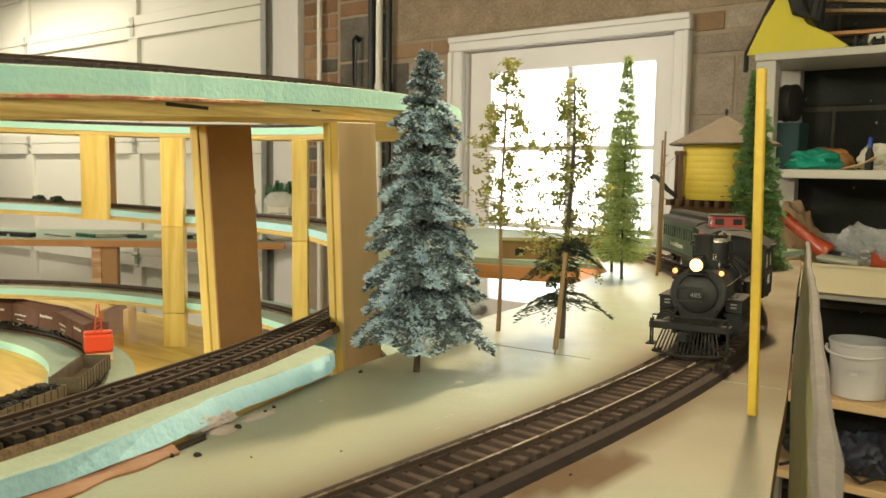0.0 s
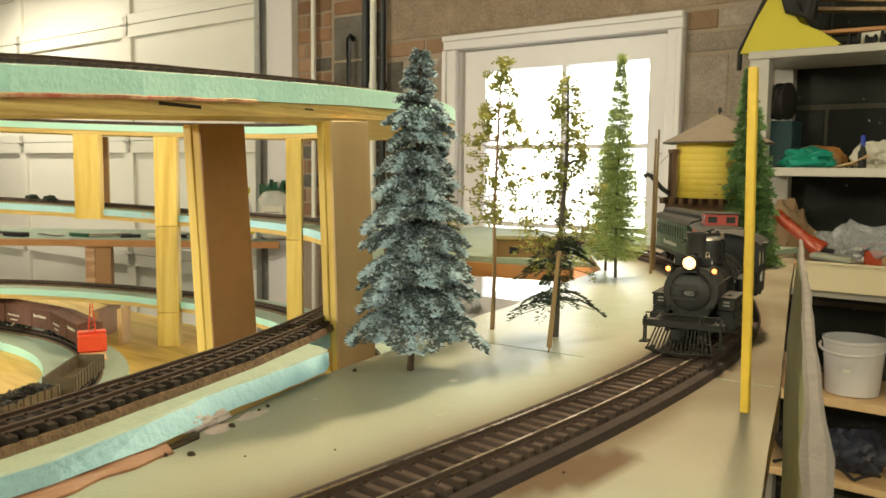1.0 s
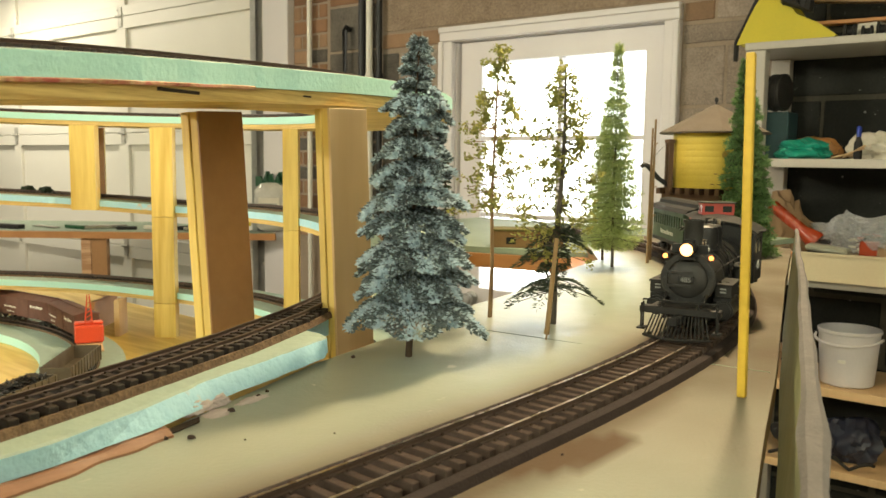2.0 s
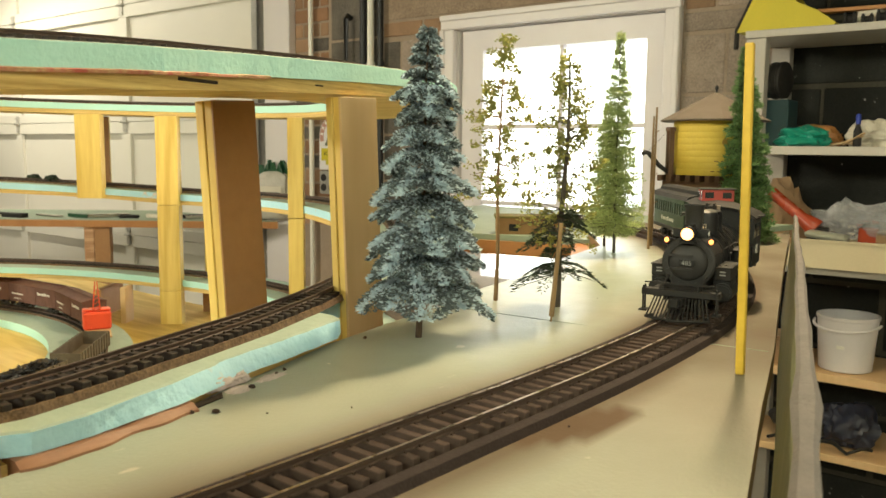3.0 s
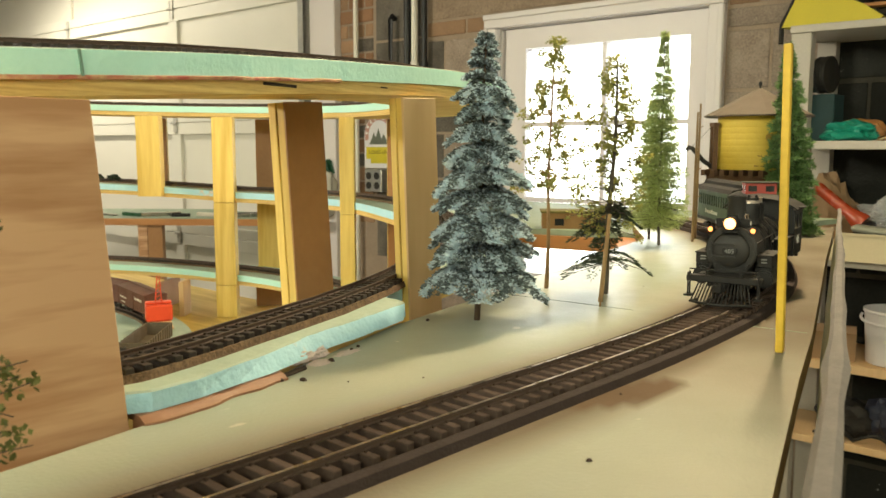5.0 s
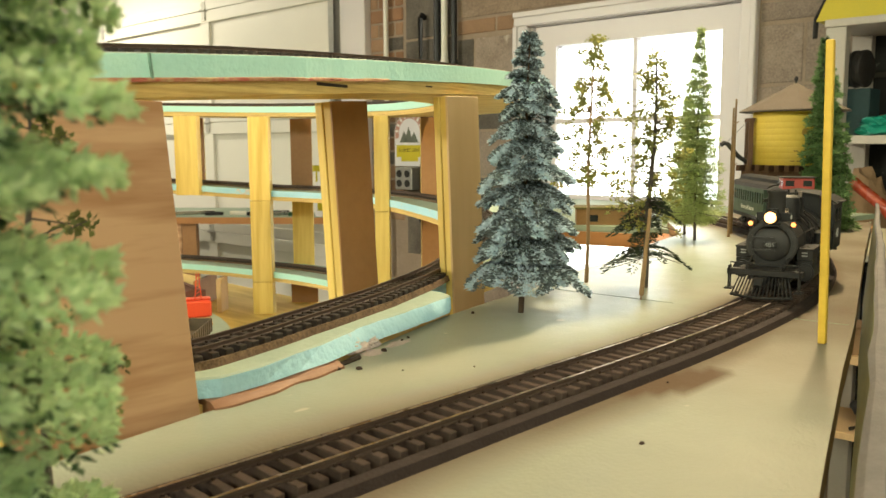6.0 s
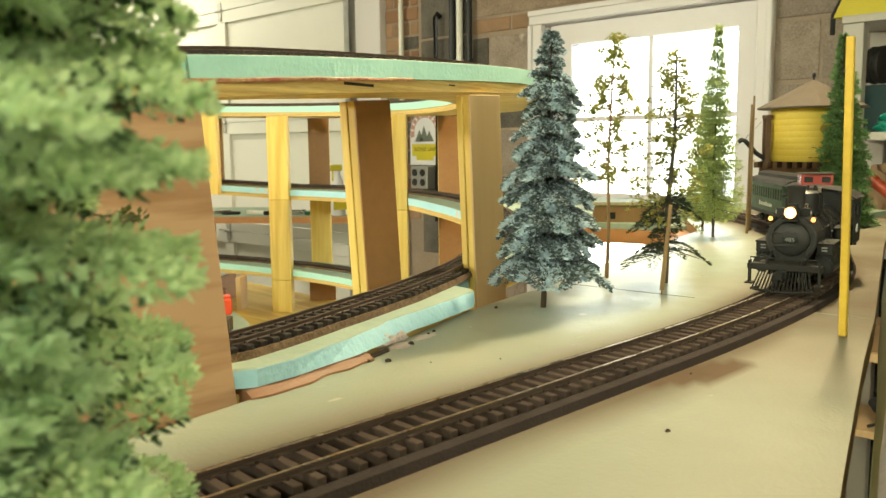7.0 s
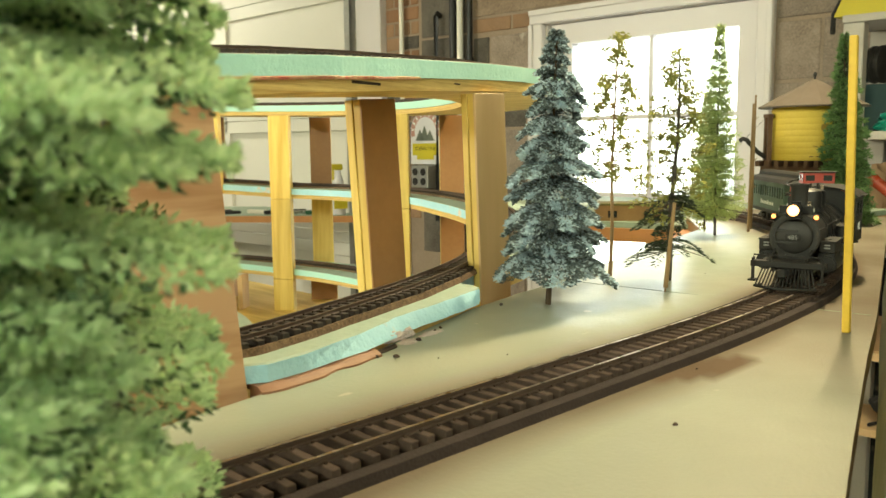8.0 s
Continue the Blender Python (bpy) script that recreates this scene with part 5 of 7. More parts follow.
    add_box(bm, -0.049, -0.041, -0.0034, 0.0034, ZB + 0.0268, ZB + 0.0288, 0.0004)
    for s in (-1, 1):
        add_box(bm, -0.050, -0.046, s * 0.0088 - 0.0044, s * 0.0088 + 0.0044, ZB + 0.0187, ZB + 0.0252, 0.0003)
    hl = part("headlight", bm, BLACK, ob, "round lit headlight with number boards", True)
    bm = bmesh.new()
    add_turned(bm, [(0.0046, 0), (0.0040, 0.0008), (0.0004, 0.0014)], 18, Matrix.Translation((-0.0339, 0, ZB + 0.0222)) @ Matrix.Rotation(radians(90), 4, "Y"))
    part("lens", bm, HEADLIGHT, hl, "glowing headlight lens")
    for s in (-1, 1):
        bm = bmesh.new()
        add_cyl(bm, (-0.046, s * 0.0165, ZB + 0.0165), (-0.041, s * 0.0165, ZB + 0.0165), 0.0026, n=12)
        add_cyl(bm, (-0.046, s * 0.0165, ZB + 0.0165), (-0.046, s * 0.0120, ZB + 0.0130), 0.0008, n=6)
        ml = part("marker_lamp", bm, BLACK, ob, "small lit marker lamp", True)
        bm = bmesh.new()
        add_turned(bm, [(0.0019, 0), (0.0014, 0.0006), (0.0003, 0.0009)], 12, Matrix.Translation((-0.0409, s * 0.0165, ZB + 0.0165)) @ Matrix.Rotation(radians(90), 4, "Y"))
        part("lamp_lens", bm, MARKER, ml)
        lay_text("485", 0.0042, LETTER, hl, Matrix.Translation((-0.0480, s * 0.0134, ZB + 0.0205)) @ Matrix.Rotation(radians(90 + s * 90), 4, "Z") @ Matrix.Rotation(radians(90), 4, "X"))
    # cab
    bm = bmesh.new()
    for s in (-1, 1):
        y0, y1 = sorted((s * 0.0285, s * 0.0300))
        add_box(bm, -0.214, -0.166, y0, y1, 0.0235, 0.048)
        for xa, xb in ((-0.214, -0.209), (-0.1925, -0.1885), (-0.171, -0.166)):
            add_box(bm, xa, xb, y0, y1, 0.048, 0.061)
        add_box(bm, -0.214, -0.166, y0, y1, 0.061, 0.0655)
    add_box(bm, -0.1675, -0.166, -0.0285, 0.0285, 0.0235, 0.0655)
    cab = part("cab", bm, BLACK, ob)
    bm = bmesh.new()
    prev = None
    for i in range(13):
        a = -1 + 2 * i / 12
        y, z = a * 0.0325, 0.0655 + 0.0095 * (1 - a * a) ** 0.8
        row = [bm.verts.new((x, y, z + dz)) for x, dz in ((-0.219, 0), (-0.161, 0), (-0.161, 0.0012), (-0.219, 0.0012))]
        if prev:
            for k in range(4):
                bm.faces.new((prev[k], prev[(k + 1) % 4], row[(k + 1) % 4], row[k]))
        else:
            bm.faces.new(row)
        prev = row
    bm.faces.new(prev)
    part("roof", bm, SOOT, cab, "dusty arched cab roof", True)
    bm = bmesh.new()
    prev = []
    for i in range(13):
        a = -1 + 2 * i / 12
        prev.append(bm.verts.new((-0.1662, a * 0.0285, 0.0655 + 0.0092 * (1 - a * a) ** 0.8)))
    bm.faces.new(prev)
    part("cab_front", bm, BLACK, cab)
    for s in (-1, 1):
        for xa, xb in ((-0.2088, -0.1927), (-0.1883, -0.1712)):
            bm = bmesh.new()
            add_box(bm, xa, xb, s * 0.0291 - 0.0004, s * 0.0291 + 0.0004, 0.0482, 0.0608)
            part("cab_window", bm, DARKGLASS, cab)
        bm = bmesh.new()
        add_box(bm, -0.199, -0.176, s * 0.0300, s * 0.0300 + s * 0.0055, 0.0672, 0.0680)
        part("awning", bm, SOOT, cab)
        lay_text("485", 0.0115, LETTER, cab, Matrix.Translation((-0.190, s * 0.03015, 0.0335)) @ Matrix.Rotation(radians(90 + s * 90), 4, "Z") @ Matrix.Rotation(radians(90), 4, "X"))
    # firebox, frame, running boards
    bm = bmesh.new()
    add_box(bm, -0.205, -0.150, -0.020, 0.020, 0.022, 0.050, 0.002)
    part("firebox", bm, BLACK, ob)
    bm = bmesh.new()
    for s in (-1, 1):
        add_box(bm, -0.205, -0.038, s * 0.0150 - 0.0016, s * 0.0150 + 0.0016, 0.0100, 0.0205, 0.0004)
    add_box(bm, -0.078, -0.042, -0.0125, 0.0125, 0.012, 0.032, 0.001)
    part("frame", bm, BLACK, ob)
    for s in (-1, 1):
        bm = bmesh.new()
        add_box(bm, -0.164, -0.118, s * 0.0245 - 0.0065, s * 0.0245 + 0.0065, 0.0428, 0.0440, 0.0002)
        add_box(bm, -0.150, -0.105, s * 0.0250 - 0.0055, s * 0.0250 + 0.0055, 0.0310, 0.0418, 0.0006)
        add_cyl(bm, (-0.150, s * 0.0250, 0.0365), (-0.105, s * 0.0250, 0.0365), 0.0050, n=16)
        part("running_board", bm, SOOT, ob)
        bm = bmesh.new()
        add_box(bm, -0.092, -0.052, s * 0.0235 - 0.0072, s * 0.0235 + 0.0072, 0.0350, 0.0364, 0.0003)
        add_box(bm, -0.084, -0.053, s * 0.0240 - 0.0060, s * 0.0240 + 0.0060, 0.0265, 0.0350, 0.0005)
        steam = part("steam_chest", bm, SOOT, ob)
        bm = bmesh.new()
        for k in (0, 1):
            add_box(bm, -0.0529, -0.0526, s * 0.0240 - 0.0022, s * 0.0240 + 0.0022, 0.0298 + k * 0.0024, 0.0310 + k * 0.0024)
        part("lettering_bars", bm, DULL_LETTER, steam)
        bm = bmesh.new()
        add_cyl(bm, (-0.082, s * 0.0245, 0.0170), (-0.052, s * 0.0245, 0.0170), 0.0074, n=22)
        add_cyl(bm, (-0.0835, s * 0.0245, 0.0170), (-0.0505, s * 0.0245, 0.0170), 0.0058, n=22)
        add_box(bm, -0.080, -0.054, s * 0.0235 - 0.0065, s * 0.0235 + 0.0065, 0.0225, 0.0262, 0.0004)
        part("cylinder", bm, BLACK, ob, "", True)
        for x in (-0.098, -0.124, -0.150, -0.176):
            bm = bmesh.new()
            wheel_bm(bm, x, s * 0.0100, 0.0117, s)
            wh = part("driving_wheel", bm, WHEEL, ob, "", True)
            bm = bmesh.new()
            add_cyl(bm, (x, s * 0.0172, 0.0117), (x, s * 0.0232, 0.0117), 0.0050, n=14)
            add_box(bm, x - 0.0075, x + 0.0075, s * 0.0205 - 0.0012, s * 0.0205 + 0.0012, 0.0058, 0.0150, 0.0006)
            part("counterweight", bm, BLACK, wh)
        bm = bmesh.new()
        add_box(bm, -0.180, -0.095, s * 0.0238 - 0.0008, s * 0.0238 + 0.0008, 0.0072, 0.0092, 0.0002)
        part("side_rod", bm, WHEEL, ob)
        bm = bmesh.new()
        add_box(bm, -0.150, -0.098, s * 0.0256 - 0.0007, s * 0.0256 + 0.0007, 0.0078, 0.0100, 0.0002)
        add_cyl(bm, (-0.098, s * 0.0250, 0.0170), (-0.083, s * 0.0250, 0.0170), 0.0010, n=8)
        add_box(bm, -0.108, -0.084, s * 0.0250 - 0.0010, s * 0.0250 + 0.0010, 0.0198, 0.0214)
        add_box(bm, -0.104, -0.097, s * 0.0250 - 0.0016, s * 0.0250 + 0.0016, 0.0150, 0.0198, 0.0003)
        add_cyl(bm, (-0.118, s * 0.0262, 0.0260), (-0.112, s * 0.0262, 0.0110), 0.0010, n=6)
        part("valve_gear", bm, WHEEL, ob)
        bm = bmesh.new()
        wheel_bm(bm, -0.040, s * 0.0100, 0.0075, s)
        part("pilot_wheel", bm, WHEEL, ob, "", True)
        bm = bmesh.new()
        wheel_bm(bm, -0.204, s * 0.0100, 0.0080, s)
        part("trailing_wheel", bm, WHEEL, ob, "", True)
        bm = bmesh.new()
        add_tube(bm, [(-0.046, s * 0.0190, ZB + 0.006), (-0.090, s * 0.0225, ZB + 0.0095), (-0.164, s * 0.0245, ZB + 0.0095)], 0.00055, 6)
        for x in (-0.06, -0.09, -0.12, -0.15):
            add_cyl(bm, (x, s * 0.0205, ZB + 0.0075), (x, s * 0.0228, ZB + 0.0092), 0.0005, n=5)
        part("handrail", bm, SOOT, ob)
        bm = bmesh.new()
        add_tube(bm, [(-0.094, s * 0.0118, ZB + 0.022), (-0.100, s * 0.0185, ZB + 0.013), (-0.102, s * 0.0215, ZB - 0.004), (-0.100, s * 0.022, ZB - 0.018)], 0.0008, 6)
        part("pipe", bm, SOOT, ob, "", True)
        bm = bmesh.new()
        add_tube(bm, [(-0.128, s * 0.0098, ZB + 0.020), (-0.138, s * 0.0190, ZB + 0.010), (-0.150, s * 0.0220, ZB + 0.002), (-0.164, s * 0.0225, ZB + 0.004)], 0.0008, 6)
        part("pipe", bm, SOOT, ob, "", True)
        bm = bmesh.new()
        add_tube(bm, [(-0.060, s * 0.0195, ZB - 0.004), (-0.064, s * 0.0240, ZB - 0.008), (-0.066, s * 0.0250, 0.036)], 0.0022, 8)
        part("pipe", bm, SOOT, ob, "", True)
        bm = bmesh.new()
        add_box(bm, -0.112, -0.098, s * 0.0265 - 0.0035, s * 0.0265 + 0.0035, 0.0440, 0.0452, 0.0002)
        add_cyl(bm, (-0.105, s * 0.0262, 0.0300), (-0.105, s * 0.0262, 0.0440), 0.0042, n=14)
        add_cyl(bm, (-0.105, s * 0.0262, 0.0225), (-0.105, s * 0.0262, 0.0285), 0.0046, n=14)
        part("air_pump", bm, BLACK, ob, "", True)
        # front braces and steps
        bm = bmesh.new()
        add_cyl(bm, (-0.024, s * 0.0140, 0.0215), (-0.045, s * 0.0145, ZB - 0.010), 0.0010, n=6)
        add_cyl(bm, (-0.016, s * 0.0265, 0.0240), (-0.016, s * 0.0265, 0.0060), 0.0007, n=6)
        add_cyl(bm, (-0.022, s * 0.0265, 0.0240), (-0.022, s * 0.0265, 0.0060), 0.0007, n=6)
        add_box(bm, -0.024, -0.014, s * 0.0265 - 0.0030, s * 0.0265 + 0.0030, 0.0048, 0.0060, 0.0002)
        part("front_step", bm, SOOT, ob)
    # pilot beam and cowcatcher
    bm = bmesh.new()
    add_box(bm, -0.027, -0.018, -0.0285, 0.0285, 0.0165, 0.0215, 0.0005)
    add_box(bm, -0.042, -0.027, -0.0215, 0.0215, 0.0205, 0.0218, 0.0003)
    add_tube(bm, [(-0.018, -0.026, 0.0200), (-0.018, -0.026, 0.0265), (-0.018, 0.026, 0.0265), (-0.018, 0.026, 0.0200)], 0.0006, 6)
    for y in (-0.013, 0.013):
        add_cyl(bm, (-0.018, y, 0.0210), (-0.018, y, 0.0265), 0.0005, n=5)
    part("pilot_beam", bm, SOOT, ob)
    bm = bmesh.new()
    add_box(bm, -0.0185, -0.008, -0.0035, 0.0035, 0.0115, 0.0165, 0.0006)
    add_box(bm, -0.0080, -0.0035, -0.0045, 0.0020, 0.0105, 0.0175, 0.0008)
    part("coupler", bm, BLACK, ob)
    bm = bmesh.new()
    add_tube(bm, [(-0.0185, -0.019, 0.0020)] + [(-0.0005 - 0.010 * abs(a) ** 1.5, a * 0.0230, 0.0018) for a in [-1 + 2 * i / 12 for i in range(13)]] + [(-0.0185, 0.019, 0.0020)], 0.0011, 6)
    catcher = part("cowcatcher", bm, SOOT, ob)
    n = 17
    for i in range(n):
        a = -1 + 2 * i / (n - 1)
        bm = bmesh.new()
        add_cyl(bm, (-0.0185, a * 0.0185, 0.0160), (-0.0005 - 0.010 * abs(a) ** 1.5, a * 0.0225, 0.0022), 0.00062, n=5)
        part("bar", bm, SOOT, catcher)
    return ob


loco = locomotive()
front = loco.matrix_world @ Vector((-0.034, 0, 0.0745))
ahead = loco.matrix_world @ Vector((0.35, -0.02, -0.02))
lamp("headlight_lamp", "SPOT", 0.10, (1.0, 0.72, 0.38), look(front, ahead), radius=0.004, spot=70)


def truck(parent, x, r=0.0068):
    tb = bmesh.new()
    for s in (-1, 1):
        add_box(tb, x - 0.017, x + 0.017, s * 0.0155 - 0.0011, s * 0.0155 + 0.0011, 0.0068, 0.0098, 0.0004)
        add_box(tb, x - 0.005, x + 0.005, s * 0.0155 - 0.0018, s * 0.0155 + 0.0018, 0.0045, 0.0125, 0.0004)
        for dx in (-0.0115, 0.0115):
            add_box(tb, x + dx - 0.0022, x + dx + 0.0022, s * 0.0158 - 0.0016, s * 0.0158 + 0.0016, 0.0048, 0.0088, 0.0004)
    add_box(tb, x - 0.004, x + 0.004, -0.015, 0.015, 0.0085, 0.0135)
    tr = part("truck", tb, BLACK, parent)
    for dx in (-0.0115, 0.0115):
        for s in (-1, 1):
            bm = bmesh.new()
            wheel_bm(bm, x + dx, s * 0.0100, r, s)
            part("wheel", bm, WHEEL, tr, "", True)


def bars(parent, x0, x1, y, z0, z1, count, side):
    bm = bmesh.new()
    w = (x1 - x0) / count
    for i in range(count):
        hgt = (z1 - z0) * (1.0 if i in (0, count // 2) else 0.72)
        add_box(bm, x0 + i * w, x0 + i * w + w * 0.72, y, y + side * 0.0002, z0, z0 + hgt)
    return part("lettering_bars", bm, LETTER, parent, "white lettering")


def tender(s0):
    ob = thing("coal_tender", "dusty black model coal tender with white lettering", "model tender", stand(s0, s0 + 0.135))
    bm = bmesh.new()
    add_box(bm, -0.142, 0, -0.0275, 0.0275, 0.0165, 0.0195, 0.0004)
    part("frame", bm, SOOT, ob)
    bm = bmesh.new()
    add_box(bm, -0.138, -0.004, -0.0270, 0.0270, 0.0197, 0.0500, 0.0015)
    for s in (-1, 1):
        add_box(bm, -0.100, -0.004, s * 0.0258 - 0.0008, s * 0.0258 + 0.0008, 0.0500, 0.0585, 0.0003)
        for k in range(20):
            add_cyl(bm, (-0.135 + k * 0.0068, s * 0.0270, 0.0225), (-0.135 + k * 0.0068, s * 0.02735, 0.0225), 0.0006, n=5)
            add_cyl(bm, (-0.135 + k * 0.0068, s * 0.0270, 0.0475), (-0.135 + k * 0.0068, s * 0.02735, 0.0475), 0.0006, n=5)
    add_box(bm, -0.1008, -0.0992, -0.0258, 0.0258, 0.0500, 0.0585)
    tank = part("tank", bm, BLACK, ob)
    for s in (-1, 1):
        bars(tank, -0.106, -0.036, s * 0.02705, 0.0305, 0.0395, 10, s)
    bm = bmesh.new()
    rnd = random.Random(5)
    for i in range(260):
        x, y = rnd.uniform(-0.097, -0.008), rnd.uniform(-0.0235, 0.0235)
        z = 0.0515 + 0.010 * (1 - abs(y) / 0.024) * (1 - abs(x + 0.05) / 0.07) + rnd.uniform(0, 0.002)
        add_box(bm, -0.0018, 0.0018, -0.0014, 0.0014, -0.0013, 0.0013, m=Matrix.Translation((x, y, z)) @ Euler((rnd.random() * 6, rnd.random() * 6, 0)).to_matrix().to_4x4() @ Matrix.Scale(rnd.uniform(0.6, 1.4), 4))
    tagged(part("coal_load", bm, COAL, ob), kind="stuff")
    bm = bmesh.new()
    add_box(bm, -0.133, -0.108, -0.0130, 0.0130, 0.0500, 0.0655, 0.0006)
    add_box(bm, -0.135, -0.106, -0.0150, 0.0150, 0.0655, 0.0667, 0.0003)
    part("doghouse", bm, BLACK, ob, "small brakeman's shelter")
    for x in (-0.034, -0.108):
        truck(ob, x)
    return ob


tender(0.236)


def passenger_car(name, label, s0, length, body, roof_mat, cupola=False, windows=11):
    ob = thing(name, label, "model railcar", stand(s0, s0 + length))
    w, z0, z1 = 0.0255, 0.0215, 0.0610
    bm = bmesh.new()
    add_box(bm, -length, 0, -w - 0.001, w + 0.001, 0.0165, 0.0213, 0.0004)
    part("frame", bm, BLACK, ob)
    xs0, xs1 = -length + 0.016, -0.016
    bm = bmesh.new()
    gap = (xs1 - xs0) / windows
    for s in (-1, 1):
        y0, y1 = sorted((s * (w - 0.0012), s * w))
        add_box(bm, xs0, xs1, y0, y1, z0, 0.0395)
        add_box(bm, xs0, xs1, y0, y1, 0.0545, z1)
        for i in range(windows + 1):
            xc = xs0 + i * gap
            add_box(bm, max(xs0, xc - gap * 0.2), min(xs1, xc + gap * 0.2), y0, y1, 0.0395, 0.0545)
    for x in (xs0, xs1):
        add_box(bm, x - 0.0006, x + 0.0006, -w + 0.0012, w - 0.0012, z0, z1)
    shell = part("body", bm, body, ob)
    for s in (-1, 1):
        for i in range(windows):
            bm = bmesh.new()
            add_box(bm, xs0 + (i + 0.2) * gap, xs0 + (i + 0.8) * gap, s * (w - 0.0010) - 0.0002, s * (w - 0.0010) + 0.0002, 0.0397, 0.0543)
            part("window", bm, DARKGLASS, shell)
        bars(shell, -length * 0.68, -length * 0.32, s * (w + 0.0002), 0.028, 0.034, 8, s)
    bm = bmesh.new()
    prof = [(-0.029, z1), (-0.024, z1 + 0.005), (-0.013, z1 + 0.0075), (-0.012, z1 + 0.012), (-0.006, z1 + 0.0145), (0.006, z1 + 0.0145), (0.012, z1 + 0.012), (0.013, z1 + 0.0075), (0.024, z1 + 0.005), (0.029, z1)]
    if cupola:
        prof = [(-0.029, z1), (-0.018, z1 + 0.005), (0, z1 + 0.0065), (0.018, z1 + 0.005), (0.029, z1)]
    a, b = [bm.verts.new((-length - 0.003, y, z)) for y, z in prof], [bm.verts.new((0.003, y, z)) for y, z in prof]
    for i in range(len(prof)):
        bm.faces.new((a[i], a[(i + 1) % len(prof)], b[(i + 1) % len(prof)], b[i]))
    bm.faces.new(a[::-1]), bm.faces.new(b)
    part("roof", bm, roof_mat, ob)
    if cupola:
        bm = bmesh.new()
        add_box(bm, -0.085, -0.050, -0.0180, 0.0180, z1 + 0.003, z1 + 0.0185, 0.0005)
        cu = part("cupola", bm, body, ob)
        for x in (-0.0775, -0.0575):
            for s in (-1, 1):
                bm = bmesh.new()
                add_box(bm, x - 0.0045, x + 0.0045, s * 0.0180 - 0.0003, s * 0.0180 + 0.0003, z1 + 0.0085, z1 + 0.0155)
                part("window", bm, DARKGLASS, cu)
        for y in (-0.010, 0.010):
            bm = bmesh.new()
            add_box(bm, -0.0504, -0.0497, y - 0.005, y + 0.005, z1 + 0.0085, z1 + 0.0155)
            part("window", bm, DARKGLASS, cu)
        bm = bmesh.new()
        add_box(bm, -0.088, -0.047, -0.0205, 0.0205, z1 + 0.0185, z1 + 0.0197, 0.0004)
        part("cupola_roof", bm, roof_mat, cu)
    for x in (-0.002, -length + 0.002):
        bm = bmesh.new()
        for y in (-0.024, -0.008, 0.008, 0.024):
            add_cyl(bm, (x, y, 0.0213), (x, y, 0.0360), 0.0005, n=5)
        add_tube(bm, [(x, -0.024, 0.0360), (x, 0.024, 0.0360)], 0.0006, 5)
        part("end_railing", bm, LETTER, ob)
    for x in (-0.032, -length + 0.032):
        truck(ob, x)
    return ob


passenger_car("caboose", "red model caboose with a roof cupola", 0.385, 0.125, CABOOSE_RED, SOOT, True, 5)
passenger_car("passenger_coach", "dark green model passenger coach with a clerestory roof", 0.520, 0.190, COACH_GREEN, SOOT, False, 13)


# trains on the inner loop
def loop_pose(a):
    return Matrix.Translation((LOOP[0] + LOOP[2] * math.cos(radians(a)), LOOP[1] + LOOP[2] * math.sin(radians(a)), 1.1744)) @ Matrix.Rotation(radians(a - 90), 4, "Z")


def boxcar(a):
    ob = thing("boxcar", "oxide-red model boxcar with white lettering", "model railcar", loop_pose(a), group="cars on the inner loop")
    L, w = 0.094, 0.0245
    bm = bmesh.new()
    add_box(bm, -L, L, -w, w, 0.0165, 0.058, 0.0008)
    for i in range(15):
        for s in (-1, 1):
            add_box(bm, -L + 0.006 + i * 0.0130, -L + 0.0072 + i * 0.0130, s * w, s * w + s * 0.0004, 0.018, 0.057)
    body = part("body", bm, BOXCAR, ob)
    for s in (-1, 1):
        bm = bmesh.new()
        add_box(bm, -0.020, 0.018, s * w, s * w + s * 0.0014, 0.0185, 0.0555, 0.0004)
        part("sliding_door", bm, BOXCAR, body)
        bars(body, 0.026, 0.075, s * (w + 0.0005), 0.041, 0.048, 8, s)
        bars(body, -0.080, -0.032, s * (w + 0.0005), 0.034, 0.0385, 7, s)
        bars(body, -0.070, -0.040, s * (w + 0.0005), 0.024, 0.027, 5, s)
    bm = bmesh.new()
    prof = [(-0.0265, 0.058), (-0.0265, 0.0592), (0, 0.0655), (0.0265, 0.0592), (0.0265, 0.058)]
    p0, p1 = [bm.verts.new((-L - 0.001, y, z)) for y, z in prof], [bm.verts.new((L + 0.001, y, z)) for y, z in prof]
    for i in range(5):
        bm.faces.new((p0[i], p0[(i + 1) % 5], p1[(i + 1) % 5], p1[i]))
    bm.faces.new(p0[::-1]), bm.faces.new(p1)
    add_box(bm, -L - 0.002, L + 0.002, -0.0035, 0.0035, 0.0662, 0.0672)
    part("roof", bm, BOXCAR, ob)
    for x in (-0.062, 0.062):
        truck(ob, x)


for a in (113.2, 97.0, 80.8):
    boxcar(a)


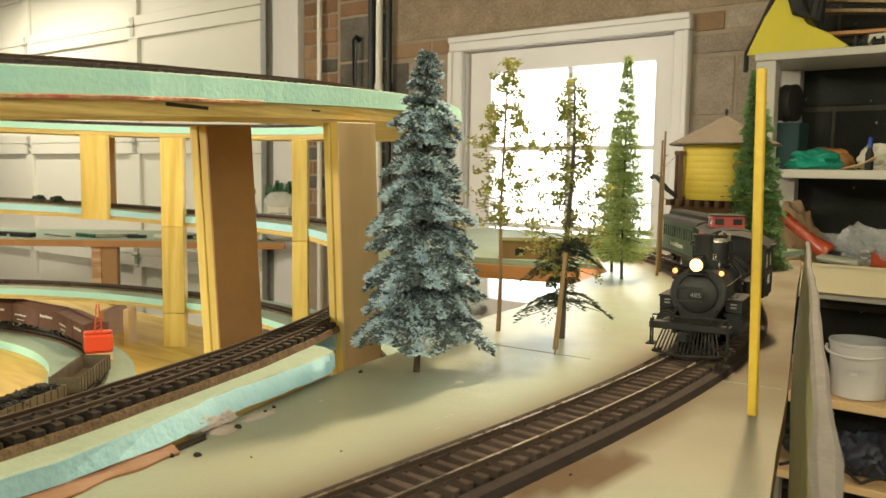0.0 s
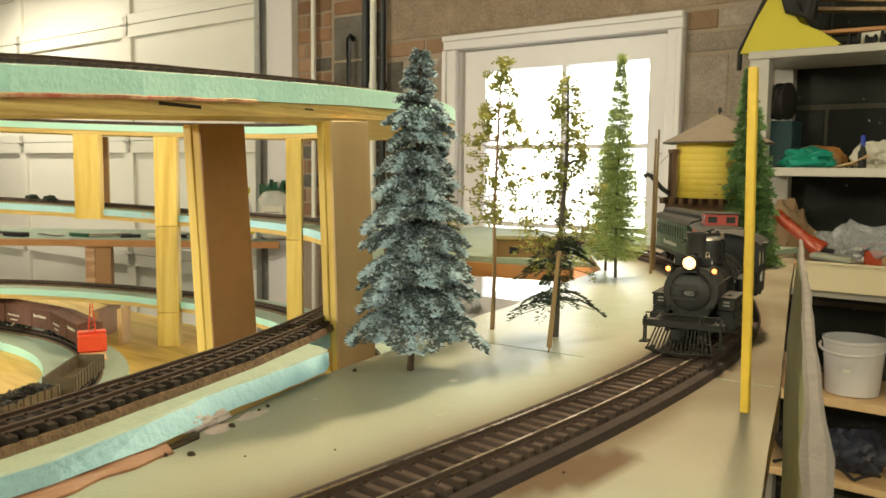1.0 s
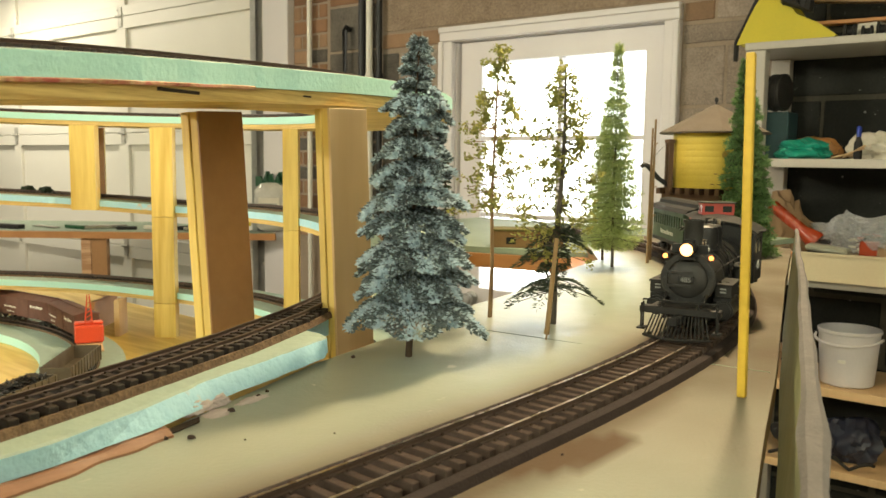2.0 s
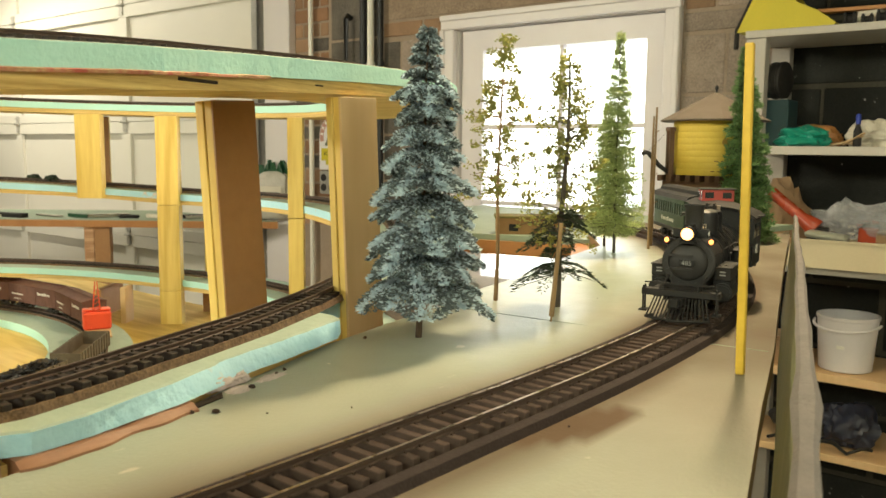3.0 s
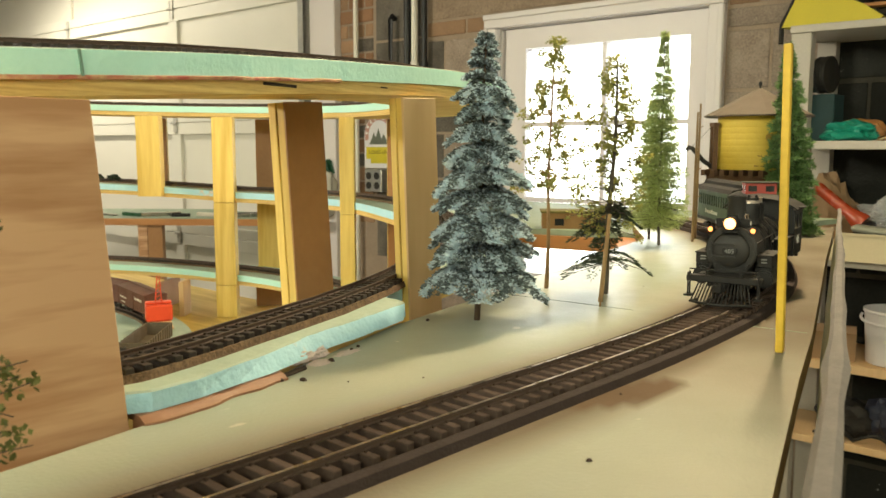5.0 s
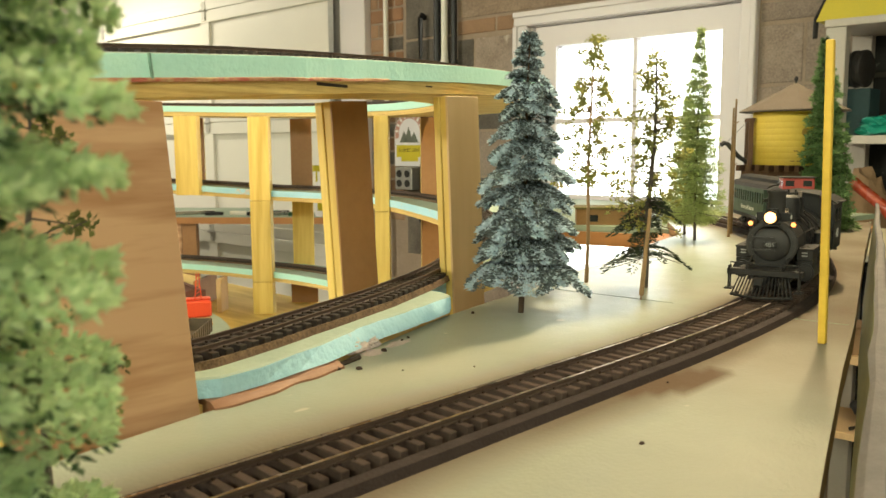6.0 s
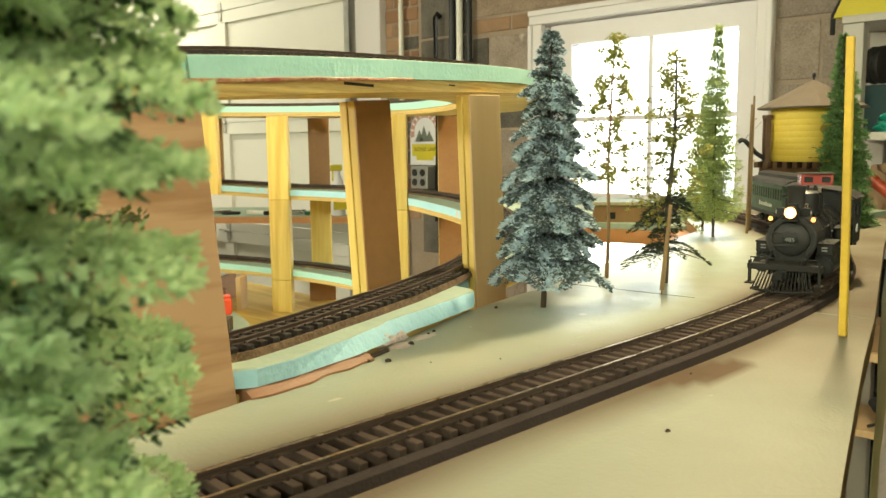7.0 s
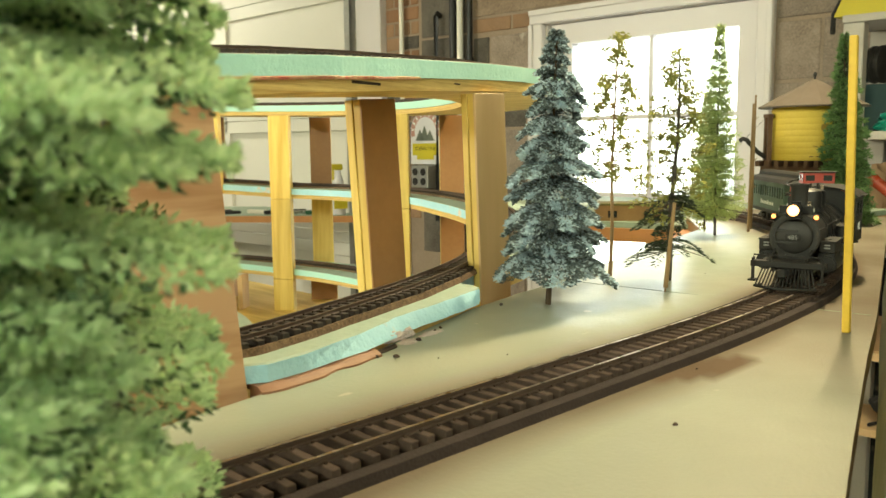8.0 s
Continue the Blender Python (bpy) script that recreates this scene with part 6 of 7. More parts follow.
def gondola(a, load=False):
    ob = thing("gondola", "grey-brown empty model gondola" if not load else "grey model gondola loaded with black scrap", "model railcar", loop_pose(a), group="cars on the inner loop")
    L, w = 0.085, 0.0235
    bm = bmesh.new()
    add_box(bm, -L, L, -w, w, 0.0165, 0.0195)
    for s in (-1, 1):
        add_box(bm, -L, L, s * w - 0.0009, s * w + 0.0009, 0.0195, 0.044, 0.0003)
        add_box(bm, s * L - 0.0009, s * L + 0.0009, -w, w, 0.0195, 0.0438)
        for i in range(11):
            add_box(bm, -L + 0.004 + i * 0.0158, -L + 0.0066 + i * 0.0158, s * w, s * (w + 0.0028), 0.0175, 0.0445, 0.0003)
    part("body", bm, GONDOLA, ob)
    if load:
        bm = bmesh.new()
        rnd = random.Random(8)
        for i in range(170):
            p = Vector((rnd.uniform(-0.078, 0.078), rnd.uniform(-0.019, 0.019), rnd.uniform(0.034, 0.046)))
            d = Vector((rnd.gauss(0, 1), rnd.gauss(0, 1), rnd.gauss(0, 0.3))).normalized() * rnd.uniform(0.004, 0.012)
            add_cyl(bm, p - d, p + d, 0.0013, 0.0013, 5)
        tagged(part("scrap_load", bm, BLACK, ob), kind="stuff")
    for x in (-0.055, 0.055):
        truck(ob, x)


gondola(47.0), gondola(30.0, True)


def crane(a):
    ob = thing("crane_car", "orange-red model crane on a pale flat car", "model railcar", loop_pose(a), group="cars on the inner loop")
    bm = bmesh.new()
    add_box(bm, -0.075, 0.075, -0.0235, 0.0235, 0.0165, 0.0205, 0.0005)
    part("flat_deck", bm, PLY_PALE, ob)
    bm = bmesh.new()
    add_box(bm, -0.034, 0.016, -0.0265, 0.0265, 0.022, 0.056, 0.003)
    add_box(bm, -0.022, 0.004, -0.0265, 0.0265, 0.056, 0.0605, 0.002)
    add_cyl(bm, (-0.006, 0, 0.0205), (-0.006, 0, 0.024), 0.014, n=16)
    cabin = part("cabin", bm, CRANE_RED, ob)
    bm = bmesh.new()
    for s in (-1, 1):
        add_cyl(bm, (0.004, s * 0.007, 0.055), (0.012, s * 0.002, 0.118), 0.0014, 0.0010, 6)
    for i in range(6):
        z = 0.062 + i * 0.009
        add_cyl(bm, (0.005 + i * 0.0012, -0.0052 + i * 0.0006, z), (0.006 + i * 0.0012, 0.0052 - i * 0.0006, z + 0.006), 0.0006, n=5)
    add_cyl(bm, (-0.004, 0.012, 0.050), (0.000, 0.004, 0.066), 0.0012, n=6)
    part("boom", bm, CRANE_RED, cabin)
    for x in (-0.05, 0.05):
        truck(ob, x)


crane(65.0)


# ---- water tower ----
def water_tower():
    ob = thing("water_tower", "yellow model railway water tower with a grey-brown conical roof", "water tower", pose(1.702, -1.335, T - 0.0185))
    TANK = surface("yellow_tank_paint", (0.62, 0.46, 0.06), (0.52, 0.37, 0.045), rough=0.6, scale=30, fine=300, bump=0.1)
    ROOF = surface("tar_paper_roof", (0.105, 0.085, 0.066), (0.08, 0.064, 0.05), rough=0.9, scale=40, fine=400, bump=0.2)
    TIMBER = surface("dark_timber", (0.12, 0.062, 0.03), (0.07, 0.036, 0.02), rough=0.8, scale=60, fine=400, bump=0.3)
    zb, zt, r = 0.116, 0.203, 0.064
    bm = bmesh.new()
    prof = []
    for i in range(9):
        z0 = zb + (zt - zb) * i / 9
        prof += [(r, z0), (r + 0.00012, z0 + 0.0003), (r + 0.00012, z0 + (zt - zb) / 9 - 0.0003)]
    add_turned(bm, prof + [(r, zt)], 48)
    tank = part("tank", bm, TANK, ob, "yellow planked round tank", True)
    for z in (zb + 0.006, zb + 0.022):
        bm = bmesh.new()
        for k in range(5):
            a = radians(-70 + k * 9 + (z * 700) % 7)
            add_box(bm, -0.003, 0.003, -0.0004, 0.0008, z, z + 0.0012, m=Matrix.Rotation(a + radians(90), 4, "Z") @ Matrix.Translation((0, -r - 0.0006, 0)))
        part("hoop_lug", bm, TIMBER, tank)
    bm = bmesh.new()
    add_cyl(bm, (0, 0, 0), (0.0008, 0, 0), 0.0065, n=20)
    part("painted_disc", bm, surface("ochre_disc", (0.36, 0.24, 0.04), (0.28, 0.18, 0.03), rough=0.7), tank).matrix_local = Matrix.Rotation(radians(-52), 4, "Z") @ Matrix.Translation((r + 0.0003, 0, zb + 0.052))
    bm = bmesh.new()
    n = 12
    tip = bm.verts.new((0, 0, 0.249))
    ring = [bm.verts.new((0.086 * math.cos(2 * math.pi * i / n), 0.086 * math.sin(2 * math.pi * i / n), 0.2035)) for i in range(n)]
    low = [bm.verts.new((v.co.x, v.co.y, 0.2012)) for v in ring]
    for i in range(n):
        bm.faces.new((ring[i], ring[(i + 1) % n], tip)), bm.faces.new((low[i], low[(i + 1) % n], ring[(i + 1) % n], ring[i]))
    bm.faces.new(low[::-1])
    part("roof", bm, ROOF, ob)
    bm = bmesh.new()
    add_turned(bm, [(0.0018, 0.2470), (0.0014, 0.2510), (0.0030, 0.2540), (0.0028, 0.2570), (0.0006, 0.2595)], 12)
    part("finial", bm, BLACK, ob, "", True)
    for i in range(9):
        x = -0.064 + i * 0.016
        part("joist", box_bm(x - 0.0035, x + 0.0035, -0.062, 0.062, zb - 0.010, zb - 0.0005), TIMBER, ob)
    for y in (-0.045, 0.037):
        part("beam", box_bm(-0.066, 0.066, y, y + 0.008, zb - 0.020, zb - 0.0102), TIMBER, ob)
    for x in (-0.045, 0, 0.045):
        for y in (-0.041, 0.041):
            bm = bmesh.new()
            add_box(bm, x - 0.004, x + 0.004, y - 0.004, y + 0.004, 0, zb - 0.0202)
            part("post", bm, TIMBER, ob)
    # spout frame and spout on the side of the track
    m = Matrix.Rotation(radians(-139), 4, "Z")
    bm = bmesh.new()
    for y in (-0.008, 0.008):
        add_box(bm, 0.068, 0.075, y - 0.0035, y + 0.0035, zb - 0.010, zb + 0.070, m=m)
    add_box(bm, 0.067, 0.076, -0.013, 0.013, zb + 0.070, zb + 0.076, m=m)
    part("spout_frame", bm, TIMBER, ob)
    bm = bmesh.new()
    add_tube(bm, [m @ Vector(p) for p in ((0.070, 0, zb + 0.002), (0.088, 0, zb + 0.014), (0.106, 0, zb + 0.034), (0.112, 0, zb + 0.036), (0.117, 0, zb + 0.032))], 0.0038, 10)
    part("spout", bm, BLACK, ob, "", True)
    bm = bmesh.new()
    add_cyl(bm, m @ Vector((0.108, 0, zb + 0.036)), m @ Vector((0.074, 0, zb + 0.072)), 0.0003, n=4)
    part("chain", bm, BLACK, ob)


water_tower()

# cardboard building on the side bench
bm = bmesh.new()
add_box(bm, -0.060, 0.060, -0.028, 0.028, 0, 0.028, 0.0006)
mb = thing("model_building", "low brown model building with a mossy flat roof", "model building", pose(1.415, -1.435, 1.412, 0, 0, 38))
part("wall", bm, surface("brown_card", (0.26, 0.15, 0.055), (0.20, 0.11, 0.04), rough=0.8, scale=40, fine=300), mb)
bm = bmesh.new()
add_box(bm, -0.063, 0.063, -0.031, 0.031, 0.028, 0.032, 0.001)
part("roof", bm, surface("mossy_roof", (0.16, 0.15, 0.04), (0.10, 0.075, 0.03), rough=0.95, scale=120, fine=500, bump=0.8), mb)
for x in (-0.03, 0.034):
    bm = bmesh.new()
    add_box(bm, x - 0.008, x + 0.008, -0.0286, -0.0279, 0.006, 0.018)
    part("window", bm, DARKGLASS, mb)

# ---- clutter on the shelves and benches ----
YELLOW = surface("yellow_nylon", (0.60, 0.49, 0.015), (0.48, 0.42, 0.02), rough=0.45, scale=12, fine=300, bump=0.2)
BLACKCLOTH = surface("black_nylon", (0.015, 0.014, 0.013), (0.03, 0.028, 0.026), rough=0.6, scale=20, fine=300, bump=0.2, gloss=0.25)
TEAL = surface("teal_rubber", (0.01, 0.30, 0.21), (0.008, 0.22, 0.155), rough=0.45, scale=25, fine=300, bump=0.2)
CREAM = surface("cream_plastic", (0.66, 0.58, 0.40), (0.60, 0.52, 0.35), rough=0.4, scale=8, fine=200, bump=0.03)
PAIL = surface("white_pail_plastic", (0.72, 0.71, 0.74), (0.66, 0.65, 0.68), rough=0.4, scale=10, fine=200, bump=0.03)
REDPLASTIC = surface("orange_red_plastic", (0.40, 0.06, 0.022), (0.30, 0.045, 0.017), rough=0.25, scale=20, fine=200, bump=0.03)
CARD = surface("brown_cardboard", (0.34, 0.22, 0.12), (0.28, 0.175, 0.09), rough=0.8, scale=20, fine=220, bump=0.1)
SHINY = surface("tin_can_metal", (0.60, 0.58, 0.54), (0.45, 0.43, 0.40), rough=0.25, scale=20, fine=200, bump=0.02, metal=1.0)
BLUE_PLASTIC = surface("blue_plastic", (0.02, 0.05, 0.40), (0.015, 0.04, 0.30), rough=0.4, bump=0.02)
PAPER = surface("paper", (0.70, 0.66, 0.56), (0.60, 0.55, 0.45), rough=0.8, scale=15, fine=200, bump=0.1)
FILM = clear("plastic_film", (0.9, 0.92, 0.95), rough=0.12, weight=0.75, ior=1.2)


def in_wall(x, y, z, *r):
    return WALL @ pose(x, y, z, *r)


def crumple(name, label, cat, m, size, mat, seed, n=5, amp=0.35, smooth=True):
    """A soft lump of cloth or film: a box of quads pushed about."""
    bm = bmesh.new()
    bmesh.ops.create_icosphere(bm, subdivisions=4, radius=1.0)
    for v in bm.verts:
        q = v.co.copy()
        f = 1 + amp * noise.noise(q * 1.7 + Vector((seed, 0, 0))) + amp * 0.6 * noise.noise(q * 4.1 + Vector((0, seed, 0))) + 0.12 * abs(noise.noise(q * 9 + Vector((0, 0, seed))))
        v.co = Vector((q.x * f * size[0], q.y * f * size[1], max(0.0, (q.z * f + 0.75)) * size[2]))
    return solid(name, bm, mat, label, cat, m, smooth=smooth)


# top shelf
bm = bmesh.new()
outline = [(-0.115, 0), (-0.10, 0.035), (-0.045, 0.17), (0.00, 0.185), (0.015, 0.11), (0.04, 0.075), (0.10, 0.045), (0.15, 0.008), (0.14, 0)]
fa, fb = [bm.verts.new((x, -0.055 - 0.02 * (z < 0.05), z)) for x, z in outline], [bm.verts.new((x * 0.96, 0.06, z * 1.04)) for x, z in outline]
for i in range(len(outline)):
    bm.faces.new((fa[i], fa[(i + 1) % len(outline)], fb[(i + 1) % len(outline)], fb[i]))
bm.faces.new(fa[::-1]), bm.faces.new(fb)
bag = thing("dry_bag", "yellow nylon bag with black trim slumped on the top shelf", "bag", in_wall(0.915, -0.20, 1.9005))
part("body", bm, YELLOW, bag, "", True)
bm = bmesh.new()
add_tube(bm, [(-0.115, -0.076, -0.045), (-0.119, -0.062, 0.01), (-0.102, -0.06, 0.045), (-0.044, -0.058, 0.178), (0.0, -0.058, 0.192)], 0.007, 8)
add_tube(bm, [(0.0, -0.066, 0.19), (0.022, -0.064, 0.115), (0.065, -0.064, 0.085), (0.070, -0.06, 0.19)], 0.024, 10)
part("trim", bm, BLACKCLOTH, bag, "black webbing trim")
for i, (x, z, L, r) in enumerate(((1.27, 1.991, 0.62, 6.0), (1.27, 1.955, 0.60, 0.5), (1.30, 2.012, 0.66, 7.5))):
    bm = bmesh.new()
    add_box(bm, -L / 2, L / 2, -0.02, 0.02, -0.005, 0.005, 0.001)
    solid("wooden_strip", bm, STICK if i != 1 else ORANGE_WOOD, "thin wooden strip lying across boxes on the top shelf", "strip", in_wall(x, -0.17 + 0.02 * i, z, 0, r, 2 * i))
for x, r, L, dz in ((1.085, 0.021, 0.034, 0.0), (1.128, 0.017, 0.030, 0.0), (1.165, 0.021, 0.030, 0.0), (1.215, 0.025, 0.040, 0.0)):
    bm = bmesh.new()
    add_turned(bm, [(r * 0.55, 0), (r, 0.002), (r, L * 0.25), (r * 0.6, L * 0.32), (r * 0.6, L * 0.68), (r, L * 0.75), (r, L - 0.002), (r * 0.55, L)], 20, Matrix.Translation((-L / 2, 0, r)) @ Matrix.Rotation(radians(90), 4, "Y"))
    solid("black_reel", bm, BLACKCLOTH, "small black plastic reel lying on the top shelf", "reel", in_wall(x, -0.215, 1.9005, 0, 0, 9), group="reels on the top shelf", smooth=True)
for i in range(4):
    bm = bmesh.new()
    add_box(bm, -0.030 + 0.004 * (i % 2), 0.034, -0.020, 0.020, 0, 0.012, 0.001)
    solid("card_packet", bm, PAPER, "small white card packet stacked behind the reels", "packet", in_wall(1.11 + 0.004 * i, -0.145, 1.9005 + 0.0124 * i, 0, 0, 5 - 6 * i), group="card packets")
bm = bmesh.new()
add_box(bm, -0.05, 0.05, -0.04, 0.04, 0, 0.05, 0.004)
solid("small_box", bm, CARD, "small cardboard box on the top shelf", "box", in_wall(1.33, -0.18, 1.9005, 0, 0, 8))
# middle shelf
crumple("rubber_glove", "teal rubber gloves lying in a heap on the shelf", "gloves", in_wall(0.975, -0.21, 1.5775), (0.075, 0.05, 0.030), TEAL, 3, amp=0.5)
bm = bmesh.new()
add_turned(bm, [(0.044, 0), (0.049, 0.004), (0.049, 0.046), (0.044, 0.050), (0.036, 0.050)], 28)
can = thing("paint_can", "shiny lidded tin lying on its side on the shelf", "tin", in_wall(0.842, -0.20, 1.7655, 0, 90, -8))
part("body", bm, SHINY, can, "", True)
bm = bmesh.new()
add_turned(bm, [(0.050, 0.050), (0.053, 0.052), (0.053, 0.060), (0.050, 0.062), (0.050, 0.072), (0.053, 0.074), (0.053, 0.084), (0.046, 0.088), (0.001, 0.088)], 28)
part("lid", bm, BLACKCLOTH, can, "black lid", True)
bm = bmesh.new()
add_box(bm, -0.050, 0.042, -0.05, 0.05, 0, 0.134, 0.003)
solid("stacked_box", bm, surface("teal_box_card", (0.025, 0.07, 0.08), (0.018, 0.05, 0.058), rough=0.6), "dark teal printed box under the tin", "box", in_wall(0.895, -0.16, 1.5775))
crumple("leather_pouch", "orange leather pouch behind the gloves", "pouch", in_wall(0.995, -0.13, 1.5775), (0.07, 0.04, 0.036), ORANGE_WOOD, 9, amp=0.25)
bm = bmesh.new()
add_turned(bm, [(0.010, 0), (0.011, 0.004), (0.011, 0.042), (0.008, 0.050), (0.005, 0.060), (0.005, 0.075), (0.001, 0.078)], 14)
glue = thing("glue_bottle", "small dark bottle with a blue cap on the shelf", "bottle", in_wall(1.128, -0.235, 1.5775))
part("bottle", bm, BLACKCLOTH, glue, "", True)
bm = bmesh.new()
add_turned(bm, [(0.0065, 0.060), (0.0065, 0.084), (0.004, 0.088), (0.001, 0.088)], 12)
part("cap", bm, BLUE_PLASTIC, glue, "blue cap", True)
crumple("paper_bag", "crumpled buff paper on the shelf", "paper", in_wall(1.165, -0.15, 1.5775), (0.075, 0.05, 0.042), PAPER, 14, amp=0.5, smooth=False)
for i in range(5):
    bm = bmesh.new()
    add_box(bm, -0.05, 0.05, -0.004, 0.004, 0, 0.003)
    solid("wood_stick", bm, PLY_PALE, "thin wooden stick among scraps on the shelf", "stick", in_wall(1.06 + 0.015 * i, -0.20 - 0.01 * i, 1.5795 + 0.004 * i, 0, -6 - 3 * i, 20 - 17 * i))
# shelf below: red torch, bags, white tray
bm = bmesh.new()
add_turned(bm, [(0.001, 0), (0.016, 0.001), (0.018, 0.01), (0.016, 0.02), (0.016, 0.115), (0.020, 0.125), (0.028, 0.155), (0.028, 0.165), (0.001, 0.165)], 24)
solid("torch", bm, REDPLASTIC, "orange-red plastic torch leaning among bags", "torch", in_wall(0.905, -0.22, 1.445, 0, 128, 0), smooth=True)
crumple("plastic_bag", "clear crumpled plastic bag of parts", "plastic bag", in_wall(1.12, -0.16, 1.318), (0.10, 0.06, 0.055), FILM, 21, amp=0.6, smooth=False)
crumple("brown_rag", "brown cloth rag bunched against the black wall", "rag", in_wall(0.91, -0.10, 1.247), (0.07, 0.05, 0.115), CARD, 23, amp=0.45)
for x, w, h, mt in ((1.03, 0.06, 0.10, BLACKCLOTH), (1.16, 0.05, 0.10, REDPLASTIC), (1.21, 0.06, 0.09, CARD)):
    bm = bmesh.new()
    add_box(bm, -w / 2, w / 2, -0.03, 0.03, 0, h, 0.004)
    solid("parts_box", bm, mt, "small box of parts standing in the tray", "box", in_wall(x, -0.17, 1.2535, 0, 0, 12))
bm = bmesh.new()
x0, x1, y0, y1, z1, t_ = 0.94, 1.42, -0.335, -0.10, 0.078, 0.003
add_box(bm, x0, x1, y0, y1, 0, 0.004)
for a in ((x0, x1, y0, y0 + t_, 0.004, z1), (x0, x1, y1 - t_, y1, 0.004, z1), (x0, x0 + t_, y0 + t_, y1 - t_, 0.004, z1), (x1 - t_, x1, y0 + t_, y1 - t_, 0.004, z1), (x0 - 0.006, x1 + 0.006, y0 - 0.006, y0, z1 - 0.006, z1)):
    add_box(bm, *a)
solid("storage_tray", bm, CREAM, "long cream plastic tray full of odds and ends", "tray", WALL @ pose(0, 0, 1.2475))
bm = bmesh.new()
add_box(bm, -0.055, 0.055, -0.03, 0.03, 0, 0.018, 0.007)
solid("grey_case", bm, surface("grey_green_plastic", (0.36, 0.37, 0.30), (0.30, 0.31, 0.25), rough=0.5), "grey plastic case lying on the tray's rim", "case", in_wall(1.075, -0.27, 1.322, 0, 6, 0))


def pail():
    ob = thing("plastic_pail", "white plastic pail with a wire-thin handle on the shelf", "pail", in_wall(1.130, -0.20, 0.9505))
    bm = bmesh.new()
    add_turned(bm, [(0.066, 0), (0.070, 0.003), (0.080, 0.146), (0.083, 0.148), (0.083, 0.156), (0.077, 0.156), (0.075, 0.143), (0.066, 0.006), (0.001, 0.006)], 40)
    body = part("body", bm, PAIL, ob, "", True)
    bm = bmesh.new()
    pts = [(0.086 * math.cos(a), -0.087 * abs(math.sin(a)) * 1.15 - 0.004, 0.134 - 0.012 * math.sin(a)) for a in [math.pi * i / 14 for i in range(15)]]
    add_tube(bm, pts, 0.004, 8)
    part("handle", bm, PAIL, ob, "white plastic handle", True)
    bm = bmesh.new()
    add_box(bm, -0.010, 0.010, -0.0806, -0.0796, 0.070, 0.079)
    part("sticker", bm, LETTER, body)


pail()
bx = thing("carton", "small open cardboard carton with up arrows on the shelf", "carton", in_wall(0.975, -0.22, 0.9505, 0, 0, 14))
bm = bmesh.new()
add_box(bm, -0.06, 0.06, -0.05, 0.05, 0, 0.085, 0.001)
part("body", bm, CARD, bx)
bm = bmesh.new()
add_box(bm, -0.06, 0.06, -0.085, -0.05, 0.086, 0.088)
part("flap", bm, CARD, bx)
for x in (-0.01, 0.02):
    bm = bmesh.new()
    add_box(bm, x - 0.003, x + 0.003, -0.0508, -0.0502, 0.030, 0.055)
    add_box(bm, x - 0.008, x + 0.008, -0.0508, -0.0502, 0.055, 0.060)
    part("printed_arrow", bm, BLACKCLOTH, bx)
crumple("power_tool", "black power tool with a pale label on the low shelf", "tool", in_wall(1.02, -0.20, 0.7225), (0.075, 0.06, 0.055), BLACKCLOTH, 31, amp=0.25)
bm = bmesh.new()
add_tube(bm, [(0.95 + 0.012 * i, -0.27 - 0.01 * math.sin(i * 0.8), 0.728 + 0.02 * abs(math.sin(i * 0.35))) for i in range(24)], 0.005, 8)
solid("cable", bm, BLACKCLOTH, "black power cable looped on the low shelf", "cable", WALL, smooth=True)
crumple("power_tool", "dark blue power tool with an orange mark on the low shelf", "tool", in_wall(1.15, -0.18, 0.7225), (0.07, 0.06, 0.07), surface("navy_plastic", (0.02, 0.025, 0.045), (0.03, 0.035, 0.06), rough=0.4), 33, amp=0.35)

# bench clutter seen through the helix
GREENPACK = surface("dark_green_foil", (0.02, 0.10, 0.04), (0.015, 0.06, 0.03), rough=0.3, scale=30, fine=200)
sack = thing("plastic_sack", "clear plastic sack with a white label and green top", "sack", on_bench(0.03, 0.10, 0.0, -6))
bm = bmesh.new()
bmesh.ops.create_icosphere(bm, subdivisions=4, radius=1.0)
for v in bm.verts:
    q = v.co.copy()
    f = 1 + 0.18 * noise.noise(q * 2.3) + 0.10 * abs(noise.noise(q * 7.0))
    sq = Vector((math.copysign(abs(q.x) ** 0.6, q.x), math.copysign(abs(q.y) ** 0.6, q.y), math.copysign(abs(q.z) ** 0.55, q.z)))
    v.co = Vector((sq.x * f * 0.086, sq.y * f * 0.055, 0.118 + sq.z * min(f, 1.0) * 0.118))
body = part("body", bm, surface("milky_plastic", (0.60, 0.58, 0.52), (0.42, 0.40, 0.35), rough=0.18, scale=24, fine=160, bump=0.5), sack, "milky crinkled plastic", True)
bm = bmesh.new()
add_box(bm, -0.050, 0.052, -0.0625, -0.0600, 0.045, 0.165, 0.001)
part("label", bm, PAPER, body, "white printed label")
for k in range(5):
    bm = bmesh.new()
    add_box(bm, -0.042, 0.040 - 0.008 * (k % 2), -0.0632, -0.0627, 0.060 + 0.018 * k, 0.065 + 0.018 * k)
    part("print_bar", bm, DULL_LETTER, body)
bm = bmesh.new()
for k in range(9):
    a = k * 0.7
    add_box(bm, -0.016, 0.016, -0.004, 0.004, 0, 0.05 + 0.012 * (k % 3), 0.002, Matrix.Translation((-0.066 + 0.0165 * k, 0.01 * math.sin(a), 0.215)) @ Matrix.Rotation(0.5 * math.sin(a * 2.1), 4, "Y") @ Matrix.Rotation(a, 4, "Z"))
part("gathered_top", bm, GREENPACK, sack, "dark green gathered top")
sb = thing("spray_bottle", "white spray bottle with a yellow trigger on the bench", "bottle", on_bench(0.17, 0.06, 0.0, 30))
bm = bmesh.new()
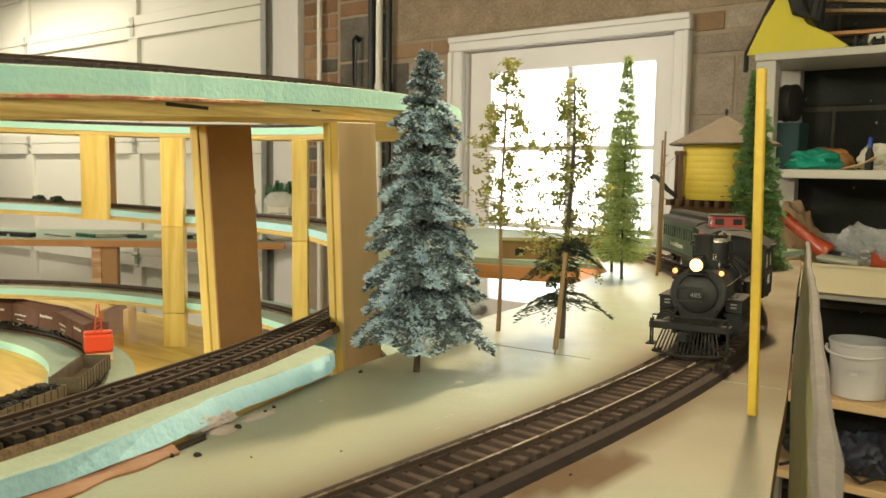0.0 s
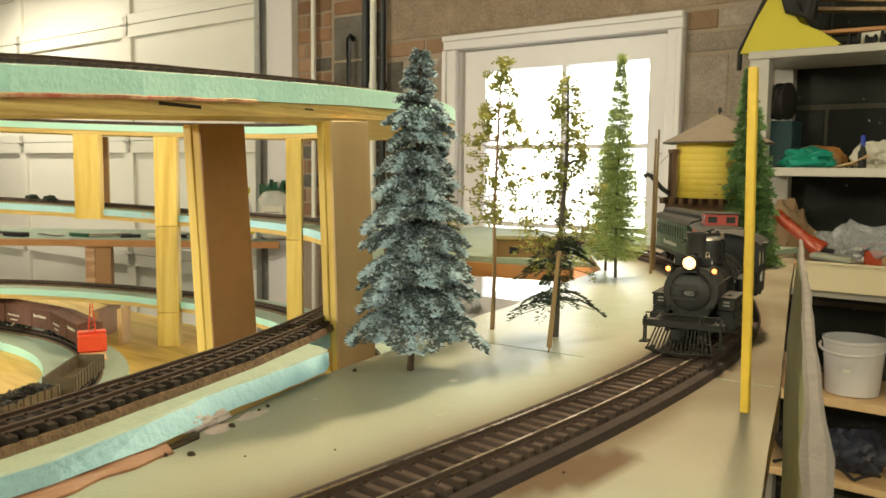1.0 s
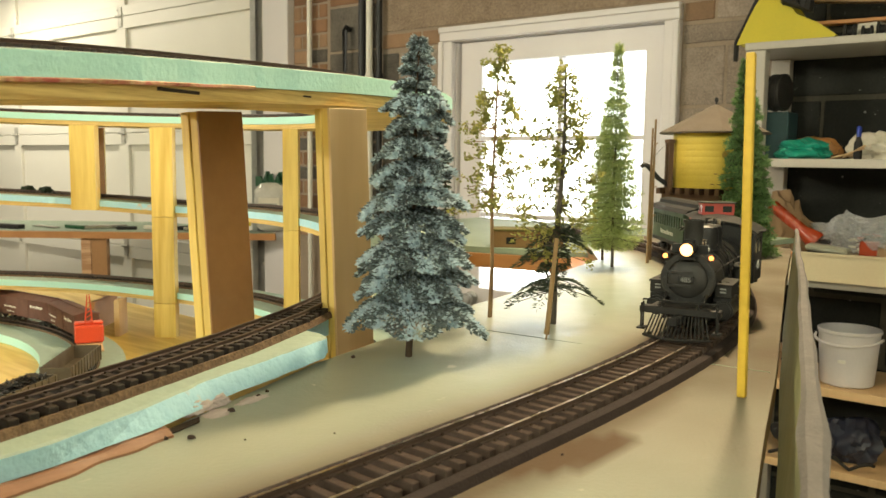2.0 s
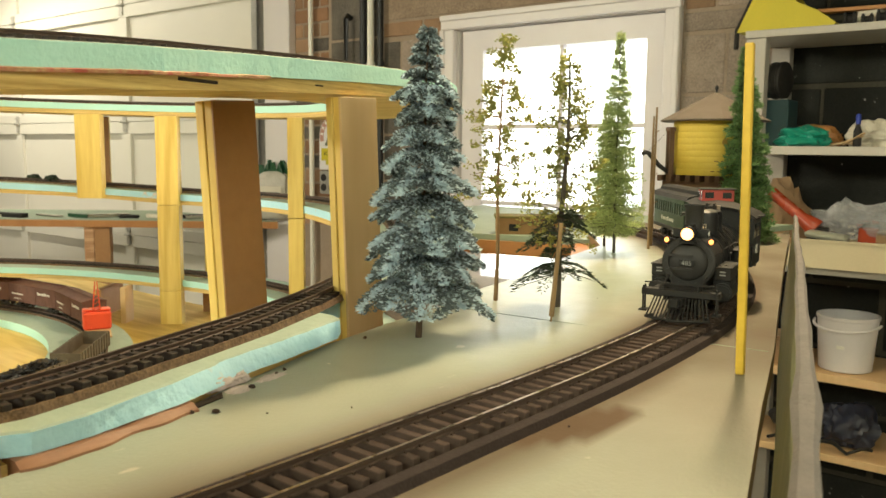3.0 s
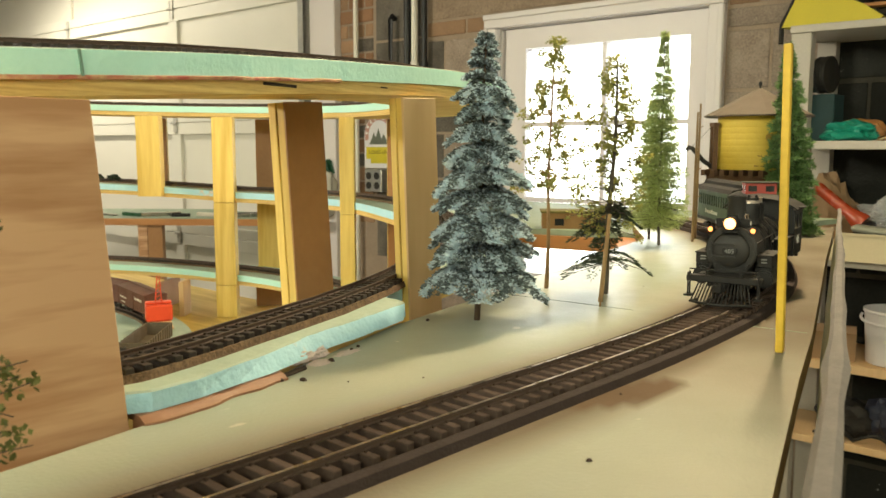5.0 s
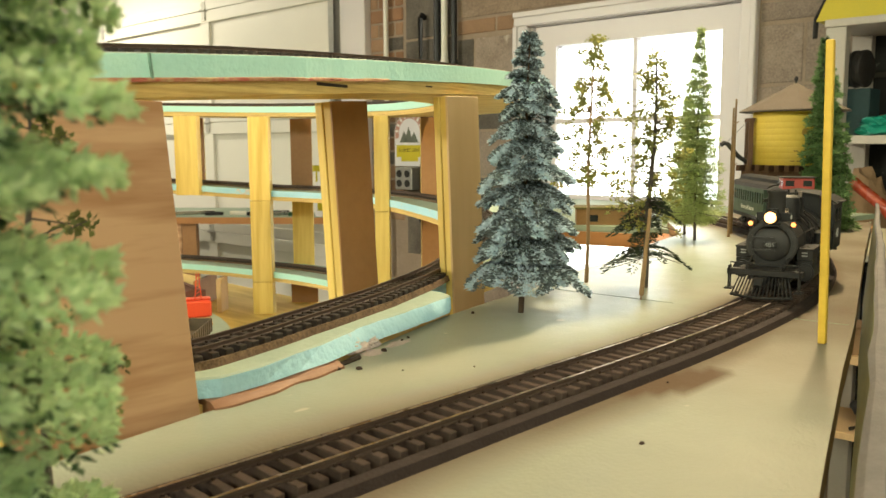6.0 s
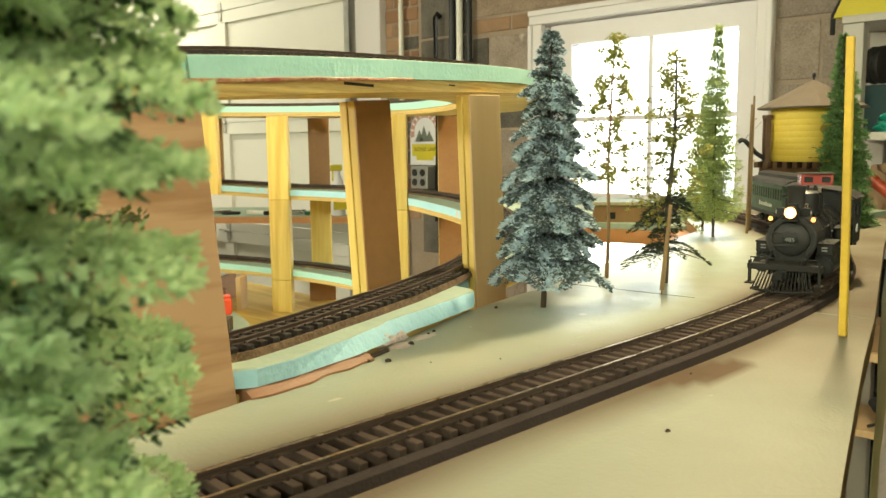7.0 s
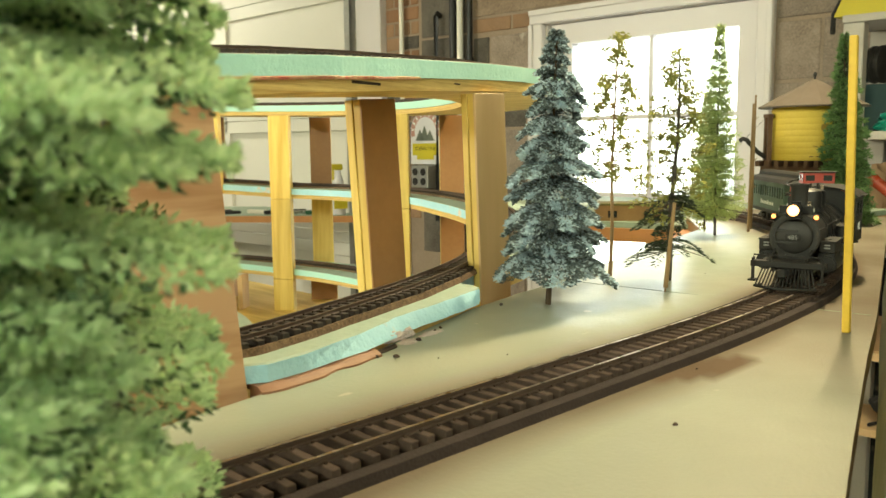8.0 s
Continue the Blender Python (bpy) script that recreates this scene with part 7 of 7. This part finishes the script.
add_turned(bm, [(0.032, 0), (0.034, 0.004), (0.034, 0.13), (0.026, 0.17), (0.013, 0.20), (0.013, 0.22)], 22)
part("bottle", bm, PAIL, sb, "", True)
bm = bmesh.new()
add_box(bm, -0.045, 0.022, -0.012, 0.012, 0.22, 0.25, 0.004)
add_box(bm, -0.030, -0.022, -0.006, 0.006, 0.17, 0.22, 0.002)
part("trigger", bm, YELLOW, sb, "yellow spray trigger")
bm = bmesh.new()
add_box(bm, -0.035, 0.035, -0.0352, -0.0342, 0.03, 0.09)
part("label", bm, YELLOW, sb)
rnd = random.Random(77)
for i in range(16):
    x = 0.25 + 0.13 * i + rnd.uniform(-0.05, 0.05)
    bm = bmesh.new()
    L = rnd.uniform(0.04, 0.11)
    add_box(bm, -L, L, -rnd.uniform(0.01, 0.03), 0.015, 0, rnd.uniform(0.006, 0.022), 0.003)
    mt = (GREENPACK, SHINY, BLACKCLOTH, PAPER, BLACKCLOTH, SHINY)[i % 6]
    lab = ("dark green tool handle lying on the bench", "bright metal tool lying on the bench", "black tool lying on the bench", "scrap of white paper on the bench", "black pliers lying on the bench", "steel ruler lying on the bench")[i % 6]
    solid("hand_tool", bm, mt, lab, "tool", on_bench(x, 0.10 + rnd.uniform(-0.04, 0.10), 0.0, rnd.uniform(-40, 40)))
for x, y, z, lab in ((0.21, -1.72, spiral_z(134 - 360) + 0.036, "dark mossy foliage clump beside the helix track"), (0.17, -1.745, spiral_z(136 - 360) + 0.036, "small mossy foliage clump beside the helix track")):
    crumple("moss_clump", lab, "foliage", pose(x, y, z - 0.003), (0.016, 0.012, 0.008), DARKLEAF, 41 + x, amp=0.6, smooth=False)

# sign and outlet box on the wall
sg = thing("wall_sign", "arched railway sign with a yellow scroll panel", "sign", in_wall(-1.105, 0.004, 1.46))
bm = bmesh.new()
pts = [(-0.098, 0.0), (0.098, 0.0)] + [(0.098 * math.cos(radians(a)), 0.152 + 0.098 * math.sin(radians(a))) for a in range(0, 181, 10)]
f0, f1 = [bm.verts.new((x, -0.004, z)) for x, z in pts], [bm.verts.new((x, 0.0, z)) for x, z in pts]
for i in range(len(pts)):
    bm.faces.new((f0[i], f0[(i + 1) % len(pts)], f1[(i + 1) % len(pts)], f1[i]))
bm.faces.new(f0[::-1]), bm.faces.new(f1)
part("backing", bm, PAIL, sg)
bm = bmesh.new()
PINK = surface("faded_red_ring", (0.50, 0.27, 0.22), (0.42, 0.22, 0.18), rough=0.5)
for i in range(24):
    a, b = radians(-15 + i * 8.75), radians(-15 + (i + 1) * 8.75)
    q = [bm.verts.new((r * math.cos(t), -0.0046, 0.152 + r * math.sin(t))) for r, t in ((0.070, a), (0.095, a), (0.095, b), (0.070, b))]
    bm.faces.new(q)
part("ring", bm, PINK, sg, "faded red ring")
bm = bmesh.new()
for k in range(9):
    t = radians(8 + k * 20.5)
    add_box(bm, -0.005, 0.005, -0.0054, -0.0049, -0.008, 0.008, m=Matrix.Translation((0.0825 * math.cos(t), 0, 0.152 + 0.0825 * math.sin(t))) @ Matrix.Rotation(-t + radians(90), 4, "Y"))
part("ring_lettering_bars", bm, LETTER, sg)
bm = bmesh.new()
for x, h in ((-0.035, 0.055), (-0.005, 0.075), (0.03, 0.05)):
    v = [bm.verts.new(p) for p in ((x - 0.03, -0.0048, 0.110), (x + 0.03, -0.0048, 0.110), (x, -0.0048, 0.110 + h))]
    bm.faces.new(v)
part("mountains_picture", bm, surface("grey_green_ink", (0.10, 0.115, 0.09), (0.16, 0.18, 0.14), rough=0.6), sg)
bm = bmesh.new()
add_box(bm, -0.085, 0.085, -0.0062, -0.0042, 0.042, 0.098)
add_box(bm, -0.055, 0.055, -0.0062, -0.0042, 0.022, 0.042)
scroll = part("scroll_panel", bm, YELLOW, sg, "yellow scroll panel")
lay_text("SCENIC LINE", 0.024, BLACKCLOTH, scroll, Matrix.Translation((0, -0.0064, 0.066)) @ Matrix.Rotation(radians(90), 4, "X"))
ob_ = thing("outlet_box", "grey four-socket electrical outlet box on the wall", "outlet", in_wall(-1.105, 0.0, 1.35))
bm = bmesh.new()
add_box(bm, -0.055, 0.055, -0.045, 0.012, 0, 0.105, 0.004)
part("box", bm, STEEL, ob_)
for x in (-0.026, 0.026):
    for z in (0.030, 0.075):
        bm = bmesh.new()
        add_cyl(bm, (x, -0.0475, z), (x, -0.0455, z), 0.017, n=20)
        part("socket", bm, BLACKCLOTH, ob_)

# conduits on the wall
for x, r, mt, lab in ((-1.234, 0.0115, WHITE, "white-painted conduit"), (-0.862, 0.0150, WHITE, "white-painted pipe"), (-0.905, 0.017, BLACK, "black iron pipe"), (-0.805, 0.013, BLACK, "dark iron pipe")):
    bm = bmesh.new()
    add_cyl(bm, (x, -0.02, 0.4), (x, -0.02, 2.72), r, n=16)
    for z in (1.3, 1.9, 2.55):
        add_cyl(bm, (x, -0.02, z), (x, -0.02, z + 0.03), r * 1.25, n=16)
    solid("conduit", bm, mt, lab + " running up the rear wall", "pipe", WALL, kind="structure", smooth=True)
bm = bmesh.new()
add_tube(bm, [(-1.0, 0.0, 2.13), (-1.0, -0.02, 2.14), (-1.0, -0.03, 2.125), (-1.0, -0.03, 1.2)], 0.012, 10)
solid("conduit", bm, BLACK, "short dark stub pipe bent into the rear wall", "pipe", WALL, kind="structure", smooth=True)

# ---- masonry, piece by piece ----
MASONRY = {}


def masonry(name, x0, x1, z0, z1, mat, parent, y=0.0075, deep=0.006):
    w, h = round(x1 - x0, 3), round(z1 - z0, 3)
    key = (w, h, mat.name)
    if key not in MASONRY:
        bm = bmesh.new()
        add_box(bm, -w / 2, w / 2, 0, deep + 0.004, -h / 2, h / 2, 0.003)
        MASONRY[key] = mesh_of(name, bm, mat)
    ob = new(name, MASONRY[key])
    ob.parent = parent
    ob.matrix_local = Matrix.Translation(((x0 + x1) / 2, y + random.uniform(-0.0015, 0.0015), (z0 + z1) / 2))
    return ob


random.seed(11)


def courses(zs, x0, x1, length, h, joint, mats, parent, name, off=0.0):
    for i, z in enumerate(zs):
        x = x0 - (length * 0.5 if i % 2 else 0) + off
        while x < x1 - 0.02:
            a, b = max(x, x0), min(x + length - joint, x1 - joint * 0.5)
            if b - a > 0.03:
                masonry(name, round(a, 2), round(b, 2), z, z + h, random.choice(mats), parent)
            x += length


courses([1.2 + 0.067 * i for i in range(23)], -1.370, -1.14, 0.115, 0.057, 0.012, [BRICK, BRICK, BRICK_TAN, BRICK_TAN, BLOCK_DARK], rear, "brick")
courses([2.245 + 0.067 * i for i in range(7)], -1.13, -0.82, 0.205, 0.057, 0.012, [BRICK, BRICK, BRICK_TAN], rear, "brick")
courses([1.045 + 0.2 * i for i in range(6)], -1.13, -0.82, 0.40, 0.188, 0.012, [BLOCK_DARK], rear, "block")
courses([0.825 + 0.2 * i for i in range(6)], -0.81, -0.485, 0.40, 0.188, 0.012, [BLOCK_DARK, BLOCK], rear, "block", -0.1)
courses([2.035], -0.81, -0.485, 0.22, 0.058, 0.012, [BRICK_TAN, BRICK], rear, "brick")
LINTEL = surface("rough_lintel", (0.38, 0.29, 0.21), (0.21, 0.155, 0.11), rough=0.95, scale=16, fine=110, bump=0.9, spread=0.35)
masonry("lintel", -0.81, 0.83, 2.105, 2.42, LINTEL, rear)
courses([2.43 + 0.067 * i for i in range(5)], -0.81, 0.83, 0.22, 0.057, 0.012, [BRICK_TAN, BRICK], rear, "brick")
courses([1.957, 2.030], 0.53, 0.835, 0.22, 0.060, 0.012, [BRICK_TAN, BLOCK], rear, "brick")
courses([0.755 + 0.2 * i for i in range(6)], 0.53, 0.835, 0.40, 0.188, 0.012, [BLOCK], rear, "block", -0.05)
courses([0.17 + 0.2 * i for i in range(12)], 0.845, 2.6, 0.40, 0.184, 0.016, [BLOCK_BLACK], rear_black, "block", -0.06)
